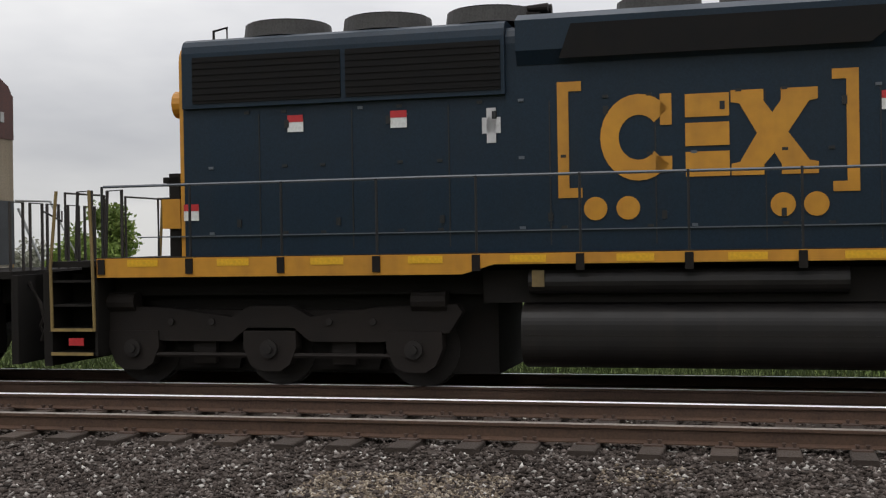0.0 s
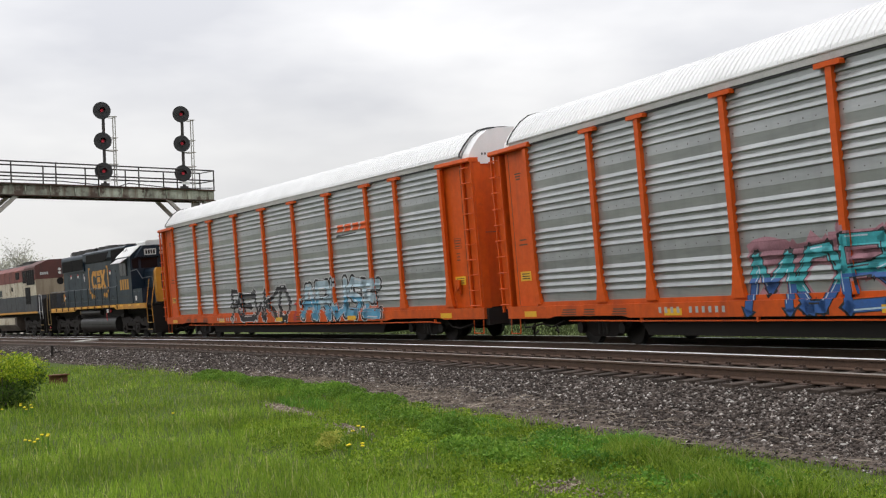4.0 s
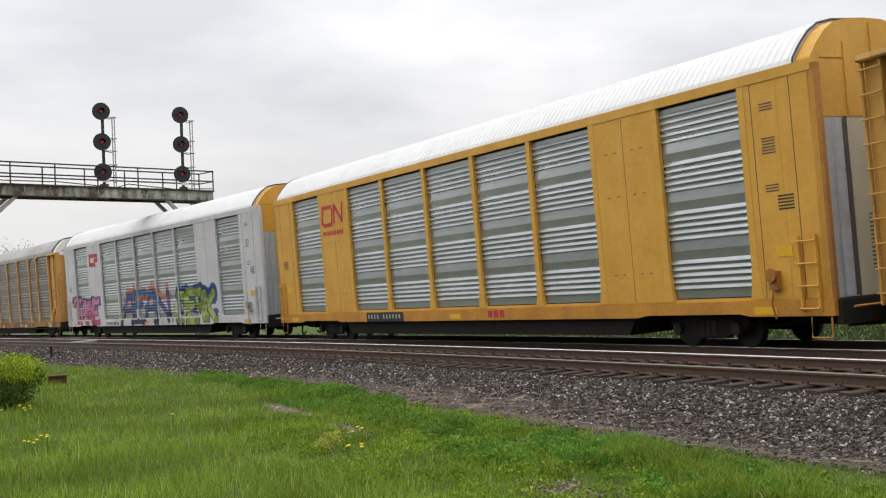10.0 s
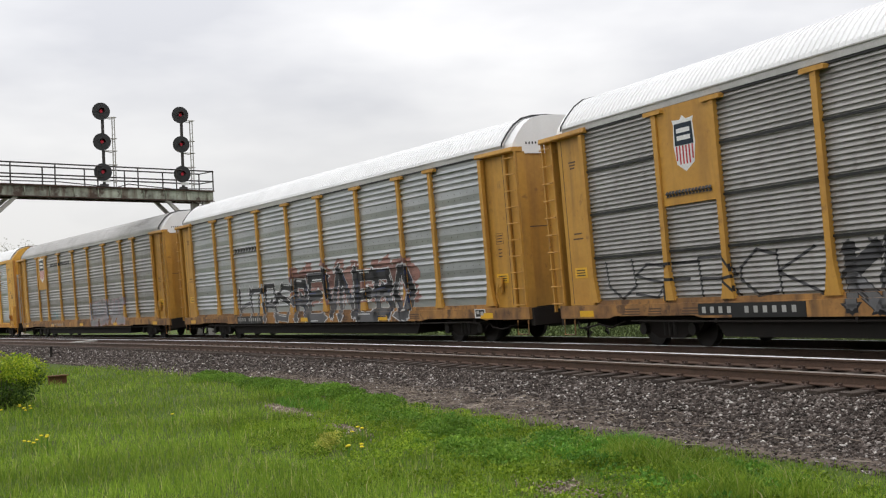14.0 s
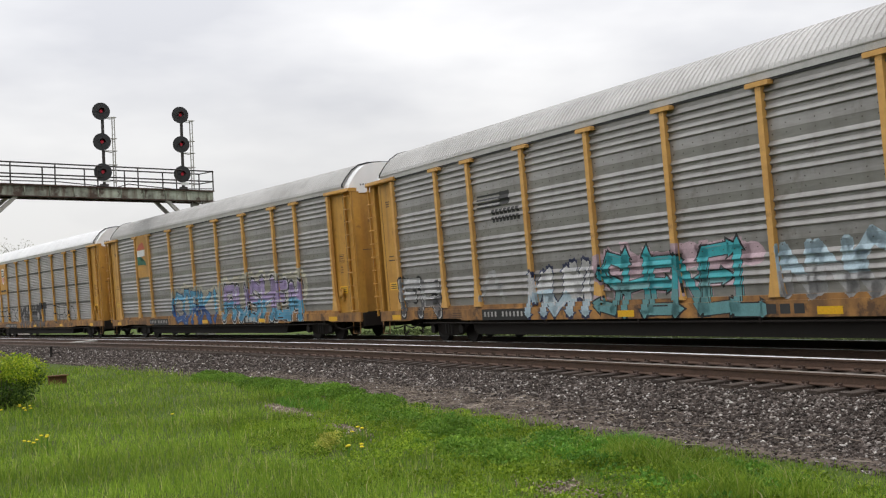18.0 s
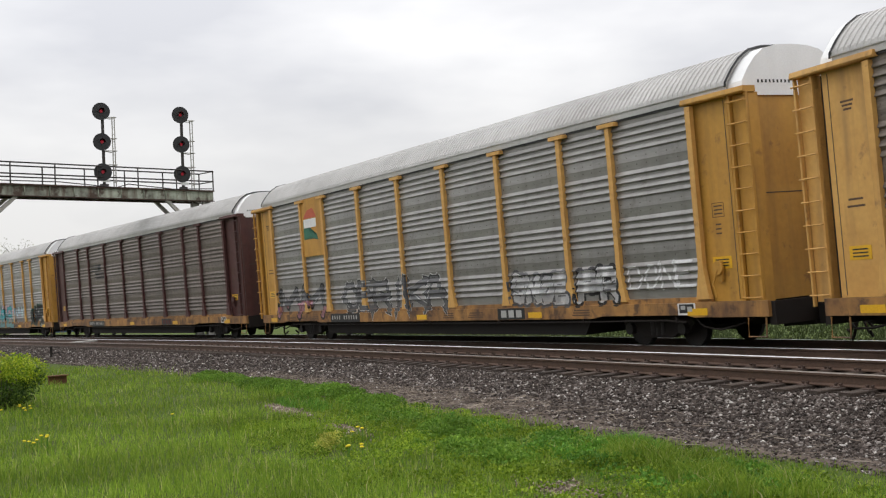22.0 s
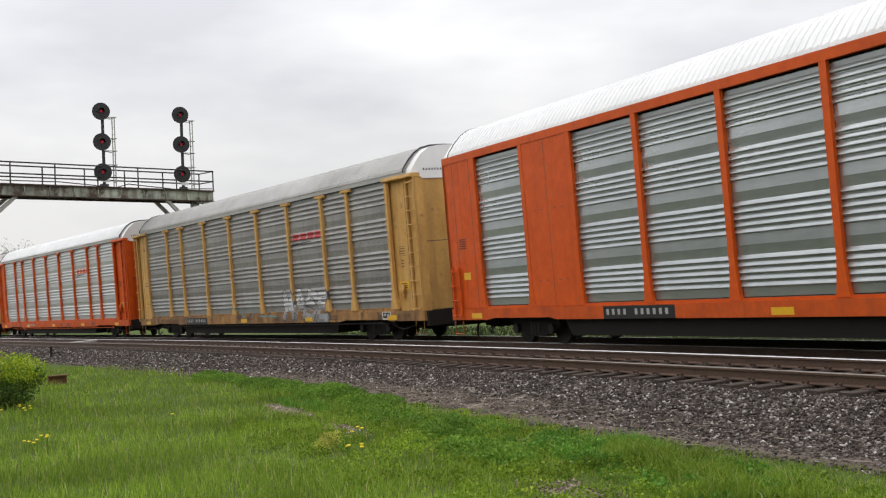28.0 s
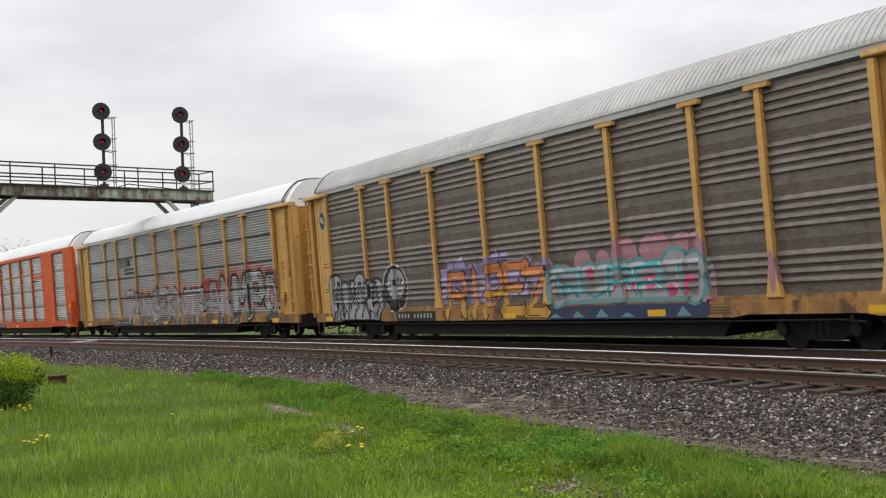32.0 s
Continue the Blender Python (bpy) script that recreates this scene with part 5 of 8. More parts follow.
for _ in range(330):
    x, y = -r7.uniform(5.5, 19), r7.uniform(3.2, 6.9)
    if near_offset(x, y) > 7.9:
        cl.append((x, y, GROUND_Z + .02, r7.uniform(.10, .26), .35))
# low mats of dark leaves behind the bare path, and hummocks in the grass
mats = []
for cx, cy, rx, ry, n, hh in ((-26.5, 5.75, 2.6, .45, 60, .16), (-23.2, 6.1, 1.6, .55, 55, .2), (-20.3, 6.2, 1.2, .4, 30, .12), (-14.9, 5.6, .7, .3, 22, .2), (-18.0, 5.6, 2.0, .5, 36, .1), (-12.8, 5.0, 1.6, .5, 26, .09), (-31, 5.3, 2.5, .5, 40, .16)):
    for _ in range(n):
        d, a = math.sqrt(r7.random()), r7.uniform(0, 6.28)
        mats.append((cx + rx * d * math.cos(a), cy + ry * d * math.sin(a), GROUND_Z + hh * (.75 - .55 * d), r7.uniform(.10, .24), .55))
tagged(leafy("weed_mat", mats, 46000, .021, M["mat_leaf"], None, .55, 31), "dense low mats of dark green leaves", "weeds", kind="stuff")
tagged(leafy("clover", cl, 42000, .016, M["clover"], None, .7, 14), "low bright green clover and weeds among the grass", "weeds", kind="stuff")
tagged(leafy("low_weeds", dk, 9000, .022, M["weed"], None, .5), "dark green low weeds at the grass edge", "weeds", kind="stuff")

# a rusty beam end in the grass, a switch stand and a slab at the track
beam = tagged(new("steel_beam"), "short rusty steel beam lying in the grass", "beam")
beam.matrix_basis = shift(-33.5, 1.55, GROUND_Z - .02) @ Matrix.Rotation(radians(115), 4, "Z")
part("top_flange", Shape().box(-.26, .26, -.13, .13, .235, .26), M["rust"], beam)
part("web", Shape().box(-.26, .26, -.012, .012, .025, .235), M["rust"], beam)
part("bottom_flange", Shape().box(-.26, .26, -.13, .13, 0, .025), M["rust"], beam)
stand = tagged(new("switch_stand"), "small dark iron stand beside the track", "switch stand")
stand.matrix_basis = shift(-53.3, 2.25, -.62)
part("post", Shape().box(-.05, .05, -.05, .05, .05, .62).box(-.16, .16, -.2, .2, .0, .12), M["iron"], stand)
part("lever", Shape().tube([(0, 0, .3), (.1, .3, .36), (.12, .4, .2)], .025), M["iron"], stand)
slab = tagged(part("concrete_slab", Shape().box(-.7, .7, -.5, .5, -.04, .012), M["pale_steel"], None, m=track_matrix(62.5, SPACING - .0, NEAR_Z - .0) @ shift(0, 0, -.02)), "pale concrete crossing slab between the rails", "slab")


# ---- the signal bridge ----
ALONG = Vector((4.4, -10.0, 0)).normalized()
END = Vector((-60.4, 10.5, 0)) + ALONG * .5
span = Matrix.Translation(END) @ Matrix.Rotation(math.atan2(ALONG.y, ALONG.x), 4, "Z")   # x along the bridge from the far leg
bridge = tagged(new("signal_bridge"), "rust-stained white steel signal bridge over the tracks", "signal bridge")
bridge.matrix_basis = span
LENGTH, TOPZ, LOWZ = 12.6, 7.06, 6.62
for y in (-.55, .55):
    part("girder", lambda: Shape().box(-.15, LENGTH, -.01, .01, LOWZ, TOPZ).box(-.15, LENGTH, -.012, .012, LOWZ, LOWZ + .02), M["bridge"], bridge, m=shift(0, y), key="girder")
    for z in (LOWZ - .05, TOPZ):
        part("flange", lambda: Shape().box(-.15, LENGTH, -.12, .12, 0, .045), M["rust_dark"], bridge, m=shift(0, y, z), key="flange")
    for k in range(11):
        part("stiffener", lambda: Shape().box(-.012, .012, -.07, .07, LOWZ, TOPZ), M["bridge"], bridge, m=shift(.2 + k * 1.18, y), key="stiffener")
part("walkway", Shape().box(-.15, LENGTH, -.65, .65, TOPZ + .03, TOPZ + .07), M["rust_dark"], bridge)
for y in (-.62, .62):
    for z in (7.57, 8.07):
        part("handrail", lambda: Shape().tube([(-.15, 0, 0), (LENGTH, 0, 0)], .036), M["pipe_dark"], bridge, m=shift(0, y, z), key="handrail")
    for k in range(7):
        part("rail_post", lambda: Shape().tube([(0, 0, TOPZ + .03), (0, 0, 8.07)], .032), M["pipe_dark"], bridge, m=shift(-.12 + k * 2.08, y), key="rail_post")
for z in (7.57, 8.07):
    part("end_rail", lambda: Shape().tube([(0, -.62, 0), (0, .62, 0)], .028), M["pipe_dark"], bridge, m=shift(-.13, 0, z), key="end_rail")
part("cable", Shape().tube([(0, .68, 7.2), (2.2, .68, 7.12), (4.6, .68, 7.28), (5.2, .68, 7.10), (8, .68, 7.26), (12.4, .68, 7.24)], .025), M["pipe_dark"], bridge)
for x, top in ((.25, LOWZ), (12.2, LOWZ)):
    for y in (-.5, .5):
        leg = part("leg", lambda: Shape().box(-.17, .17, -.01, .01, -.8, LOWZ), M["pale_steel"], bridge, m=shift(x, y), key="leg")
        for q in (-.185, .185):
            part("leg_flange", lambda: Shape().box(-.015, .015, -.1, .1, -.8, LOWZ), M["pale_steel"], leg, m=shift(q), key="leg_flange")
    for k in range(8):
        a = -.5 if k % 2 else .5
        part("lacing", lambda: Shape().tube([(0, -.5, 0), (0, .5, .85)], .03, 4), M["pale_steel"], bridge, m=shift(x, 0, -.4 + k * .86) @ (Matrix.Identity(4) if k % 2 else Matrix.Rotation(math.pi, 4, "Z")), key="lacing")
    sgn = 1 if x < 1 else -1
    for y in (-.5, .5):
        part("knee_brace", lambda: Shape().prism([(0, 4.95), (.16, 4.85), (2.15, LOWZ - .03), (1.9, LOWZ - .03)], 1, -.06, .06), M["pale_steel"], bridge, m=shift(x + sgn * .18, y) @ (Matrix.Identity(4) if sgn > 0 else Matrix.Rotation(math.pi, 4, "Z")), key="knee")

RED = lamp_material("red_signal_lens", (0.40, 0.012, 0.03), 0.3)


def signal_mast(k, heads, label):
    """Three round signal heads on a mast, with a ladder cage behind."""
    sig = tagged(new("railway_signal"), label, "signal", "signals on the bridge")
    sig.matrix_basis = span @ shift(k, .5, 0)
    low, high = heads[-1], heads[0]
    part("mast", Shape().tube([(-.06, 0, TOPZ + .07), (-.06, 0, high + .3)], .075, 8), M["pipe_dark"], sig)
    part("mast_foot", Shape().box(-.22, .1, -.12, .12, TOPZ + .07, TOPZ + .2), M["pipe_dark"], sig)
    toward = Matrix.Rotation(radians(90) - math.atan2(ALONG.y, ALONG.x) + math.atan2(5, 58) + radians(-92), 4, "Z")
    for z in heads:
        h = part("signal_head", lambda: Shape().disc((.14, 0, 0), 0, .405, .035, 28), M["black"], sig, m=shift(.02, .0, z) @ toward, key="head_disc")
        part("housing", lambda: Shape().disc((-.06, 0, 0), 0, .17, .36, 14), M["black"], h, key="housing")
        part("hood", lambda: Shape().sheet([[(x, .13 * math.cos(a), .13 * math.sin(a)) for a in [radians(q) for q in range(-20, 201, 20)]] for x in (.155, .42)]), M["black"], h, key="hood")
        part("lens", lambda: Shape().disc((.17, 0, 0), 0, .075, .02, 14), RED, h, key="lens")
    for y in (-.13, .08):
        part("ladder_rail", Shape().tube([(-.62, y, TOPZ + .07), (-.62, y, high - .2)], .025), M["pale_steel"], sig)
    for z in (high - .25, heads[1] + .18, heads[1] - .40, low + .35):
        part("cage_arm", lambda: Shape().tube([(0, 0, 0), (-.62, .25, 0), (-.62, -.3, 0), (0, 0, 0)], .022), M["pale_steel"], sig, m=shift(0, 0, z), key="cage")
    for q in range(9):
        part("rung", lambda: Shape().tube([(-.62, -.13, 0), (-.62, .08, 0)], .014), M["pale_steel"], sig, m=shift(0, 0, TOPZ + .3 + q * .32), key="signal_rung")
    part("number_plate", Shape().box(-.3, .12, .1, .12, TOPZ + .28, TOPZ + .42), M["white"], sig)
    return sig


signal_mast(5.78, (10.62, 9.20, 7.80), "three black round signal heads on a bridge mast")
signal_mast(1.56, (10.76, 9.32, 7.87), "three black round signal heads at the bridge end")


# ---- trees and buildings behind ----
def tree(x, y, height, spread, n, mat, label, seed, leaf=.16, bare_top=False):
    """A tapered trunk with limbs and a crown of small leaf clumps."""
    r = random.Random(seed)
    t = tagged(new("tree"), label, "tree", "trees beyond the tracks")
    t.matrix_basis = shift(x, y, GROUND_Z - .1)
    trunk = Shape()
    centres = []
    k = height / 9

    def limb(p, d, length, rad, depth):
        pts = [p]
        for i in range(4):
            d = (d + Vector((r.uniform(-.25, .25), r.uniform(-.25, .25), r.uniform(-.05, .2)))).normalized()
            pts.append(pts[-1] + d * length / 4)
        for i in range(4):
            trunk.tube([pts[i], pts[i + 1]], max(.012, rad * (1 - i * .18)), 5)
        if depth:
            for i in range(5 if depth > 1 else 4):
                q = pts[r.choice((2, 3, 4))]
                limb(q, (d + Vector((r.uniform(-1, 1), r.uniform(-1, 1), r.uniform(-.1, .7)))).normalized(), length * r.uniform(.5, .7), rad * .5, depth - 1)
        if depth < 2:
            for q in pts[1:]:
                centres.append((q.x, q.y, q.z, r.uniform(.35, .8) * k * spread, .8))
    limb(Vector((0, 0, 0)), Vector((0, 0, 1)), height * .42, .16 * k, 3)
    top = max(c[2] for c in centres)
    f = (height - .6) / top
    part("trunk", trunk, M["pale_bark"] if mat is M["bud"] else M["bark"], t, m=Matrix.Diagonal((spread, spread, f, 1)))
    leafy("crown", [(a * spread, b * spread, c * f, d, e) for a, b, c, d, e in centres], n, leaf, mat, t, .6, seed)
    return t


tree(-165, 5.9, 12.3, 1.3, 3600, M["bud"], "budding tall tree with bare grey limbs", 21, .10)
tree(-168, -.6, 12.0, 1.35, 3400, M["bud"], "budding tree with thin pale leaves", 22, .10)
tree(-172, 2.6, 11.6, 1.3, 3000, M["bud"], "budding tree with thin pale leaves", 41, .10)
tree(-169, 14.0, 9.6, 1.3, 13000, M["leaf"], "light green leafy tree", 42, .15)
tree(-171, 18.5, 9.8, 1.3, 13000, M["leaf"], "light green leafy tree", 43, .15)
tree(-166, 11.4, 10.3, 1.25, 15000, M["leaf"], "dense green leafy tree", 23, .15)
tree(-168, 16.2, 10.6, 1.3, 15000, M["leaf"], "dense green leafy tree", 24, .15)
tree(-163, 7.3, 7.0, 1.3, 9000, M["leaf"], "rounded dark green tree", 25, .14)
tree(-172, 20.7, 10.1, 1.25, 12000, M["leaf"], "full green leafy tree", 26, .15)
tree(-164, 2.9, 6.4, 1.3, 8000, M["leaf"], "rounded dark green tree", 27, .14)
tree(-29.5, 52.5, 6.6, 1.2, 12000, M["leaf"], "green leafy tree behind the railway", 28, .12)
tree(-31.6, 52, 5.6, 1.3, 9000, M["leaf"], "light green leafy tree behind the railway", 44, .12)
tree(-34.5, 53, 5.0, 1.3, 4000, M["bud"], "pale budding shrub behind the railway", 45, .10)
tree(-40, 47, 8.0, 1.25, 14000, M["leaf"], "green leafy tree behind the railway", 29, .12)
tree(-45.5, 43.5, 7.4, 1.2, 12000, M["leaf"], "green leafy tree behind the railway", 30, .12)
tree(-49, 39, 4.4, 1.2, 9000, M["leaf"], "small green tree behind the railway", 31, .12)
under = []
r8 = random.Random(8)
for k in range(95):
    a, d = radians(r8.uniform(82.5, 91.5)), r8.uniform(160, 174)
    under.append((-d * math.sin(a), d * math.cos(a), GROUND_Z + r8.uniform(.5, 5.4), r8.uniform(1.0, 1.8), .9))
tagged(leafy("undergrowth", under, 60000, .13, M["brush"], None, .6, 12), "dense brownish undergrowth below the trees", "bushes", kind="stuff")
sc = []
r9 = random.Random(9)
for k in range(150):
    a = radians(20 + k * .42)
    d = 170 + r9.uniform(-25, 30)
    sc.append((-d * math.sin(a), d * math.cos(a), GROUND_Z + r9.uniform(.3, 1.6), r9.uniform(.8, 1.7), .8))
tagged(leafy("scrub", sc, 30000, .13, M["leaf"], None, .6, 8), "low green scrub along the far edge of the field", "scrub", kind="stuff")
far = []
for k in range(240):
    a = radians(10 + k * .40)
    d = 330 + r9.uniform(-40, 60)
    far.append((-d * math.sin(a), d * math.cos(a), GROUND_Z + r9.uniform(.5, 5), r9.uniform(2.5, 4.5), .9))
tagged(leafy("distant_wood", far, 26000, .5, M["leaf"], None, .6, 9), "distant line of green woods", "woods", kind="stuff")


# unseen wood added behind the camera, so the flat panels reflect something dark
behind = []
for k in range(420):
    a = radians(104 + k * .48)
    d = 50 + r9.uniform(-6, 10)
    behind.append((-d * math.sin(a), d * math.cos(a), GROUND_Z + r9.uniform(.5, 8), r9.uniform(1.8, 3.0), .9))
tagged(leafy("wood_edge", behind, 40000, .5, M["brush"], None, .6, 19), "unseen wood behind the camera, added to darken panel reflections", "woods", kind="stuff")


def shed(name, label, corner, along, width, depth, eave, ridge, where, wall, roof):
    """A gabled metal building: four ribbed walls, two roof slopes and a ridge cap."""
    b = tagged(new(name), label, "building")
    u = Vector(along).normalized()
    b.matrix_basis = Matrix.Translation((corner[0], corner[1], GROUND_Z - .2)) @ Matrix.Rotation(math.atan2(u[1], u[0]), 4, "Z")
    for y, nm in ((0, "front_wall"), (depth, "back_wall")):
        part(nm, Shape().prism([(0, 0), (width, 0), (width, eave), (width * where, ridge), (0, eave)], 1, y - .1, y + .1), wall, b)
    for x in (0, width):
        part("side_wall", Shape().box(x - .1, x + .1, .1, depth - .1, 0, eave), wall, b)
    for x in range(1, int(width / 1.2)):
        part("wall_rib", lambda: Shape().box(-.05, .05, -.17, -.1, 0, eave - .1), wall, b, m=shift(x * 1.2), key=("rib", eave))
    for y in range(1, int(depth / 2.4)):
        part("wall_rib", lambda: Shape().box(-.17, -.1, -.05, .05, 0, eave - .1), wall, b, m=shift(0, y * 2.4), key=("side_rib", eave))
    for xa, za, xb, zb in ((-.5, eave - .1, width * where, ridge + .06), (width + .5, eave - .1, width * where, ridge + .06)):
        part("roof_slope", Shape().prism([(xa, za), (xb, zb), (xb, zb + .25), (xa, za + .25)], 1, -.6, depth + .6), roof, b)
    part("ridge_cap", Shape().box(width * where - .4, width * where + .4, -.6, depth + .6, ridge + .25, ridge + .42), roof, b)
    return b


M["stack_grey"] = material("dull_grey_steel", (0.25, 0.25, 0.25), (0.19, 0.19, 0.19), 0.6, scale=1.0, streak=0.2)
factory = shed("factory_building", "pale grey metal factory with a shallow gable", (-141.2, 50.2), (10, 22.5, 0), 25, 45, 17.0, 19.9, .66, M["pale_sheet"], M["pale_steel"])
for x, y, top, r0, mat, label in ((-137.4, 59.9, 22.2, .22, M["iron"], "thin dark steel chimney"), (-136.2, 62.6, 23.3, .55, M["stack_grey"], "grey round steel chimney")):
    c = tagged(new("chimney"), label, "chimney", "chimneys of the factory")
    c.matrix_basis = shift(x, y, GROUND_Z)
    part("stack", Shape().disc((0, 0, top / 2), 2, r0, top, 16), mat, c)
    part("rim", Shape().disc((0, 0, top - .1), 2, r0 + .06, .25, 16), mat, c)
shed("low_shed", "low blue metal shed with a white roof", (-146.0, 17.2), (-1, .06, 0), 8, 10.6, 1.5, 2.7, .5, M["blue_sheet"], M["white_sheet"])
M["pale_soil"] = material("pale_gravel_soil", (0.30, 0.27, 0.24), (0.20, 0.18, 0.155), 0.95, scale=2, fine=12, bump=0.8, bump_scale=12)
mound = Shape()
rows = []
for i in range(7):
    rr = 2.3 * i / 6
    rows.append([(rr * math.cos(a * math.pi / 9), .8 * rr * math.sin(a * math.pi / 9), .75 * (1 - i / 6) ** .8 - .1 + .1 * math.sin(a * 2.7 + i)) for a in range(19)])
mound.sheet(rows)
tagged(part("gravel_mound", mound, M["pale_soil"], None, m=shift(-112, 2.0, GROUND_Z)), "low heap of pale gravel", "gravel heap")


# ---- the locomotives ----
M["cream"] = material("grimy_cream_paint", (0.58, 0.53, 0.42), (0.38, 0.32, 0.235), 0.6, scale=1.2, streak=0.55, streak_color=(0.16, 0.11, 0.07), bump=0.08, spots=0.6, spot_edge=0.56, spot_scale=1.2, spot_color=(0.22, 0.14, 0.08))
M["brick_red"] = material("faded_red_brown_paint", (0.24, 0.045, 0.033), (0.09, 0.027, 0.023), 0.6, scale=0.9, streak=0.4, streak_color=(0.06, 0.03, 0.028), bump=0.08)
M["brick_dark"] = material("sooty_red_brown_paint", (0.105, 0.026, 0.020), (0.05, 0.018, 0.016), 0.65, scale=0.9, streak=0.4, streak_color=(0.03, 0.02, 0.018))
M["cream_dirty"] = material("dirty_brownish_cream_paint", (0.30, 0.25, 0.18), (0.20, 0.15, 0.10), 0.65, scale=0.9, streak=0.5, streak_color=(0.09, 0.06, 0.04))
M["slate"] = material("dark_slate_blue_paint", (0.032, 0.036, 0.045), (0.024, 0.027, 0.032), 0.6, streak=0.4, bump=0.08)
M["loco_roof"] = material("sooty_roof_steel", (0.055, 0.052, 0.05), (0.026, 0.024, 0.023), 0.7, scale=1.0, bump=0.1)
M["tank"] = material("black_fuel_tank", (0.012, 0.011, 0.011), (0.018, 0.016, 0.015), 0.45, spec=0.3, scale=1.5, streak=0.2, streak_color=(0.04, 0.032, 0.025))
M["tank_brown"] = material("muddy_tank_steel", (0.10, 0.072, 0.055), (0.045, 0.034, 0.028), 0.8, scale=1.2, streak=0.3)
M["handrail_white"] = flat_paint("worn_white_handrail", (0.45, 0.46, 0.46), 0.5, 0.2)
M["handrail_blue"] = flat_paint("worn_blue_grey_handrail", (0.10, 0.115, 0.135), 0.4, 0.2)
M["step_edge"] = flat_paint("worn_yellow_step_edge", (0.26, 0.18, 0.06), 0.7, 0.5)
LIT = lamp_material("lit_headlight", (1.0, 0.95, 0.85), 1.2)
DULL = lamp_material("headlight_glass", (0.55, 0.55, 0.53), 0.0)


def six_wheel_truck(parent, x, spread, r=.50):
    """A three-axle truck: swept side frames, axle boxes, spring pots and brake cylinders."""
    def frame_shape(s):
        sh = Shape()
        for s in (s,):
            y0, y1 = sorted((s * .98, s * 1.16))
            q = spread
            sh.prism([(-q - .62, .98), (-q - .55, 1.08), (-q + .5, 1.04), (-.55, .92), (-.3, 1.06), (.3, 1.06), (.55, .92), (q - .5, 1.04), (q + .55, 1.08), (q + .62, .98), (q + .45, .72), (q - .45, .60), (.55, .60), (.32, .78), (-.32, .78), (-.55, .60), (-q + .45, .60), (-q - .45, .72)], 1, y0, y1)
        return sh
    t = part("truck", lambda: Shape().box(-spread - .3, spread + .3, -.95, .95, .8, 1.0), M["iron"], parent, m=shift(x), key=("truck6", spread))
    for s in (1, -1):
        part("side_frame", lambda s=s: frame_shape(s), M["iron"], t, key=("side_frame6", spread, s))
        for u in (-spread * .72, -spread * .42, spread * .42, spread * .72):
            part("frame_bolt", lambda: Shape().disc((0, 0, 0), 1, .045, .05, 8), M["wheel"], t, m=shift(u, s * 1.17, .86), key="frame_bolt")
        for u in (-spread / 2, spread / 2):
            part("brake_rigging", lambda: Shape().prism([(-.42, .22), (.42, .22), (.5, .5), (.34, .86), (-.34, .86), (-.5, .5)], 1, -.16, .0), M["under"], t, m=shift(u, s * .92 if s > 0 else s * .76), key="rigging")
            part("brake_shoe", lambda: Shape().box(-.16, .16, -.05, .05, .3, .62), M["iron"], t, m=shift(u * 1.0, s * 1.02), key="brake_shoe")
    for u in (-spread, 0, spread):
        wheelset(t, u, r)
        for s in (1, -1):
            box = part("axle_box", lambda: Shape().prism([(-.36, .74), (.36, .74), (.37, .52), (.27, .30), (.14, .22), (-.14, .22), (-.27, .30), (-.37, .52)], 1, .99, 1.20), M["iron"], t, m=shift(u) @ (Matrix.Identity(4) if s > 0 else Matrix.Rotation(math.pi, 4, "Z")), key="axle_box")
            part("bearing_cap", lambda: Shape().disc((0, 1.22, .51), 1, .12, .06, 14).disc((0, 1.26, .51), 1, .06, .05, 8), M["wheel"], box, key="bearing_cap")
    for s in (1, -1):
        for u in (-spread + .1, spread - .1):
            part("brake_cylinder", lambda: Shape().disc((0, 0, 0), 0, .13, .45, 12), M["iron"], t, m=shift(u * 1.16, s * 1.12, 1.12), key="brake_cyl")
        part("brake_rod", lambda: Shape().tube([(-1.7, 0, 0), (1.7, 0, 0)], .035), M["iron"], t, m=shift(0, s * 1.16, .42), key="brake_rod6")
    return t


def plate(x0, x1, z0, z1, y=0.0, t=.006):
    """A thin plate lying on a side face."""
    a, b = sorted((x0, x1))
    return Shape().box(a, b, y, y + t, z0, z1)


def corner_steps(parent, x, dirn, low=.42, n=4, edge=None):
    """Corner steps down from the walkway."""
    for s in (1, -1):
        st = part("step_well", lambda: Shape().box(-.36, .36, .0, .04, low, 1.5).box(-.36, -.32, .04, .55, low, 1.5).box(.32, .36, .04, .55, low, 1.5), M["under"], parent, m=shift(x) @ (shift(0, .92) if s > 0 else Matrix.Rotation(math.pi, 4, "Z") @ shift(0, .92)), key=("well", low))
        for k in range(n):
            tr = part("tread", lambda: Shape().box(-.31, .31, .04, .58, 0, .025), M["under"], st, m=shift(0, 0, low + .02 + k * .32), key="tread")
            if k < 2:
                part("tread_edge", lambda: Shape().box(-.31, .31, .58, .60, -.012, .03), edge or M["step_edge"], tr, key=("tread_edge", (edge or M["step_edge"]).name))


def stanchions(parent, xs, y, z0, z1, mat, r=.02):
    for x in xs:
        part("stanchion", lambda: Shape().tube([(0, 0, z0), (0, 0, z1)], r).box(-.05, .05, -.02, .02, z0 - .2, z0 + .02), mat, parent, m=shift(x, y), key=("stanchion", z0, z1, r))


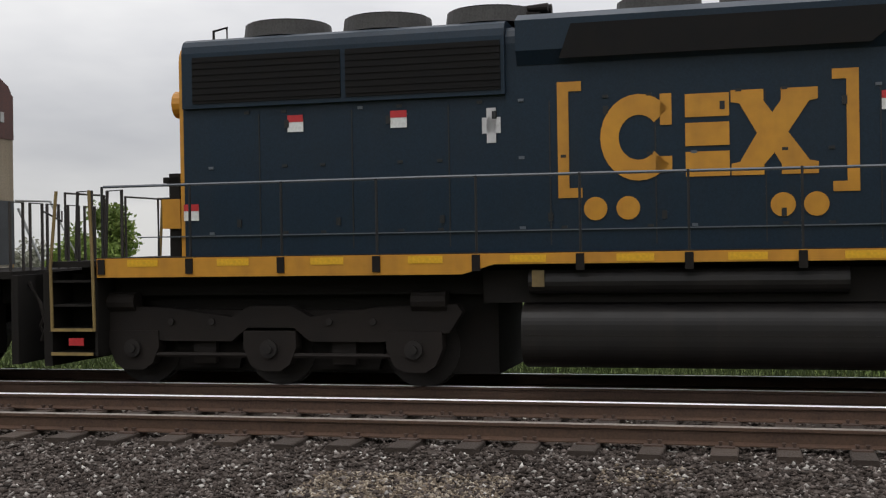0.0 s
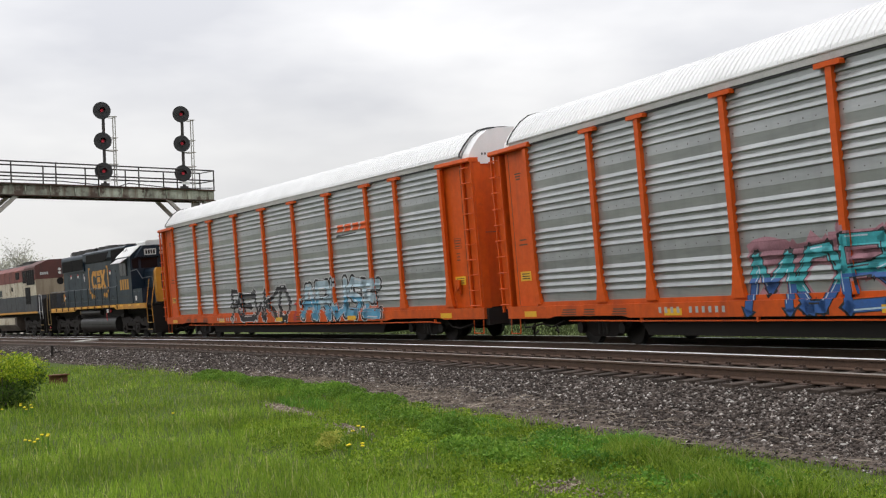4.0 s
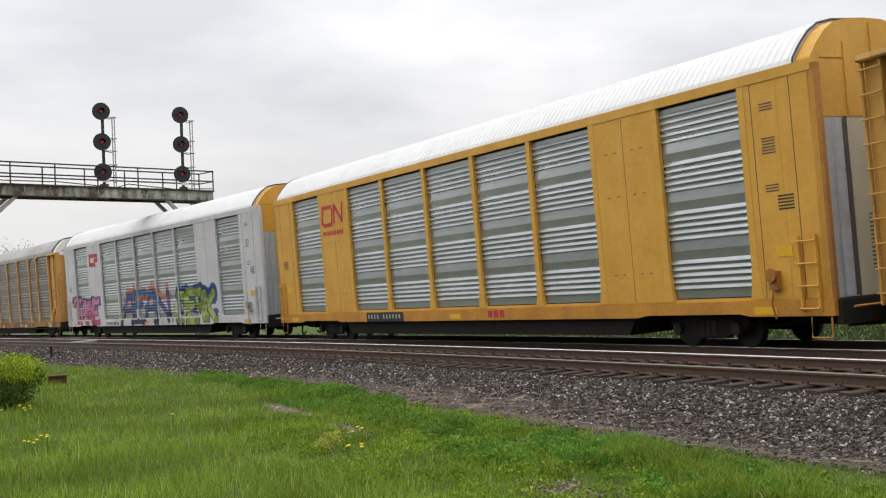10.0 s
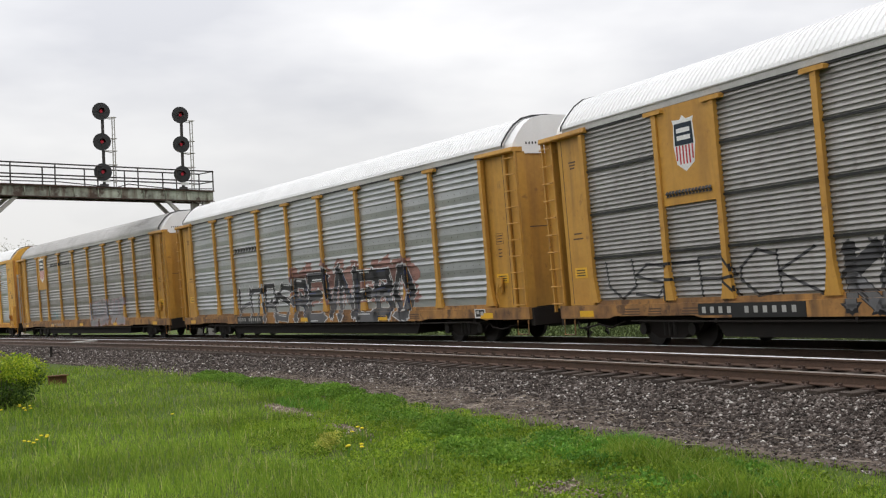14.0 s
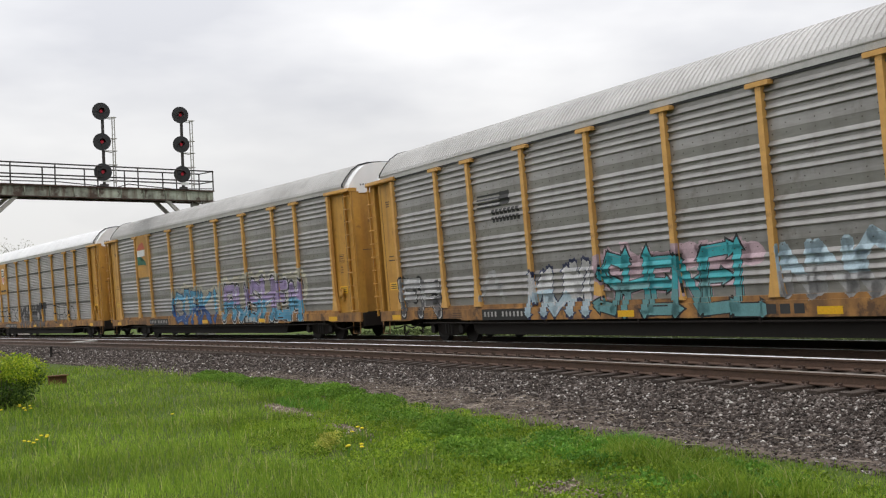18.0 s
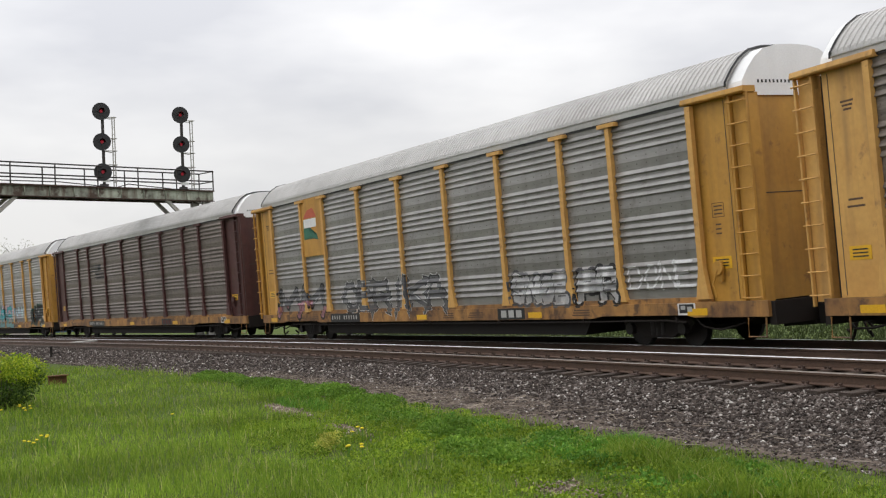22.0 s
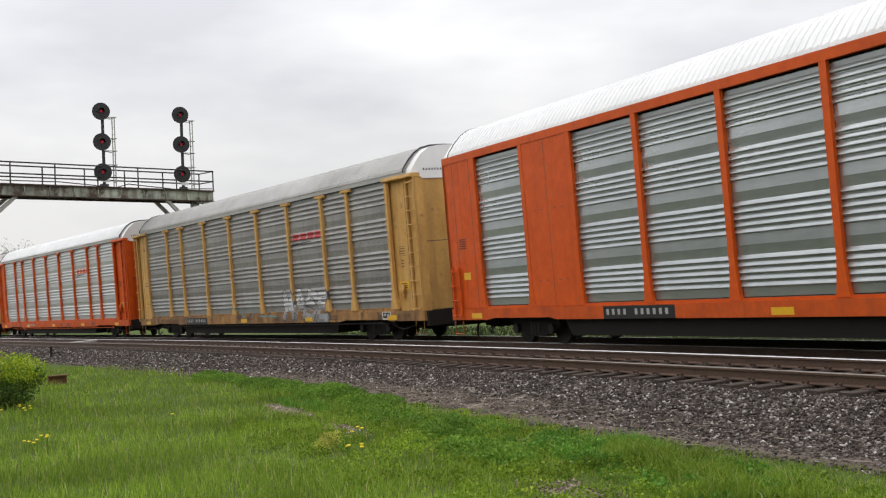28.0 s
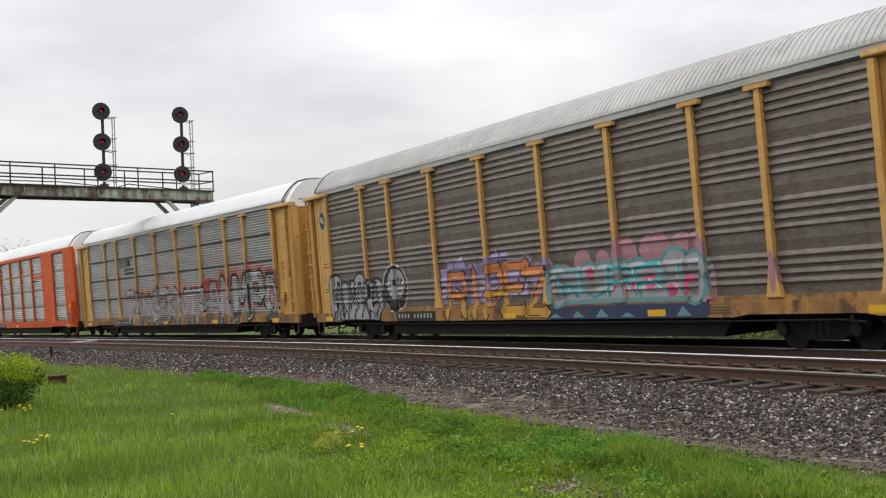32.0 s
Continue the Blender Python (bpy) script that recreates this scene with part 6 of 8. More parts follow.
def blue_locomotive():
    lo = tagged(new("blue_locomotive"), "dark blue road-switcher diesel locomotive with golden yellow trim", "locomotive", "locomotives of the train")
    N, G = M["navy"], M["loco_yellow"]
    k = LOCO
    frame_part = part("frame", Shape().box(-9.2, 9.1, -1.0, 1.0, 1.2, 1.66).box(-8.6, 8.6, -1.46, 1.46, 1.62, 1.72), M["under"], lo)
    part("traction_gear", Shape().box(-8.3, -4.2, -.8, .8, .17, 1.25), M["under"], lo)
    part("traction_gear", Shape().box(3.3, 8.3, -.8, .8, .17, 1.25), M["under"], lo)
    part("frame_skirt", Shape().box(-4.3, 3.4, -1.2, 1.2, 1.1, 1.5), M["under"], lo)
    # long hood
    prof = [(-.86, 1.72), (.86, 1.72), (.86, 4.34), (.845, 4.43), (.80, 4.51), (.72, 4.56), (.60, 4.58), (-.60, 4.58), (-.72, 4.56), (-.80, 4.51), (-.845, 4.43), (-.86, 4.34)]
    hood = part("long_hood", Shape().prism(prof, 0, -4.5, 7.6), N, lo)
    part("hood_end", Shape().prism([(a * .99, b) for a, b in prof], 0, 7.6, 7.66), G, lo)
    wide = [(-.98, 4.60), (-.98, 4.22), (-.87, 4.05), (.87, 4.05), (.98, 4.22), (.98, 4.60), (.78, 4.70), (-.78, 4.70)]
    part("radiator_housing", Shape().prism([(-.93, 4.50), (-.93, 3.70), (.93, 3.70), (.93, 4.44), (.915, 4.53), (.87, 4.60), (.78, 4.64), (-.78, 4.64), (-.88, 4.60)], 0, 3.15, 7.58), N, lo)
    part("dynamic_brake_hatch", Shape().prism(wide, 0, -2.1, 3.0), N, lo)
    part("air_intake_housing", Shape().prism([(-.95, 3.80), (.95, 3.80), (1.0, 4.60), (.9, 4.68), (-.9, 4.68), (-1.0, 4.60)], 0, -4.5, -2.15), N, lo)
    for s in (1, -1):
        turn = Matrix.Identity(4) if s > 0 else Matrix.Scale(-1, 4, (0, 1, 0))
        for a, b in ((3.2, 5.25), (5.32, 7.42)):
            g = part("radiator_grille", lambda a=a, b=b: Shape().box(a, b, .932, .945, 3.76, 4.38), M["mesh_dark"], lo, m=turn, key=("grille", a))
            for q in range(7):
                part("louvre", lambda a=a, b=b: Shape().box(a, b, .945, .955, 0, .016), M["mesh_dark"], g, m=shift(0, 0, 3.80 + q * .085), key=("louvre", a))
        part("brake_grille", Shape().prism([(2.45, 4.10), (-1.2, 4.10), (-1.75, 4.52), (2.3, 4.52)], 1, .985, .995), M["mesh_dark"], lo, m=turn)
        ig = part("intake_grille", Shape().box(-4.35, -2.25, 1.0, 1.012, 3.86, 4.55), M["mesh_dark"], lo, m=turn)
        for q in range(14):
            part("grille_bar", lambda: Shape().box(-.012, .012, 1.012, 1.022, 3.87, 4.54), M["mesh_dark"], ig, m=shift(-4.28 + q * .15), key="grille_bar")
        for q in range(9):
            part("hood_door_seam", lambda: Shape().box(-.008, .008, .86, .868, 1.8, 3.6), M["black"], hood, m=turn @ shift(-3.9 + q * 1.3), key="seam")
        for q in range(16):
            part("latch", lambda: Shape().box(-.03, .03, .86, .88, -.05, .05), M["black"], hood, m=turn @ shift(-3.7 + q * .7, 0, 2.15 if q % 2 else 3.45), key="latch")
    for x, r in ((6.4, .62), (4.95, .62), (3.5, .62), (1.3, .56), (.0, .56)):
        fan = part("roof_fan", lambda r=r: Shape().disc((0, 0, .09), 2, r, .2, 24, r * .96), M["loco_roof"], lo, m=shift(x, 0, 4.70), key=("fan", r))
        part("fan_screen", lambda r=r: Shape().disc((0, 0, .2), 2, r * .9, .02, 20), M["mesh_dark"], fan, key=("screen", r))
    part("exhaust_stack", Shape().box(-1.8, -1.2, -.25, .25, 4.66, 4.84), M["loco_roof"], lo)
    part("roof_hatch", Shape().box(-3.9, -2.3, -.6, .6, 4.66, 4.78), M["loco_roof"], lo)
    part("horn", Shape().disc((0, 0, 0), 0, .07, .45, 10, .03).disc((0, .14, 0), 0, .06, .4, 10, .03).box(-.1, .1, -.1, .2, -.16, -.06), M["iron"], lo, m=shift(2.9, .1, 4.88))
    part("lifting_eye", Shape().tube([(7.35, .4, 4.6), (7.35, .4, 4.82), (7.15, .4, 4.86), (7.15, .4, 4.62)], .02), M["iron"], lo)
    part("bell", Shape().disc((7.82, .3, 3.84), 0, .14, .3, 14, .19), G, lo)
    # cab
    cab_prof = [(-1.49, 1.72), (1.49, 1.72), (1.49, 4.02), (.90, 4.52), (-.90, 4.52), (-1.49, 4.02)]
    cab = part("cab", Shape().prism(cab_prof, 0, -6.72, -4.55), N, lo)
    part("cab_roof", Shape().prism([(1.51, 4.02), (1.52, 4.05), (.92, 4.56), (-.92, 4.56), (-1.52, 4.05), (-1.51, 4.02), (-.9, 4.53), (.9, 4.53)], 0, -6.74, -4.53), M["white"], cab, "white painted cab roof")
    part("roof_unit", Shape().box(-6.2, -5.0, -.5, .5, 4.56, 4.70).prism([(-.55, 4.70), (.55, 4.70), (.42, 4.80), (-.42, 4.80)], 0, -6.3, -4.9), M["white"], cab, "white air-conditioning unit")
    for q in range(3):
        part("antenna", lambda: Shape().tube([(0, 1.2, 4.3), (0, 1.2, 4.5)], .012), M["black"], cab, m=shift(-5.0 - q * .25), key="antenna")
    for s in (1, -1):
        turn = Matrix.Identity(4) if s > 0 else Matrix.Scale(-1, 4, (0, 1, 0))
        w = part("side_window", Shape().box(-6.1, -5.0, 1.488, 1.497, 3.12, 3.74), M["glass"], cab, m=turn)
        part("window_frame", Shape().box(-6.15, -4.95, 1.488, 1.505, 3.08, 3.12).box(-6.15, -4.95, 1.488, 1.505, 3.74, 3.77).box(-5.55, -5.51, 1.488, 1.502, 3.12, 3.74).box(-6.15, -6.08, 1.488, 1.54, 3.08, 3.77), M["black"], w)
        part("sunshade", Shape().prism([(1.49, 3.96), (1.86, 3.74), (1.87, 3.76), (1.50, 3.99)], 0, -6.3, -4.75), M["silver_paint"], cab, m=turn)
        for q, h in enumerate((0, 0, 0, 0)):
            part("number_bar", lambda: Shape().box(-.12, .12, 1.49, 1.496, 2.42, 2.94), G, cab, m=turn @ shift(-5.05 - q * .36), key="number_bar")
        part("cab_skirt_line", Shape().box(-6.7, -4.6, 1.49, 1.50, 2.08, 2.10), M["black"], cab, m=turn)
    # cab front: windows, number boards, headlights
    f = -6.72
    for y0, y1, nm in ((-1.40, -1.08, "door_window"), (-.95, -.12, "front_window"), (.12, .95, "front_window"), (1.08, 1.40, "door_window")):
        part(nm, lambda y0=y0, y1=y1: Shape().box(f - .012, f, y0, y1, 3.42, 3.88), M["glass"], cab)
    part("front_brow", Shape().prism([(-1.3, 3.95), (1.3, 3.95), (.9, 4.5), (-.9, 4.5)], 0, f - .30, f), N, cab)
    for y in (-.85, .25):
        nb = part("number_board", lambda: Shape().box(f - .325, f - .30, 0, .60, 4.04, 4.34), M["white"], cab, m=shift(0, y))
        for q in range(4):
            part("digit_bar", lambda: Shape().box(f - .332, f - .325, 0, .09, 4.09, 4.29), M["black"], nb, m=shift(0, .06 + q * .13), key="digit_bar")
    for z in (4.12, 4.32):
        part("headlight", lambda: Shape().disc((0, 0, 0), 0, .085, .06, 16), DULL, cab, m=shift(f - .33, 0, z), key="headlight")
    # nose
    nose = part("short_hood", Shape().prism([(-.82, 1.72), (.82, 1.72), (.82, 3.22), (.74, 3.36), (-.74, 3.36), (-.82, 3.22)], 0, -8.2, f), N, lo)
    part("nose_face", Shape().prism([(-.83, 1.72), (.83, 1.72), (.83, 3.22), (.74, 3.37), (-.74, 3.37), (-.83, 3.22)], 0, -8.42, -8.12), G, nose, "golden yellow nose")
    for y0, y1, z0, z1 in ((.52, .58, 2.35, 3.05), (.40, .58, 2.99, 3.05), (.40, .58, 2.35, 2.41), (-.58, -.52, 2.35, 3.05), (-.58, -.40, 2.99, 3.05), (-.58, -.40, 2.35, 2.41), (.08, .34, 2.5, 2.92), (-.12, .02, 2.5, 2.92), (-.36, -.16, 2.5, 2.92)):
        part("emblem_block", Shape().box(-8.428, -8.42, y0, y1, z0, z1), N, nose)
    # walkway sill with steps in it
    for s in (1, -1):
        turn = Matrix.Identity(4) if s > 0 else Matrix.Scale(-1, 4, (0, 1, 0))
        part("walkway_sill", Shape().prism([(8.57, 1.46), (3.6, 1.46), (3.2, 1.58), (-3.7, 1.58), (-4.0, 1.46), (-8.55, 1.46), (-8.55, 1.71), (8.57, 1.71)], 1, 1.46, 1.5), G, lo, m=turn)
        for q in range(13):
            part("reflector", lambda: Shape().box(-.22, .22, 1.5, 1.506, 1.60, 1.69), M["reflector"], lo, m=turn @ shift(7.9 - q * 1.28), key="loco_reflector")
        part("handrail", Shape().tube([(8.5, 1.42, 2.66), (4, 1.42, 2.66), (-3.9, 1.42, 2.62), (-4.35, 1.46, 2.7), (-4.42, 1.5, 3.1), (-4.5, 1.5, 3.2)], .02), M["handrail_blue"], lo, m=turn)
        stanchions(lo, [8.5 - q * 1.27 for q in range(11)], s * 1.46, 1.7, 2.66, M["black"], .018)
        part("nose_handrail", Shape().tube([(-6.75, 1.5, 3.30), (-7.5, 1.44, 3.36), (-7.8, 1.3, 2.9), (-8.9, 1.2, 2.95), (-9.1, 1.15, 1.7)], .02), M["handrail_blue"], lo, m=turn)
        for x in (8.62, 9.25):
            part("step_rail", lambda: Shape().tube([(0, 1.5, .75), (0, 1.52, 1.6), (.06 if x < 9 else -.08, 1.48, 2.62)], .022), M["step_edge"], lo, m=turn @ shift(x), key=("step_rail", x))
        for x in (-8.75, -9.5):
            part("step_rail", lambda: Shape().tube([(0, 1.5, .75), (0, 1.52, 1.6), (0, 1.3, 2.85)], .017), M["loco_yellow"], lo, m=turn @ shift(x), key=("step_rail", x))
    part("end_platform", Shape().box(8.3, 9.3, -1.46, 1.46, 1.6, 1.68), M["under"], lo)
    part("front_platform", Shape().box(-9.4, -8.0, -1.46, 1.46, 1.6, 1.68), M["under"], lo)
    part("end_railing", Shape().tube([(9.15, -1.3, 1.7), (9.15, -1.3, 2.6), (9.15, -.3, 2.6), (9.15, -.3, 1.7)], .02).tube([(9.15, 1.3, 1.7), (9.15, 1.3, 2.6), (9.15, .3, 2.6), (9.15, .3, 1.7)], .02).tube([(7.9, -1.4, 2.62), (9.15, -1.3, 2.6)], .02), M["pipe_dark"], lo)
    part("electrical_cabinet", Shape().box(7.7, 8.0, -.5, .5, 1.72, 2.75), M["black"], lo)
    part("sand_box_edge", Shape().box(7.68, 7.95, .72, .84, 2.1, 2.5), G, lo)
    part("pilot_plate", Shape().box(-.06, .06, -1.45, 1.45, .28, 1.55), M["under"], lo, m=shift(-9.45))
    part("pilot_plate", Shape().box(-.06, .06, -1.45, 1.45, .28, 1.55), M["under"], lo, m=shift(9.35))
    corner_steps(lo, 8.95, 1)
    corner_steps(lo, -9.05, -1)
    # under the frame
    tank = [(1.39 * math.copysign(abs(math.cos(a)) ** .42, math.cos(a)), .71 + .45 * math.copysign(abs(math.sin(a)) ** .62, math.sin(a))) for a in [math.pi * (2 * q + 1) / 72 for q in range(72)]]
    part("fuel_tank", Shape().prism(tank, 0, -3.35, 2.9), M["tank"], lo)
    part("tank_weld", Shape().box(-3.3, 2.85, 1.386, 1.392, .70, .715), M["iron"], lo)
    for s in (1, -1):
        part("air_reservoir", lambda: Shape().disc((0, 0, 0), 0, .155, 3.7, 18), M["tank"], lo, m=shift(.95, s * 1.25, 1.36), key="reservoir")
    part("tank_band", Shape().box(-2.06, -1.98, 1.385, 1.40, .9, 1.3), M["red"], lo)
    part("gauge_box", Shape().box(-2.46, -2.2, 1.40, 1.44, 1.32, 1.50), M["white"], lo)
    part("fuel_cap", Shape().disc((-2.83, 1.42, 1.40), 1, .07, .06, 12), M["red"], lo)
    part("end_label", Shape().box(2.6, 2.75, 1.41, 1.42, 1.30, 1.50), M["step_edge"], lo)
    for x in (6.63 * k, -6.63 * k):
        six_wheel_truck(lo, x, 2.07 * k)
    for s in (1, -1):
        part("coupler", lambda: Shape().box(-.45, .22, -.1, .1, -.12, .12).box(.1, .38, -.17, .17, -.16, .16).tube([(-.1, .55, -.1), (.1, .5, -.42), (.3, .38, -.5), (.42, .2, -.4)], .03), M["iron"], lo, m=shift(s * 9.6, 0, .80) @ Matrix.Rotation(0 if s > 0 else math.pi, 4, "Z"), key="coupler")
    # emblem: brackets and plain blocks, dots, warning plates
    y = .868
    for x0, x1, z0, z1 in ((2.36, 2.5, 2.38, 3.82), (2.2, 2.36, 3.70, 3.82), (2.2, 2.36, 2.38, 2.50), (-1.06, -.92, 2.38, 3.82), (-.92, -.76, 3.70, 3.82), (-.92, -.76, 2.38, 2.50)):
        part("emblem_bracket", plate(x0, x1, z0, z1, y), G, hood)
    ring = Shape()
    arc = [radians(40 + q * 280 / 22) for q in range(23)]
    ring.sheet([[(1.50 - f * .47 * math.cos(a), y + .006, 3.10 + f * .53 * math.sin(a)) for a in arc] for f in (.52, 1.0)])
    ring.box(1.10, 1.24, y, y + .006, 3.24, 3.62).box(1.10, 1.30, y, y + .006, 2.66, 2.86)
    part("emblem_ring", ring, G, hood)
    for z0, z1 in ((2.6, 2.9), (2.97, 3.25), (3.32, 3.6)):
        part("emblem_block", plate(.94, .42, z0, z1, y), G, hood)
    part("emblem_bow", Shape().prism([(.40, 2.6), (.02, 2.6), (.02, 2.72), (-.10, 2.86), (-.18, 2.72), (-.18, 2.6), (-.60, 2.6), (-.60, 2.74), (-.50, 2.76), (-.26, 3.1), (-.50, 3.46), (-.60, 3.48), (-.60, 3.62), (-.18, 3.62), (-.18, 3.48), (-.08, 3.34), (.02, 3.48), (.02, 3.62), (.40, 3.62), (.40, 3.48), (.30, 3.46), (.10, 3.1), (.30, 2.76), (.40, 2.74)], 1, y, y + .006), G, hood)
    for x in (2.04, 1.64, -.19, -.57):
        part("emblem_dot", lambda: Shape().disc((0, y, 0), 1, .145, .012, 18), G, hood, m=shift(x, 0, 2.24), key="emblem_dot")
    for x, z in ((5.98, 3.44), (4.56, 3.44), (-1.42, 3.42), (-3.65, 3.25), (7.5, 2.3), (-2.85, 2.72)):
        lab = part("warning_label", lambda: Shape().box(-.11, .11, y, y + .005, -.10, .08), M["white"], hood, m=shift(x, 0, z), key="warn")
        part("label_head", lambda: Shape().box(-.11, .11, y + .005, y + .009, .03, .12), M["red"], lab, key="warn_head")
    part("builder_plate", plate(3.28, 3.40, 3.10, 3.54, y).box(3.22, 3.46, y, y + .006, 3.22, 3.42), M["silver_paint"], hood)
    part("data_label", Shape().box(-7.35, -7.15, 1.49, 1.50, 1.85, 2.08), M["white"], lo)
    for s in (1, -1):
        bat = part("battery_box", lambda: Shape().box(-8.1, -6.74, .84, 1.47, 1.72, 2.42), N, lo, m=Matrix.Identity(4) if s > 0 else Matrix.Scale(-1, 4, (0, 1, 0)), key=("battery_box", s))
        for q in range(2):
            part("grab_handle", lambda: Shape().box(-.12, .12, 1.47, 1.49, 2.28, 2.31), M["handrail_blue"], bat, m=shift(-7.05 - q * .65), key="battery_grab")
            part("box_seam", lambda: Shape().box(-.008, .008, 1.47, 1.476, 1.74, 2.40), M["black"], bat, m=shift(-7.4 + q * .5), key="battery_seam")
    # door hinges in rows along the hood, stanchion feet on the sill and hoses at the trailing platform
    for q in range(22):
        for z in (3.62, 2.9, 2.02):
            if (q * 7 + int(z * 10)) % 3:
                part("hinge", lambda: Shape().box(-.035, .035, .86, .875, -.018, .018), M["handrail_blue"] if q % 4 == 0 else M["black"], hood, m=shift(7.2 - q * .53, 0, z), key=("hinge", q % 4 == 0))
    part("walkway_lip", Shape().box(-4.4, 8.3, .86, .885, 1.98, 1.995), M["handrail_blue"], hood)
    for q in range(11):
        part("post_foot", lambda: Shape().box(-.05, .05, 1.5, 1.52, 1.50, 1.70), M["under"], lo, m=shift(8.5 - q * 1.27), key="post_foot")
    for q in range(5):
        part("jumper_hose", lambda: Shape().tube([(9.3, 0, 1.45), (9.5, .02, 1.1), (9.62, .05, .8), (9.55, .04, .62)], .028, 6), M["iron"], lo, m=shift(0, 1.15 - q * .2), key="jumper_hose")
    part("brake_stand", Shape().box(7.7, 7.86, .55, .8, 1.72, 2.85).box(7.72, 7.95, .60, .80, 2.72, 2.8), M["under"], lo)
    part("step_sign", Shape().box(8.78, 9.0, 1.50, 1.51, .56, .66), M["red"], lo, "small red sign on the step")
    for x in (8.3, 8.75):
        part("end_stanchion", lambda: Shape().tube([(0, 1.3, 1.7), (0, 1.3, 2.62), (.3, 1.15, 2.62), (.34, 1.15, 1.7)], .022), M["pipe_dark"], lo, m=shift(x), key="end_stanchion")
    MOVERS.append((lo, 0, 6.63 * k))
    return lo


def cowl_locomotive():
    lo = tagged(new("cowl_locomotive"), "weathered red, cream and slate full-width diesel locomotive", "locomotive", "locomotives of the train")
    part("frame", Shape().box(-10.3, 9.9, -1.0, 1.0, 1.1, 1.5), M["under"], lo)
    part("traction_gear", Shape().box(-8.6, -3.0, -.8, .8, .17, 1.2), M["under"], lo)
    part("traction_gear", Shape().box(3.0, 8.6, -.8, .8, .17, 1.2), M["under"], lo)
    y0 = 1.49
    core = part("carbody", Shape().box(-8.6, 6.6, -y0 + .01, y0 - .01, 1.5, 3.9), M["cream"], lo)
    part("upper_body", Shape().prism([(-y0 + .01, 3.9), (y0 - .01, 3.9), (y0 - .01, 4.3), (1.0, 4.60), (-1.0, 4.60), (-y0 + .01, 4.3)], 0, -8.6, 6.6), M["brick_red"], lo)
    for s in (1, -1):
        turn = Matrix.Identity(4) if s > 0 else Matrix.Scale(-1, 4, (0, 1, 0))
        part("slate_band", Shape().box(-8.6, 6.6, y0 - .012, y0 + .004, 1.62, 2.62), M["slate"], core, m=turn)
        part("red_band", Shape().box(-8.6, 6.6, y0 - .012, y0 + .004, 3.55, 4.3), M["brick_red"], core, m=turn)
        part("yellow_line", Shape().box(-8.6, 9.3, y0 - .012, y0 + .012, 1.50, 1.62), M["loco_yellow"], core, m=turn)
        for x0, x1, z0, z1 in ((-8.35, -6.35, 3.30, 4.22), (-6.25, -5.45, 3.45, 4.22), (-4.6, -3.6, 3.75, 4.2), (2.6, 3.8, 4.0, 4.24), (4.2, 5.4, 4.0, 4.24), (-7.1, -5.9, 2.1, 3.15)):
            g = part("side_grille", plate(x0, x1, z0, z1, y0 + .004, .012), M["mesh_dark"], core, m=turn)
            for q in range(3):
                part("grille_bar", plate(x0 + (q + 1) * (x1 - x0) / 4 - .015, x0 + (q + 1) * (x1 - x0) / 4 + .015, z0, z1, y0 + .016, .01), M["black"], g)
        for x in (-5.3, -3.2, -1.9, -.6, 1.2, 3.0, 4.6, 5.9):
            part("panel_seam", plate(x - .012, x + .012, 1.66, 4.28, y0 + .004, .008), M["loco_roof"], core, m=turn)
        part("porthole", lambda: Shape().disc((-2.4, y0, 3.15), 1, .17, .03, 16), M["mesh_dark"], core, m=turn)
        for q, (x0, x1, mt) in enumerate(((2.9, 2.45, "brick_red"), (2.38, 1.95, "brick_red"), (1.88, 1.5, "slate"), (1.43, 1.1, "slate"), (1.03, .9, "slate"), (.83, .5, "slate"))):
            part("lettering_bar", plate(x0, x1, 2.74, 3.18, y0 + .004), M[mt], core, m=turn)
        part("lettering_underline", plate(2.9, .5, 2.64, 2.68, y0 + .004), M["slate"], core, m=turn)
        part("cab_door", plate(5.55, 6.35, 1.8, 4.2, y0 + .004, .02), M["slate"], core, m=turn)
        part("grab_iron", lambda: Shape().tube([(6.5, 1.55, 1.2), (6.5, 1.56, 3.4)], .02), M["handrail_white"], core, m=turn)
        part("rear_handrail", lambda: Shape().tube([(-9.75, 1.48, 1.15), (-9.75, 1.5, 1.6), (-9.3, 1.4, 2.6), (-8.7, 1.4, 2.62)], .022), M["handrail_white"], lo, m=turn)
        part("rear_handrail", lambda: Shape().tube([(-9.1, 1.48, 1.15), (-9.1, 1.5, 1.6), (-8.75, 1.4, 2.5)], .022), M["handrail_white"], lo, m=turn)
    part("roof", Shape().prism([(-1.05, 4.58), (1.05, 4.58), (.8, 4.68), (-.8, 4.68)], 0, -8.5, 5.8), M["loco_roof"], lo)
    part("radiator_wing", Shape().prism([(-1.5, 3.9), (1.5, 3.9), (1.5, 4.36), (1.42, 4.46), (.62, 4.78), (-.62, 4.78), (-1.42, 4.46), (-1.5, 4.36)], 0, -8.60, -5.9), M["brick_dark"], lo)
    part("roof_box", Shape().box(-4.6, -2.8, -.8, .8, 4.66, 4.86), M["loco_roof"], lo)
    part("roof_box", Shape().box(-1.2, .2, -.5, .5, 4.66, 4.80), M["loco_roof"], lo)
    # rear end
    part("rear_slate", Shape().box(-8.63, -8.6, -y0, y0, 1.6, 2.62), M["slate"], core)
    part("rear_red", Shape().prism([(-y0, 3.6), (y0, 3.6), (y0, 4.3), (1.0, 4.6), (-1.0, 4.6), (-y0, 4.3)], 0, -8.64, -8.6), M["brick_dark"], core)
    part("rear_cream", Shape().box(-8.625, -8.6, -y0, y0, 2.62, 3.6), M["cream_dirty"], core)
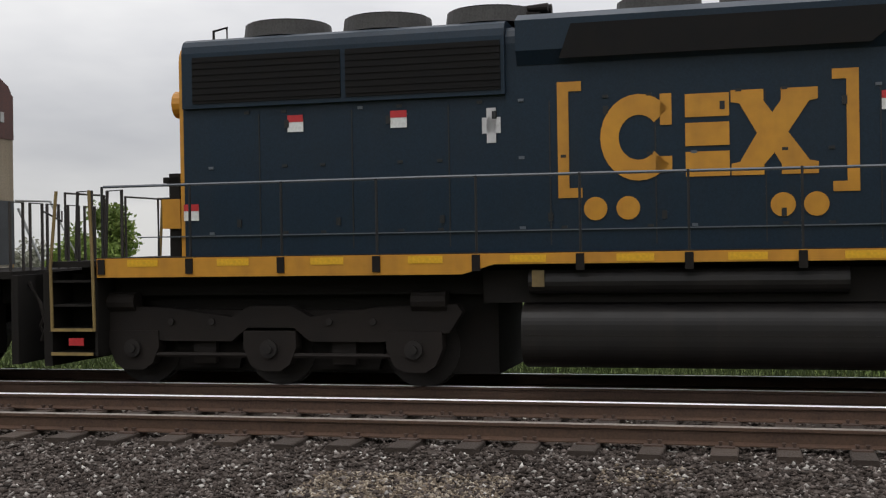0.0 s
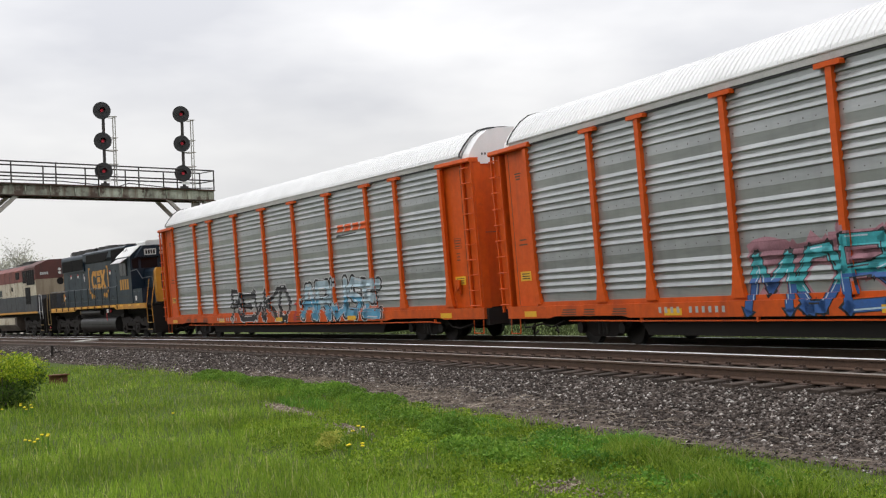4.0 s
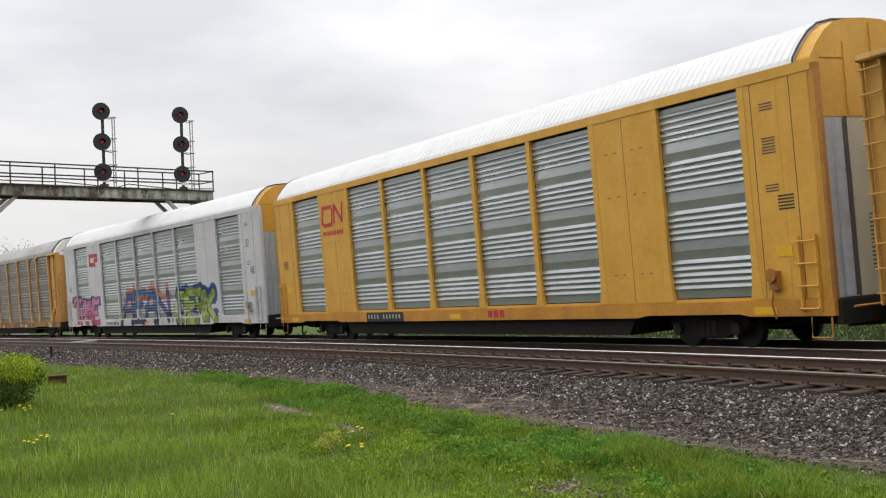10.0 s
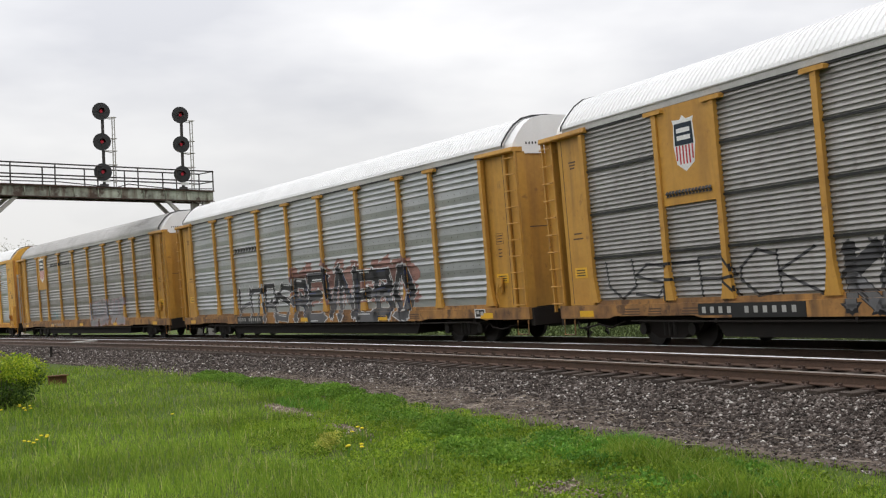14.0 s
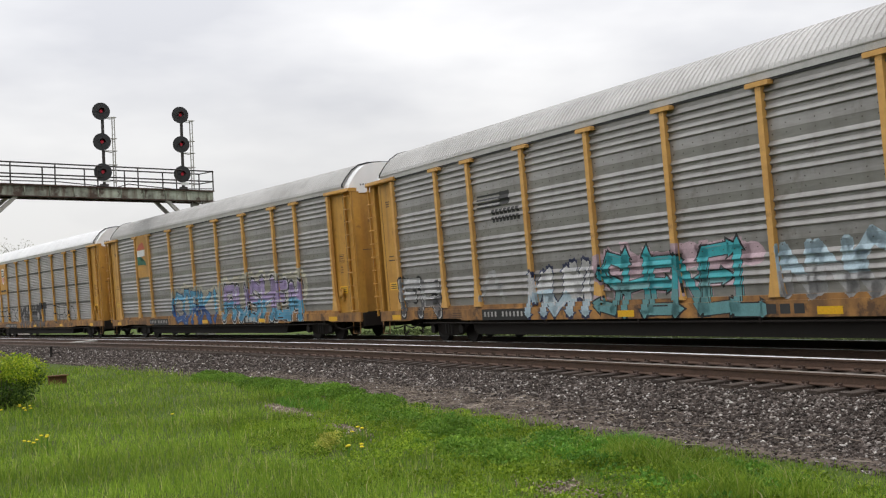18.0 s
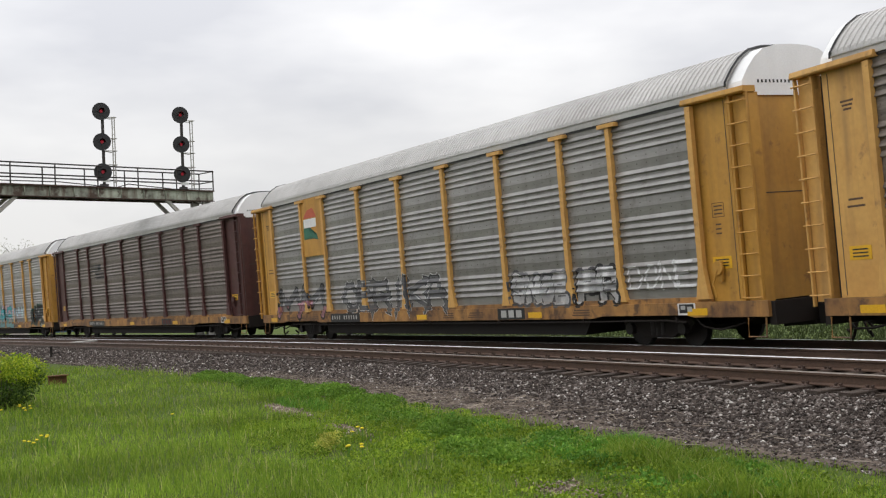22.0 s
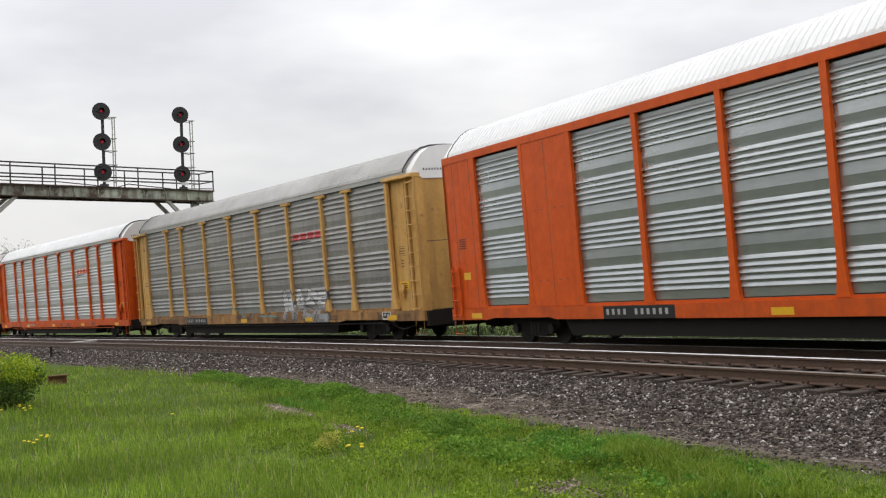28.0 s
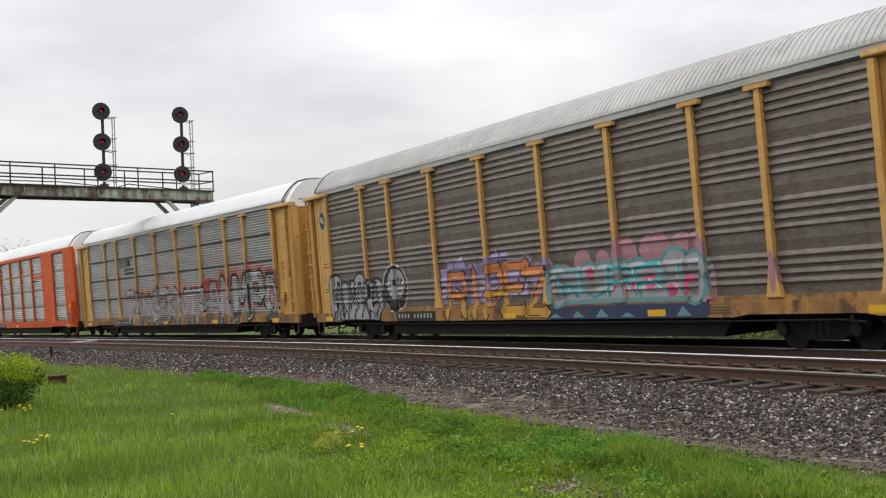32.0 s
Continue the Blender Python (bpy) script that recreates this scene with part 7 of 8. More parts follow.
    for y in (1.15, -.75):
        for q in range(4):
            part("number_bar", lambda: Shape().box(-8.648, -8.64, -.05, .05, 3.86, 4.02), M["handrail_white"], core, m=shift(0, y - q * .13), key="rear_digit")
    part("rear_door", Shape().box(-8.65, -8.625, -.4, .4, 2.64, 3.58), M["cream_dirty"], core)
    part("rear_window", lambda: Shape().disc((-8.67, 0, 3.4), 0, .22, .02, 18), M["mesh_dark"], core)
    for z in (3.92, 4.14):
        part("rear_headlight", lambda: Shape().disc((-8.67, .0, 0), 0, .09, .05, 14), DULL, core, m=shift(0, 0, z), key="rear_light")
    part("rear_platform", Shape().box(-10.2, -8.6, -1.45, 1.45, 1.45, 1.55), M["under"], lo)
    part("rear_plate", Shape().box(-10.3, -10.2, -1.48, 1.48, .3, 1.5), M["under"], lo)
    corner_steps(lo, -9.45, -1)
    for y in (1.3, .75, .25, -.4, -.95):
        part("end_railing", lambda: Shape().tube([(-10.1, 0, 1.55), (-10.1, 0, 2.5), (-10.1, -.35, 2.5), (-10.1, -.35, 1.55)], .022), M["pipe_dark"], lo, m=shift(0, y), key="cowl_railing")
        part("jumper_hose", lambda: Shape().tube([(-10.3, 0, 1.4), (-10.48, .02, 1.1), (-10.58, .05, .8), (-10.5, .04, .6)], .03, 6), M["iron"], lo, m=shift(0, y - .12), key="cowl_hose")
    part("hand_brake_stand", Shape().box(-9.0, -8.66, .9, 1.2, 1.55, 2.35).disc((-9.03, 1.05, 2.2), 0, .2, .04, 16), M["iron"], lo)
    part("end_chain", Shape().tube([(-10.1, .4, 2.4), (-10.25, .1, 2.25), (-10.1, -.2, 2.4)], .015, 5), M["pipe_dark"], lo)
    # cab and nose
    cab = part("cab", Shape().prism([(6.6, 1.5), (9.3, 1.5), (9.3, 3.45), (9.0, 3.6), (8.75, 4.3), (8.5, 4.5), (6.6, 4.6)], 1, -1.48, 1.48), M["cream"], lo)
    part("cab_red", Shape().prism([(6.6, 3.55), (9.03, 3.58), (8.77, 4.31), (8.52, 4.52), (6.6, 4.62)], 1, -1.49, 1.49), M["brick_red"], cab)
    part("cab_slate", Shape().box(6.6, 9.31, -1.49, 1.49, 1.62, 2.6), M["slate"], cab)
    for s in (1, -1):
        part("cab_window", Shape().box(7.5, 8.5, 1.485, 1.5, 3.66, 4.18), M["glass"], cab, m=Matrix.Identity(4) if s > 0 else Matrix.Scale(-1, 4, (0, 1, 0)))
        part("windscreen", Shape().prism([(9.03, 3.66), (9.05, 3.66), (8.86, 4.2), (8.84, 4.2)], 1, .1, 1.25), M["glass"], cab, m=Matrix.Identity(4) if s > 0 else Matrix.Scale(-1, 4, (0, 1, 0)))
    part("pilot_plow", Shape().prism([(9.2, .3), (10.1, .2), (10.0, 1.1), (9.2, 1.5)], 1, -1.4, 1.4), M["under"], lo)
    part("fuel_tank", Shape().prism([(-1.4, .75), (-1.2, .4), (1.2, .4), (1.4, .75), (1.42, 1.32), (-1.42, 1.32)], 0, -2.7, 2.7), M["tank_brown"], lo)
    part("tank_panel", Shape().box(-2.2, 2.4, 1.42, 1.435, .82, 1.26), M["cream"], lo)
    for s in (1, -1):
        six_wheel_truck(lo, s * 6.4, 2.0)
        part("coupler", lambda: Shape(), M["iron"], lo, m=shift(s * 10.35, 0, .80) @ Matrix.Rotation(0 if s > 0 else math.pi, 4, "Z"), key="coupler")
    MOVERS.append((lo, -1, 6.4))
    return lo


blue_locomotive()
cowl_locomotive()


# ---- paint on the cars: emblems, number plates and spray paint ----
SPRAY = {}


def spray(name):
    """Spray paint in one of a few colours, a little uneven and dusty."""
    colours = dict(black=(.012, .012, .014), white=(.62, .62, .62), dirty=(.36, .36, .36), silver=(.36, .365, .38), grey=(.12, .12, .125), blue=(.02, .10, .33), sky=(.10, .36, .55), pale=(.42, .55, .62),
                   turquoise=(.03, .36, .40), teal=(.12, .30, .31), pink=(.62, .22, .36), rose=(.42, .20, .24), red=(.42, .03, .03), orange=(.62, .20, .05), amber=(.60, .32, .04), green=(.30, .40, .06), lime=(.42, .50, .14),
                   purple=(.16, .12, .30), lilac=(.36, .28, .50), navy=(.02, .03, .09), salmon=(.55, .22, .15), darkgreen=(.02, .09, .06), pinkish=(.50, .36, .40), rosy=(.52, .07, .17), cream=(.50, .48, .38), rust=(.30, .15, .12))
    if name not in SPRAY:
        c = colours[name]
        SPRAY[name] = material("spray_" + name, c, tuple(v * .78 + .02 for v in c), 0.6, scale=1.6, fine=22, amount=.4, streak=.12)
    return SPRAY[name]


def clip(poly, axis, lo, hi):
    """The part of a convex outline between two limits of one axis."""
    for limit, sign in ((lo, 1), (hi, -1)):
        out = []
        for i, p in enumerate(poly):
            q = poly[i - 1]
            a, b = (q[axis] - limit) * sign, (p[axis] - limit) * sign
            if (a < 0) != (b < 0):
                f = a / (a - b)
                out.append((q[0] + (p[0] - q[0]) * f, q[1] + (p[1] - q[1]) * f))
            if b >= 0:
                out.append(p)
        poly = out
        if len(poly) < 3:
            return []
    return poly


def surfaces(kind):
    """The side's relief: stretches along the car, each with bands (z0, y0, z1, y1)."""
    half = .09 if kind == "B" else .078
    marks = (-11.7, -9.1, -6.85, -4.2, -1.4, 1.4, 4.2, 6.85, 9.1, 11.7) if kind == "B" else (ENDS_A[0], *POSTS_A, ENDS_A[1])
    base = 1.385 if kind == "B" else 1.39
    prof = rib_profile(kind, 1.04, 4.93, RIB_DEPTH[kind])
    bay = [(.66, 1.5, .96, 1.5), (.96, 1.452, 1.06, 1.452)] + [(b[1], base + b[0], t[1], base + t[0]) for b, t in zip(prof, prof[1:]) if t[1] > 1.06]
    flat = [(.66, 1.5, .96, 1.5), (.96, 1.502, 4.9, 1.502)] if kind != "B" else [(.66, 1.5, .96, 1.5), (.96, 1.488, 4.98, 1.488)]
    blank = [(.66, 1.5, .96, 1.5), (.96, 1.477, 4.98, 1.477)]
    out = []
    edge = -13.6
    for a, b in zip(marks, (*marks[1:], 13.6)):
        high = [(.71, 1.5, .96, 1.5)] if 7.9 < abs(a + b) / 2 < 11.6 else []
        out.append((a - half, a + half, (high or flat[:1]) + flat[1:]))
        face = (blank if kind == "B" and {round(abs(a), 2), round(abs(b), 2)} == {6.85, 9.1} or abs(a + b) > 23.5 else bay)
        out.append((a + half, b - half, (high or face[:1]) + face[1:]))
    return out


RELIEF = {k: surfaces(k) for k in "ABC"}
KIND = {4: "B", 5: "B", 16: "B", 8: "C", 17: "C"}


FOOT = ((1.02, .21, 1.14, .168), (1.14, .168, 1.64, .075))   # a post's flared foot: height, half width, from and to


def cut_by(poly, outline):
    """The part of a convex outline inside another, which runs anticlockwise."""
    for (ax, ay), (bx, by) in zip(outline, outline[1:] + outline[:1]):
        out = []
        for i, p in enumerate(poly):
            q = poly[i - 1]
            a = (bx - ax) * (q[1] - ay) - (by - ay) * (q[0] - ax)
            b = (bx - ax) * (p[1] - ay) - (by - ay) * (p[0] - ax)
            if (a < 0) != (b < 0):
                f = a / (a - b)
                out.append((q[0] + (p[0] - q[0]) * f, q[1] + (p[1] - q[1]) * f))
            if b >= 0:
                out.append(p)
        poly = out
        if len(poly) < 3:
            return []
    return poly


def painted(name, j, outlines, mat, parent, lift, label=""):
    """Paint that follows the ribs, posts and sill of a car's side."""
    sh = Shape()
    for poly in outlines:
        u0, u1 = min(p[0] for p in poly), max(p[0] for p in poly)
        for a, b, bands in RELIEF[KIND.get(j, "A")]:
            if b <= u0 or a >= u1:
                continue
            strip = clip(poly, 0, a, b)
            if not strip:
                continue
            z0, z1 = min(p[1] for p in strip), max(p[1] for p in strip)
            for za, ya, zb, yb in bands:
                if zb <= z0 or za >= z1 or zb - za < 1e-4:
                    continue
                cell = clip(strip, 1, za, zb)
                if cell:
                    sh.add([(u, ya + (yb - ya) * (z - za) / (zb - za) + lift, z) for u, z in cell], [tuple(range(len(cell)))])
        if KIND.get(j) != "B":
            for c in (*POSTS_A, *ENDS_A):
                if c + .21 <= u0 or c - .21 >= u1:
                    continue
                for za, wa, zb, wb in FOOT:
                    cell = cut_by(poly, [(c - wa, za), (c + wa, za), (c + wb, zb), (c - wb, zb)])
                    if cell:
                        sh.add([(u, 1.5 + lift, z) for u, z in cell], [tuple(range(len(cell)))])
                # the post's flank takes the same paint as the sheet beside it
                side = clip(poly, 0, c - .13, c - .07)
                if side:
                    lo, hi = min(q[1] for q in side), max(q[1] for q in side)
                    for za, wa, zb, wb in (*FOOT, (1.64, .075, 4.85, .075)):
                        z0, z1 = max(lo, za), min(hi, zb)
                        if z1 - z0 > .01:
                            e0, e1 = (c - wa - (wb - wa) * (z - za) / (zb - za) - lift for z in (z0, z1))
                            sh.add([(e0, 1.43, z0), (e0, 1.5 + lift, z0), (e1, 1.5 + lift, z1), (e1, 1.43, z1)], [(0, 1, 2, 3)])
    if not sh.f:
        return None
    me = bpy.data.meshes.new(name)
    me.from_pydata(sh.v, [], sh.f)
    me.materials.append(mat)
    ob = part(name, me, mat, parent, label)
    return ob


def stroke(points, width):
    """A thick line as convex pieces."""
    out = []
    for (x0, y0), (x1, y1) in zip(points, points[1:]):
        d = math.hypot(x1 - x0, y1 - y0) or 1e-6
        nx, ny = -(y1 - y0) / d * width / 2, (x1 - x0) / d * width / 2
        ex, ey = (x1 - x0) / d * width * .3, (y1 - y0) / d * width * .3
        out.append([(x0 - ex + nx, y0 - ey + ny), (x0 - ex - nx, y0 - ey - ny), (x1 + ex - nx, y1 + ey - ny), (x1 + ex + nx, y1 + ey + ny)])
    return out


def oval(cx, cz, rx, rz, n=12, jag=0.0, r=None):
    return [(cx + rx * (1 + (r.uniform(-jag, jag) if r else 0)) * math.cos(2 * math.pi * k / n), cz + rz * math.sin(2 * math.pi * k / n)) for k in range(n)]


def rect(u0, u1, z0, z1):
    return [(u0, z0), (u1, z0), (u1, z1), (u0, z1)]


STROKES = dict(zip("ABCDEFGHIJKLMNOPQRSTUVWXYZ7", (
    "00 39 69 90;14 84", "00 09 79 86 55 05;55 92 70 00", "98 59 16 13 50 91", "00 09 69 95 60 00", "99 09 00 90;05 65", "99 09 00;05 65", "98 59 15 12 50 91 94 64", "00 09;90 99;04 95", "40 49",
    "99 69 61 20 02", "00 09;99 05 90", "09 00 90", "00 19 44 89 90", "00 09 90 99", "30 04 39 69 95 60 30", "00 09 79 95 64 04", "30 04 39 69 95 60 30;63 90", "00 09 79 95 64 04;54 90",
    "98 39 06 45 84 60 01", "09 99;59 50", "09 03 40 93 99", "09 50 99", "09 20 55 80 99", "00 99;09 90", "09 45 99;45 40", "09 99 00 90", "09 99 40")))


def graffiti(j, u0, u1, z0, z1, style, text, fill, outline, back=None, shine=None, second=None, label="", seed=1):
    """A sprayed piece: cloud behind, fat outlined letters, a second colour in their lower part, inner lines and bright glints."""
    car = CARS[j]
    r = random.Random(seed)
    u0, u1 = min(u0, u1), max(u0, u1)
    n, h = len(text), z1 - z0
    cell = (u1 - u0) / n
    lines, bodies, glints, clouds = [], [], [], []
    wave = r.uniform(0, 6)
    for k, letter in enumerate(text):
        c = u1 - (k + .5) * cell
        swell = .06 * math.sin(wave + k * 1.3)
        lo, hi = z0 + r.uniform(0, .08) * h, z1 - (.06 + swell + r.uniform(0, .06)) * h
        w = cell * r.uniform(1.0, 1.14)
        lean = r.uniform(-.14, .14)
        fat = {"wire": .06, "bubble": .34 * min(w, .62 * h), "slab": .32 * min(w, .62 * h), "bolt": .24 * min(w, .62 * h), "spike": .25 * min(w, .66 * h)}[style] * r.uniform(.92, 1.08) * (1.3 if fill == "white" and style == "bubble" else .84 if fill == "silver" and outline == "black" else 1)
        inset = fat * .95 if style != "wire" else .1
        for line in STROKES[letter].split(";"):
            pts = []
            for q in line.split():
                px, pz = 1 - int(q[0]) / 9 + r.uniform(-.05, .05), int(q[1]) / 9 + r.uniform(-.05, .05)
                pts.append((c + (px - .5 + lean * (pz - .5)) * max(.1, w - inset), lo + inset * .5 + min(1, max(0, pz)) * (hi - lo - inset)))
            bodies += stroke(pts, fat)
            if style in ("bubble", "wire"):
                bodies += [oval(q[0], q[1], fat * .52, fat * .52, 10) for q in pts]
            if style in ("bolt", "spike", "slab"):
                for q, q2 in ((pts[-1], pts[-2]), (pts[0], pts[1])):
                    d = math.hypot(q[0] - q2[0], q[1] - q2[1]) or 1
                    ex, ez = (q[0] - q2[0]) / d, (q[1] - q2[1]) / d
                    reach = 1.5 if style == "spike" else 1.0 if style == "bolt" else .5
                    bodies.append([(q[0] - ez * fat * .72, q[1] + ex * fat * .72), (q[0] + ez * fat * .72, q[1] - ex * fat * .72), (q[0] + ex * fat * reach, min(hi + .12, max(.64, q[1] + ez * fat * reach)))])
            if style != "wire":
                for q, q2 in zip(pts, pts[1:]):
                    f0, f1, side = r.uniform(.05, .25), r.uniform(.6, .95), r.choice((-1, 1)) * fat * .3
                    d = math.hypot(q[0] - q2[0], q[1] - q2[1]) or 1
                    ex, ez = -(q2[1] - q[1]) / d * side, (q2[0] - q[0]) / d * side
                    seg = [(q[0] + (q2[0] - q[0]) * f + ex, q[1] + (q2[1] - q[1]) * f + ez) for f in (f0, f1)]
                    (glints if r.random() < .55 else lines).extend(stroke(seg, fat * r.uniform(.10, .17)))
    holder = None

    def layer(nm, polys, colour, lift, extra=""):
        nonlocal holder
        ob = painted(nm, j, polys, spray(colour), holder or car, lift, extra)
        if ob is not None and holder is None:
            holder = ob

    def grown(p, g):
        cx, cz = sum(q[0] for q in p) / len(p), sum(q[1] for q in p) / len(p)
        out = []
        for a, b in p:
            d = math.hypot(a - cx, b - cz) or 1
            out.append((a + (a - cx) / d * g, b + (b - cz) / d * g))
        return out
    if back:
        for k in range(n * 2):
            clouds.append(oval(u0 + (k + r.random()) * cell / 2, z1 - .22 * h + r.uniform(-.1, .1), cell * r.uniform(.35, .5), h * r.uniform(.13, .2), 12, .15, r))
        for p in bodies:
            if len(p) == 3:
                continue
            clouds.append(grown(p, r.uniform(.12, .30) * (1.6 if back in ("salmon", "lilac", "cream", "rust") else 1)))
            if r.random() < .25:
                q = r.choice(p)
                clouds.append(oval(q[0], min(q[1], z1) + r.uniform(0, .12), r.uniform(.08, .25), r.uniform(.06, .16), 9, .2, r))
        clouds = [q for q in (clip(p, 1, z0 + .3 * h, z1 + .5) for p in clouds) if q]
    rim = "white" if outline == "black" and fill not in ("white", "dirty", "silver") and shine == "white" else None
    inner = shine == "white" and fill in ("silver", "pale", "lilac", "dirty") and style != "wire"
    low = [q for q in (clip(p, 1, z0 - .2, z0 + ((.42 if fill != "silver" else .16) + .1 * math.sin(p[0][0] * 2.1)) * h) for p in ([grown(p, -.04) for p in bodies] if inner else bodies)) if q] if second else []
    text_label = label or "spray-painted lettering"
    first = True
    for nm, polys, colour, lift in (("spray_cloud", clouds, back, .002), ("spray_rim", [grown(p, .12) for p in bodies] if rim else [], rim, .0025), ("spray_outline", [grown(p, .135 if fill == "silver" and outline == "black" else .085) for p in bodies] if outline else [], outline, .003),
                                    ("spray_edge", bodies if inner else [], "white", .0035), ("spray_fill", [grown(p, -.04) for p in bodies] if inner else bodies, fill, .004), ("spray_shade", low, second, .005), ("spray_line", lines if outline else [], outline, .006), ("spray_glint", glints if shine else [], shine, .007)):
        if polys:
            layer("graffiti" if first else nm, polys, colour, lift, text_label if first else "")
            first = False


def bars(j, name, u0, u1, z0, z1, n, mat, lift=.004, gap=.28, label=""):
    """A line of writing as plain bars."""
    u0, u1 = max(u0, u1), min(u0, u1)
    w = (u1 - u0) / n
    return painted(name, j, [rect(*sorted((u0 + k * w, u0 + (k + 1 - gap) * w)), z0, z1) for k in range(n)], mat, CARS[j], lift, label)


def number_line(j, u0, u1, z=.66, plate=True, mat=None):
    if plate:
        for ref in [c for c in CARS[j].children if c.name.startswith("reflector") and min(u0, u1) - .5 < c.matrix_basis.translation.x < max(u0, u1) + .5]:
            bpy.data.objects.remove(ref)
        painted("number_plate", j, [rect(min(u0, u1) - .12, max(u0, u1) + .12, z - .05, z + .23)], M["black"], CARS[j], .004)
    ku = (max(u0, u1) - min(u0, u1))
    top = max(u0, u1)
    painted("number_line", j, [rect(top - ku * (k + .5) / 11, top - ku * (k + .05) / 11, z + .04, z + .165) for k in (0, 1, 2, 3, 5, 6, 7, 8, 9, 10)], mat or M["white"], CARS[j], .008)
    if j == 5:
        painted("lettering", j, [rect(-1.9 - k * .30, -1.68 - k * .30, z + .02, z + .20) for k in range(3)], M["red"], CARS[j], .004)


def board(j, mat, z0=2.95):
    """The flat sheet between two posts that carries an emblem."""
    return part("logo_board", lambda: Shape().box(7.22, 9.03, 1.38, 1.452, z0, 4.96), mat, CARS[j], key=("board", z0))


def flat_shape(parent, name, outline, mat, y):
    return part(name, Shape().prism(outline, 1, y, y + .004), mat, parent)


def arrow_emblem(j, mat, worn=False):
    b = board(j, mat)
    y = 1.453
    flat_shape(b, "emblem_green", [(8.9, 3.55), (7.75, 3.70), (7.65, 3.5), (8.1, 3.55), (8.9, 4.2)], M["emblem_green"], y)
    flat_shape(b, "emblem_white", [(8.85, 3.95), (7.75, 3.95), (7.75, 4.25), (8.85, 4.25)], M["white"], y + .005)
    flat_shape(b, "emblem_red", [(8.9, 4.28), (7.7, 4.28), (8.0, 4.62), (8.5, 4.55)], M["white"] if worn else M["emblem_red"], y)
    return b


def shield_emblem(j, mat, cx, w, z0, z1):
    b = board(j, mat)
    y = 1.453
    h = z1 - z0

    def sh(g):
        a = w / 2 + g
        return [(cx - a * .8, z0 + .16 * h - g), (cx, z0 - g), (cx + a * .8, z0 + .16 * h - g), (cx + a, z0 + .5 * h), (cx + a * .9, z1 - .1 * h + g), (cx + a, z1 + g), (cx + .3 * a, z1 - .02 * h + g), (cx, z1 + .06 * h + g), (cx - .3 * a, z1 - .02 * h + g), (cx - a, z1 + g), (cx - a * .9, z1 - .1 * h + g), (cx - a, z0 + .5 * h)]
    flat_shape(b, "shield", sh(.03), M["white"], y)
    part("shield_band", Shape().prism([(cx - w * .47, z0 + .50 * h), (cx + w * .47, z0 + .50 * h), (cx + w * .44, z1 - .06 * h), (cx - w * .44, z1 - .06 * h)], 1, y + .005, y + .009), M["navy"], b)
    for k in range(2):
        part("shield_bar", Shape().box(cx - w * .34, cx + w * .34, y + .010, y + .013, z0 + (.60 + .15 * k) * h, z0 + (.69 + .15 * k) * h), M["white"], b)
    for k in range(6):
        x = cx - w * .40 + k * w * .16
        part("shield_stripe", Shape().box(x - w * .035, x + w * .035, y + .005, y + .008, z0 + (.12 if abs(x - cx) < w * .3 else .2) * h, z0 + .49 * h), M["red"], b)
    return b


def streak_emblem(j, mat, u0=7.1, u1=4.65, z0=3.17, z1=3.93):
    """Faded black bars of an emblem and two lines of lettering as bars."""
    painted("emblem", j, [rect(u1 + .9, u0 - .25, z0 + .40 + k * .10, z0 + .45 + k * .10) for k in range(4)] + [rect(u1 + .5, u1 + 1.0, z0 + .42, z0 + .76)], mat, CARS[j], .004)
    for k, n in ((1, 7), (0, 8)):
        bars(j, "lettering", u0 - 1.0, u1, z0 + k * .19, z0 + .14 + k * .19, n, mat)


def slant_emblem(j, u0, u1, z, mat, under):
    """A slanted word as plain slanted blocks with a line below."""
    w = (u0 - u1) / 4
    for k in range(4):
        painted("emblem_block", j, [[(u0 - k * w, z), (u0 - (k + .8) * w, z), (u0 - (k + .9) * w, z + .24), (u0 - (k + .1) * w, z + .24)]], mat, CARS[j], .004)
    painted("emblem_line", j, [[(u0 + .05, z - .16), (u1 + .9, z - .09), (u1 + .9, z - .06), (u0 + .05, z - .08)]], under, CARS[j], .004)


M["rust_red"] = flat_paint("dull_red_stencil", (0.10, 0.025, 0.02), 0.7)
M["dirty_white"] = flat_paint("dirty_white_paint", (0.42, 0.42, 0.40))
M["emblem_green"] = flat_paint("green_emblem_paint", (0.03, 0.16, 0.10))
M["emblem_red"] = flat_paint("red_emblem_paint", (0.50, 0.10, 0.05))
FB, OR = M["faded_black"], M["orange"]

slant_emblem(1, -4.85, -7.1, 3.58, OR, FB)
slant_emblem(2, -4.5, -6.9, 3.58, M["red"], FB)
slant_emblem(14, -4.9, -7.2, 3.58, OR, FB)
slant_emblem(15, -4.6, -7.0, 3.55, M["red"], FB)
slant_emblem(16, -4.3, -6.7, 3.60, OR, FB)
arrow_emblem(3, P, True)
arrow_emblem(9, Y)
arrow_emblem(12, Y)
shield_emblem(6, Y, 8.1, 1.0, 3.42, 4.8)
shield_emblem(8, Y, 8.15, .66, 3.62, 4.62)
bars(8, "lettering", 8.9, 7.35, 3.12, 3.24, 14, FB, .07)
bars(6, "lettering", 6.3, 4.35, 4.22, 4.40, 8, FB)
bars(6, "lettering", 4.2, 2.2, 4.22, 4.40, 7, FB)
bars(7, "lettering", 6.9, 4.5, 3.42, 3.62, 8, FB)
for j in (10, 11, 17):
    streak_emblem(j, FB)
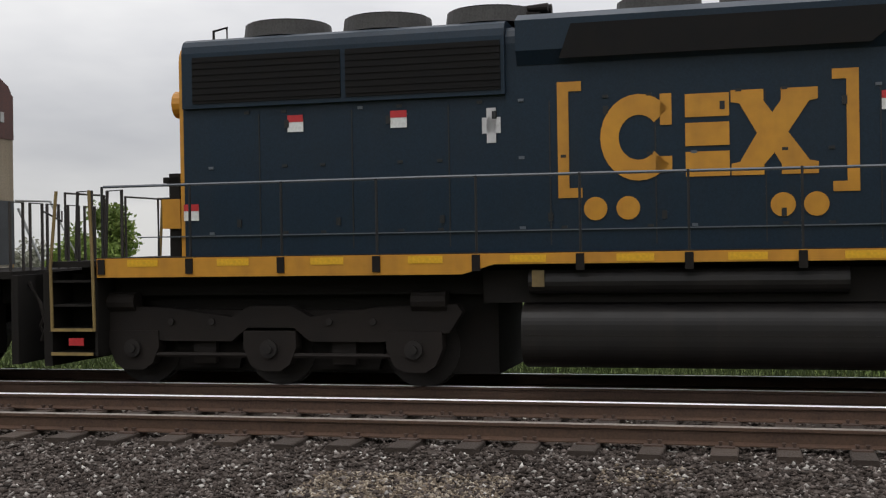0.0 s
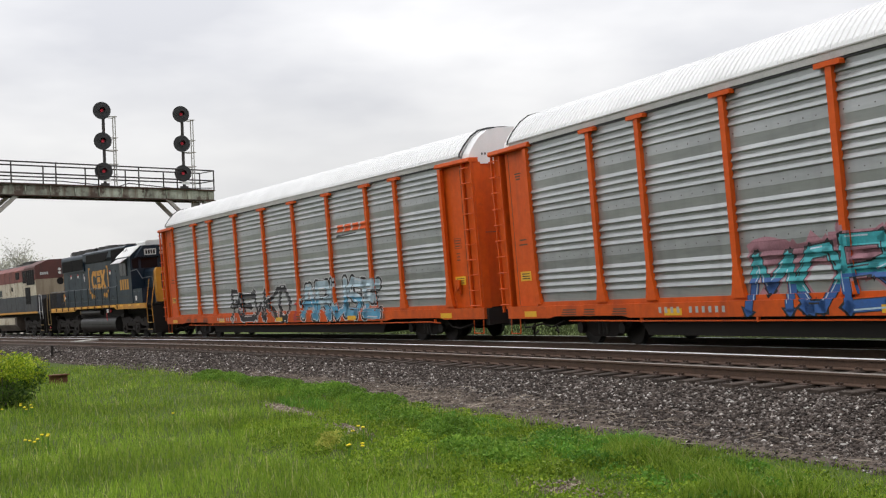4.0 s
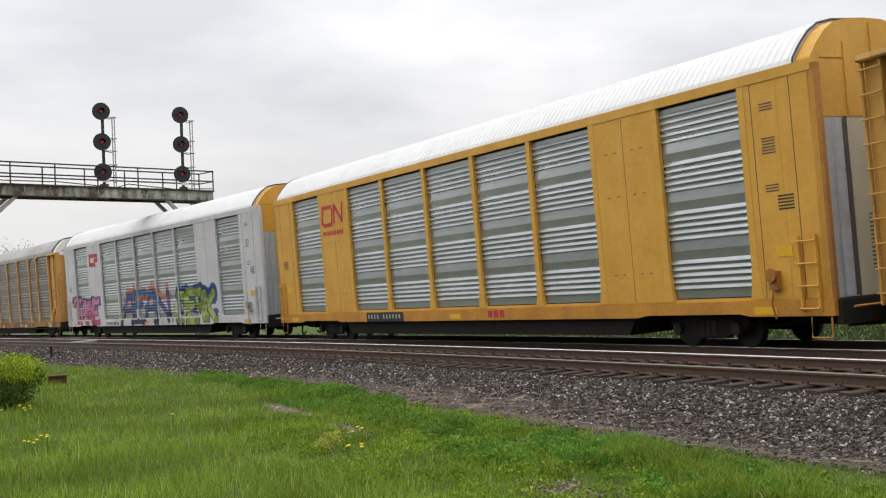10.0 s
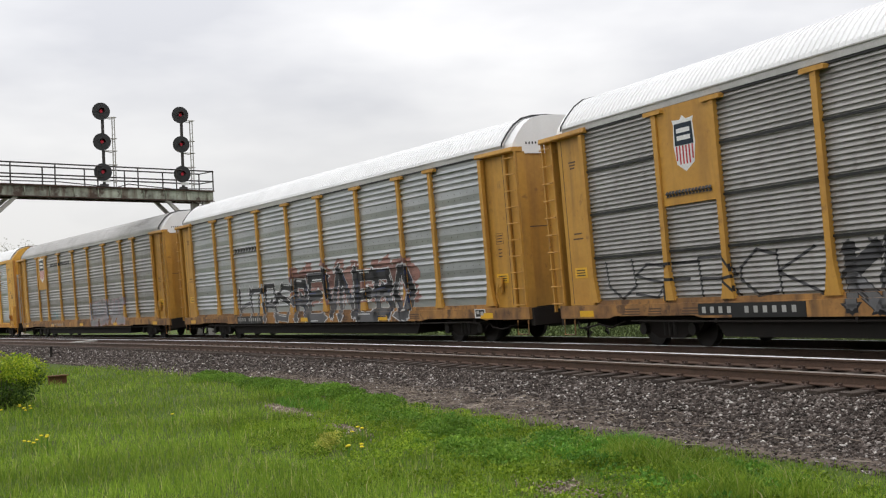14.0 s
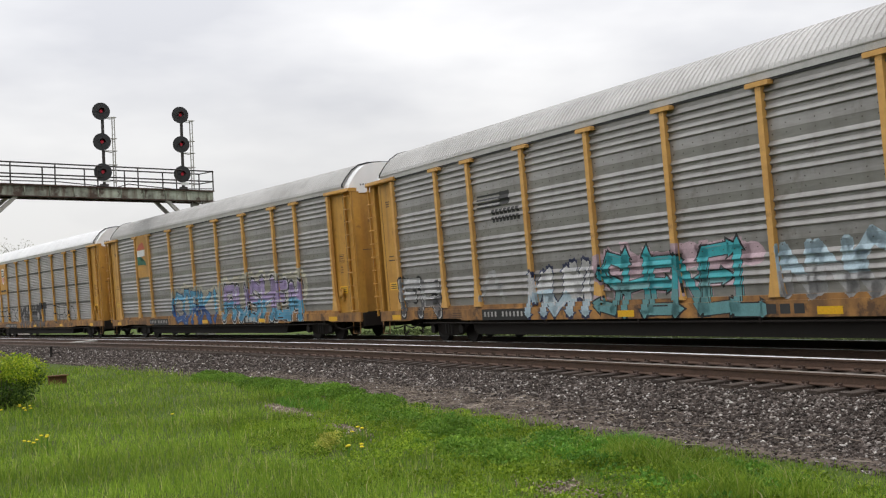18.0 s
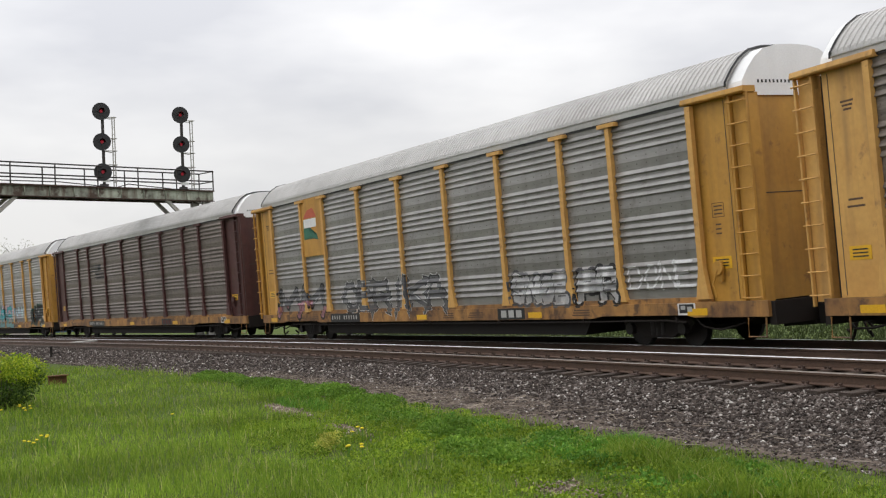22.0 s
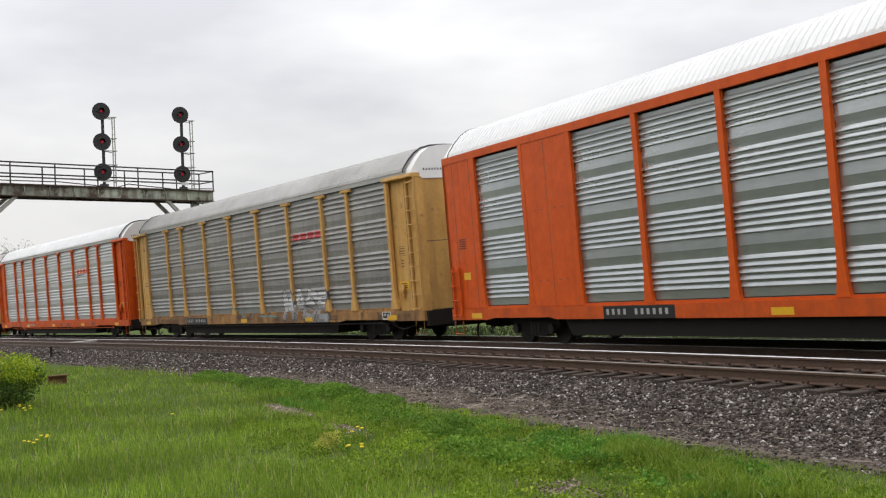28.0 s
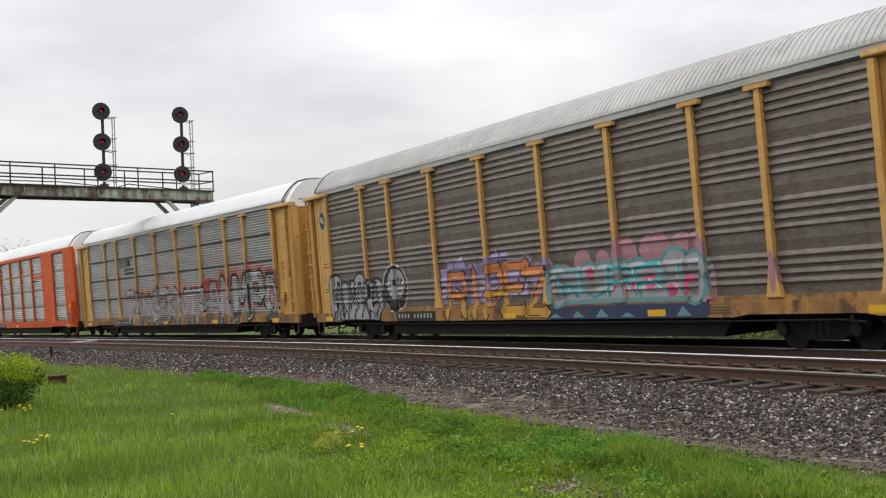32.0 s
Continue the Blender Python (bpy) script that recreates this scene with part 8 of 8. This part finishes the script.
for piece in ([(6.6, 3.36), (6.1, 3.30), (6.15, 3.78), (6.6, 3.72)], rect(5.55, 5.98, 3.32, 3.78), [(5.45, 3.30), (5.0, 3.34), (5.2, 3.55), (4.95, 3.80), (5.5, 3.76)], [(6.65, 3.08), (4.9, 3.12), (4.9, 3.20), (6.65, 3.16)]):
    painted("emblem_block", 13, [piece], M["bright_yellow"], CARS[13], .004, "yellow painted emblem")
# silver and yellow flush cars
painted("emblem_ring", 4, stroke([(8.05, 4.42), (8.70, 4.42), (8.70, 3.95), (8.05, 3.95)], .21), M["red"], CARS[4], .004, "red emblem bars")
painted("emblem_block", 4, stroke([(7.80, 3.88), (7.80, 4.42), (7.36, 4.40), (7.36, 4.16), (7.75, 4.15)], .20), M["red"], CARS[4], .004)
painted("emblem_line", 5, stroke([(8.1, 4.50), (8.85, 4.50), (8.95, 4.0), (8.75, 3.90), (8.15, 3.92), (8.05, 4.4)], .13) + stroke([(7.95, 3.95), (7.85, 4.52), (7.3, 3.98), (7.2, 4.55)], .13), M["red"], CARS[5], .004, "red line emblem")
bars(5, "lettering", 8.95, 7.2, 3.56, 3.70, 9, M["red"])
for j, u0, u1, pl in ((1, 6.9, 4.6, False), (3, 7.0, 4.7, False), (5, 5.8, 3.4, True), (6, 6.5, 4.1, False), (7, 6.85, 4.4, True), (8, 8.0, 5.1, True), (9, 7.5, 5.1, True), (10, 6.8, 4.7, True), (11, 7.5, 5.0, True), (12, 6.9, 4.8, True), (13, 7.7, 5.2, True), (14, 6.4, 4.7, False), (16, 5.8, 3.4, True), (17, 7.7, 5.3, True), (2, 6.9, 4.6, False), (15, 6.9, 4.6, True), (18, 6.9, 4.6, True)):
    number_line(j, u0, u1, .71, pl, M["dirty_white"])
bars(4, "lettering", 6.3, 4.3, .72, .86, 9, FB, gap=.45)

# black plates with plain white bars, framed data boxes and worn stencils on the sills
for j in (3, 10, 12, 13, 9, 11):
    painted("sill_plate", j, [rect(-5.15, -3.85, .67, .95)], M["black"] if j != 10 else M["sill_yellow"], CARS[j], .003)
    painted("lettering", j, [rect(-4.02 - k * .36 - .26, -4.02 - k * .36, .72, .90) for k in range(3)], (M["dirty_white"] if j != 11 else M["rust_red"]) if j != 10 else FB, CARS[j], .006)
for j, car in CARS.items():
    if j in (3, 7, 10, 11, 12, 13, 15):
        painted("data_box", j, [rect(-11.55, -11.0, .68, .95)], M["white"], car, .003)
        painted("data_box_face", j, [rect(-11.5, -11.05, .75, .93)], M["black"], car, .005)
        painted("data_box_bar", j, [rect(-11.45, -11.3, .78, .88), rect(-11.24, -11.1, .82, .90)], M["dirty_white"], car, .007)
    if KIND.get(j) != "B":
        for u, wd in ((10.9, .7), (9.9, .5), (8.7, .6), (-.9, .6), (-2.3, .8), (-7.2, .7)):
            painted("worn_stencil", j, [rect(u - wd, u - wd * .06 * k, .73 + k * .055, .76 + k * .055) for k in range(3)], M["stencil_brown"], car, .0025)["kind"] = "stuff"

# small printed panels and yellow plates on the end sheets
for j, car in CARS.items():
    b_type = KIND.get(j) == "B"
    if not b_type:
        continue
    y = 1.478
    for e in (12.75, -12.75):
        sgn = 1 if e > 0 else -1
        part("data_plate", lambda: Shape().box(-.2, .2, 0, .006, 0, .2), M["reflector"], car, m=shift(e - .25 * sgn, y, 1.75), key="data_plate")
        for z, n in ((4.45, 3), (3.65, 6), (2.95, 3)) if e < 0 else ():
            for k in range(n):
                part("stencil_bar", lambda: Shape().box(-.17, .17, 0, .003, 0, .022), M["faded_iron"], car, m=shift(e - .42 * sgn, y, z + k * .055), key="stencil_small")
        for k in range(5):
            part("stencil_bar", lambda: Shape().box(-.2, .2, 0, .004, 0, .028), FB, car, m=shift(e - .1 * sgn, y, 2.6 + k * .06), key="stencil_bar")

def block_piece(j, u0, u1, z0, z1, fill, outline, text, ink, label, seed, spots=None):
    """A sprayed block with a lobed top, a thick rim and thin strokes of letters inside."""
    r = random.Random(seed)
    u0, u1 = min(u0, u1), max(u0, u1)
    n = int((u1 - u0) / .62)
    step = (u1 - u0) / n
    lobes = [(u0 + (k + .5) * step, z1 - .30 + r.uniform(-.1, .14), step * r.uniform(.55, .7), r.uniform(.22, .34)) for k in range(n)]
    core = [rect(u0 + .12, u1 - .12, z0 + .1, z1 - .25), oval(u0 + .3, (z0 + z1) / 2 - .1, .34, (z1 - z0) * .42), oval(u1 - .3, (z0 + z1) / 2 - .1, .34, (z1 - z0) * .42)]
    rim = [rect(u0 + .05, u1 - .05, z0, z1 - .22), oval(u0 + .3, (z0 + z1) / 2 - .1, .46, (z1 - z0) * .50), oval(u1 - .3, (z0 + z1) / 2 - .1, .46, (z1 - z0) * .50)]
    base = painted("graffiti", j, rim + [oval(a, b, w + .08, h + .09) for a, b, w, h in lobes], spray(outline), CARS[j], .003, label)
    painted("spray_fill", j, core + [oval(a, b, w, h) for a, b, w, h in lobes], spray(fill), base, .004)
    cell = (u1 - u0 - .4) / len(text)
    inked, bright = [], []
    for k, letter in enumerate(text):
        c = u1 - .2 - (k + .5) * cell
        for line in STROKES[letter].split(";"):
            pts = [(c + (.5 - int(q[0]) / 9 + r.uniform(-.07, .07)) * cell * .92, z0 + .16 + (int(q[1]) / 9) * (z1 - z0 - .3) + r.uniform(-.05, .05)) for q in line.split()]
            inked += stroke(pts, r.uniform(.10, .15) if ink == "black" else r.uniform(.06, .09))
            bright += stroke([(a + .09, b + .03) for a, b in pts[:2]], .022)
    painted("spray_line", j, inked, spray(ink), base, .006)
    painted("spray_glint", j, bright, spray("white"), base, .007)
    if spots:
        painted("spray_spot", j, [oval(r.uniform(u0 + .3, u1 - .3), r.uniform(z0 + .2, z1 - .2), r.uniform(.08, .2), r.uniform(.08, .18), 9) for k in range(9)], spray(spots), base, .005)


G = graffiti
G(1, 5.3, -.6, .66, 2.05, "spike", "REWKO", "black", "white", None, "dirty", None, "black spray-painted letters with a white outline", 2)
G(1, -.7, -1.5, .68, 1.5, "slab", "I", "red", "red")
G(1, -1.6, -7.6, .66, 2.2, "bubble", "ARUSE", "pale", "black", None, "white", "sky", "pale blue bubble letters with black outline", 3)
G(2, 4.0, -.9, .64, 2.05, "bolt", "MOBN", "turquoise", "black", "rose", "pale", "blue", "dark blue and red spray paint", 4)
G(2, -1.2, -11.4, .62, 2.35, "bubble", "VORES", "navy", "turquoise", "blue", "sky", "teal", "large blue and turquoise spray-painted letters", 5)
G(3, 12.0, 6.2, .68, 1.95, "slab", "ARLES", "pinkish", "white", None, None, "rose", "faded pink letters with white outline", 4)
G(3, 1.3, -4.4, 1.05, 2.3, "wire", "MNA", "dirty", None, None, None, None, "thin white sprayed outlines", 6)
G(3, -5.0, -6.0, 1.4, 2.3, "wire", "S", "dirty", None)
G(4, 12.2, 7.6, .64, 2.3, "slab", "TARE", "pink", "navy", "purple", "rosy", "rosy", "pink spray-painted letters with violet edge", 2)
G(4, 3.7, -2.9, .62, 2.4, "spike", "AEAN", "blue", "navy", "salmon", "turquoise", "navy", "dark blue letters on an orange cloud", 9)
G(4, 4.2, 3.4, .66, 1.7, "bubble", "O", "lime", None)
G(4, -4.0, -8.6, .60, 2.35, "bubble", "DERK", "green", "navy", "blue", "lime", "lime", "green bubble letters with blue edge", 12)
G(4, -3.0, -4.0, .7, 1.8, "bubble", "I", "lime", None)
G(6, -1.5, -4.2, .7, 2.1, "bubble", "BRO", "silver", "pinkish", None, None, "dirty", "faded pink outlined spray paint", 4)
G(6, -4.3, -7.2, .7, 2.15, "bubble", "HAE", "silver", "pinkish", None, None, "dirty", "faded pink outlined spray paint", 8)
G(6, 11.5, 9.5, 1.2, 1.9, "wire", "AS", "dirty", None)
G(6, 6.8, 5.4, 1.1, 1.7, "bolt", "IN", "teal", None)
G(7, 6.8, 1.5, .66, 2.2, "bolt", "HTRS", "black", "white", None, "white", "grey", "black letters with white outline", 3)
G(7, 1.3, -7.6, .64, 2.5, "spike", "REVNEBO", "black", "white", "rust", "navy", "grey", "spiky black letters with white and red edge", 7)
G(8, 11.5, 4.6, .95, 2.0, "wire", "USFRCK", "black", None, None, None, None, "thin black sprayed lines", 2)
G(8, 4.0, 1.7, .66, 2.1, "slab", "KAG", "black", "black", None, None, "grey", "solid black spray paint", 3)
G(8, 1.2, -2.2, .66, 2.2, "slab", "MCAT", "black", "black", None, None, "grey", "solid black spray paint", 4)
G(8, -4.0, -8.4, .75, 2.1, "wire", "SRRO", "black", None, None, None, None, "looping black sprayed lines", 5)
G(9, 4.4, -1.4, .66, 2.2, "bolt", "CORKI", "sky", "navy", "cream", "pale", "blue", "blue letters with pale edge", 5)
G(9, -1.8, -9.2, .64, 2.45, "bubble", "RUSHEM", "lilac", "black", "cream", "white", "sky", "violet and blue letters with black outline", 8)
G(10, 12.0, 9.3, .68, 1.95, "bubble", "FR", "dirty", "black", None, "white", "grey", "grey and white sprayed tag", 2)
G(10, 7.0, 5.8, 1.1, 2.1, "bolt", "A", "dirty", None)
G(10, 4.6, 1.8, .66, 2.05, "slab", "MUM", "white", "navy", None, "white", "pale", "dark blue and white sprayed tag", 4)
G(10, 1.4, -4.0, .64, 2.15, "spike", "SHENEL", "turquoise", "black", "pinkish", "teal", "teal", "turquoise letters with black outline", 6)
G(10, -4.4, -7.0, .9, 2.2, "bubble", "NNC", "pale", None, None, None, "dirty", "pale washed-out spray paint", 3)
G(10, -8.3, -11.6, .80, 2.1, "bubble", "COPE", "black", "darkgreen", None, None, None, "black bubble letters", 8)
G(12, 12.0, 7.6, .76, 2.05, "bubble", "MM", "grey", "black", None, "dirty", "rose", "dark grey and red spray paint", 3)
G(12, 6.0, -1.0, .95, 2.0, "spike", "OERIKA", "grey", "black", None, "white", None, "grey and black spray paint", 5)
G(12, -4.5, -7.05, .98, 1.85, "bubble", "SNOE", "white", "grey", None, None, None, "white bubble tag", 2)
G(12, -7.4, -9.0, .98, 1.9, "bubble", "PR", "white", "black", None, None, None, "white bubble tag", 4)
G(12, -9.3, -11.5, 1.2, 1.9, "wire", "DONE", "white", None, None, None, None, "thin white sprayed word", 3)
G(13, 7.0, 4.5, 1.08, 1.9, "slab", "FRAT", "white", "grey", None, None, None, "white sprayed tag", 3)
G(13, 1.0, -.9, 1.15, 1.7, "wire", "BES", "black", None, None, None, None, "thin black sprayed scribble", 3)
G(13, -4.6, -6.6, 1.15, 1.75, "wire", "CRE", "black", None, None, None, None, "thin black sprayed scribble", 5)
G(15, -3.4, -7.2, .68, 1.9, "slab", "MASE", "white", "grey", None, None, "dirty", "white sprayed tag on a blank patch", 5)
G(15, 1.8, -2.8, .8, 1.6, "wire", "NIL", "teal", None, None, None, None, "faint green sprayed lines", 3)
G(17, 6.2, -4.6, .66, 2.4, "slab", "TANCEKNTP", "silver", "black", "salmon", "white", "grey", "long silver spray-painted letters with red edge", 6)
G(17, -4.7, -6.2, .66, 2.7, "spike", "A", "silver", "black", "red", "black", "grey", "silver sprayed face shape on red", 3)
G(17, -6.3, -12.0, .66, 2.75, "bubble", "NMPO", "silver", "black", "salmon", "white", "grey", "long silver bubble letters with red edge", 9)
emblem = part("emblem", Shape().prism(oval(12.74, 4.12, .30, .36, 16), 1, 1.346, 1.349), M["dirty_white"], CARS[18], "worn round emblem")
part("emblem_core", Shape().prism(oval(12.74, 4.12, .24, .30, 16), 1, 1.349, 1.352), M["navy"], emblem)
part("emblem_bar", Shape().prism([(12.55, 4.0), (12.93, 4.1), (12.88, 4.28), (12.66, 4.2)], 1, 1.352, 1.355), M["dirty_white"], emblem)
block_piece(18, 12.1, 8.2, .64, 2.05, "silver", "black", "AUMARA", "black", "silver block with thick black letters", 4)
painted("graffiti", 18, [oval(7.2, 1.66, .90, .73, 18)], spray("white"), CARS[18], .003, "black ring with a silver core")
ring = CARS[18].children[-1]
painted("spray_ring", 18, [oval(7.2, 1.66, .86, .69, 18)] + stroke([(8.1, 1.5), (7.6, 1.1), (7.0, 1.0)], .16), spray("black"), ring, .004)
painted("spray_core", 18, [oval(7.12, 1.78, .62, .46, 18)], spray("silver"), ring, .005)
painted("spray_line", 18, [rect(6.72 + k * .17, 6.82 + k * .17, 1.74, 1.92 + .05 * (k % 2)) for k in range(5)], spray("black"), ring, .006)
G(18, 3.7, -1.35, .66, 2.15, "bolt", "RIPEZ", "orange", "black", "lilac", "amber", "amber", "orange letters with black outline on violet", 8)
painted("graffiti", 18, [oval(u, z, w, h, 12) for u, z, w, h in ((-2.9, 1.95, .35, .3), (-3.7, 1.9, .3, .3), (-4.5, 2.0, .5, .45), (-5.6, 2.1, .55, .36), (-6.5, 2.05, .4, .36), (-6.95, 2.0, .3, .4), (-7.2, 1.35, .25, .5), (-2.1, 1.75, .3, .2), (-9.1, 1.5, .09, .4))], spray("rose"), CARS[18], .0015, "pink sprayed cloud")
block_piece(18, -1.55, -7.15, 1.0, 1.9, "silver", "teal", "WURRI", "turquoise", "pale blue-grey block with teal letters", 5, "rosy")
painted("graffiti", 18, [rect(-7.3, -1.5, .66, .97)], spray("navy"), CARS[18], .002, "dark band of spray paint")
painted("spray_wave", 18, [[(-2.0 - k * .95, .70), (-1.5 - k * .95, .70), (-1.72 - k * .95, .80 + .05 * (k % 3))] for k in range(6)], spray("teal"), CARS[18].children[-1], .004)
for ob in bpy.data.objects:
    if ob.name.split(".")[0] in ("number_line", "lettering", "spray_line", "spray_glint", "spray_shade", "spray_fill", "spray_outline", "spray_cloud", "spray_rim", "spray_edge"):
        ob["kind"] = "stuff"


# ---- motion of the train ----
OFFSETS = {1: -.2, 4: -.3, 5: -.1, 16: -.25}


def motions():
    times = [k * .5 for k in range(65)]
    for thing, j, half in MOVERS:
        extra = OFFSETS.get(j, 0)

        def way(t):
            return lead_s(t) + LEAD_GAP if j == -1 else lead_s(t) if j == 0 else car_s(j, t) + extra
        walk(thing, [(t, body_matrix(way(t), half)) for t in times])
        for axle, x, r in WHEELS:
            top = axle.parent.parent if axle.parent.parent else axle.parent
            if top is not thing and axle.parent is not thing:
                continue
            base = axle.matrix_basis.translation.copy()
            rows = [(0.0, 0.0)]
            t0 = next((t for t in times if way(t) > -25), 40)
            t1 = next((t for t in times if way(t) > 95), 32)
            k0, k1 = round(t0 * 30), round(min(t1, 32) * 30)
            ang = 0.0
            rows = [(0, 0.0)] if k0 > 0 else []
            for k in range(k0, k1 + 1):
                ang = (way(k / 30) - way(t0)) / r
                rows.append((k, ang))
            if not rows or rows[-1][0] < 960:
                rows.append((960, ang))
            walk(axle, [(k / 30, Matrix.Translation(base) @ Matrix.Rotation(a, 4, "Y")) for k, a in rows])


LEAD_GAP = 10.49 * LOCO + 10.3
motions()
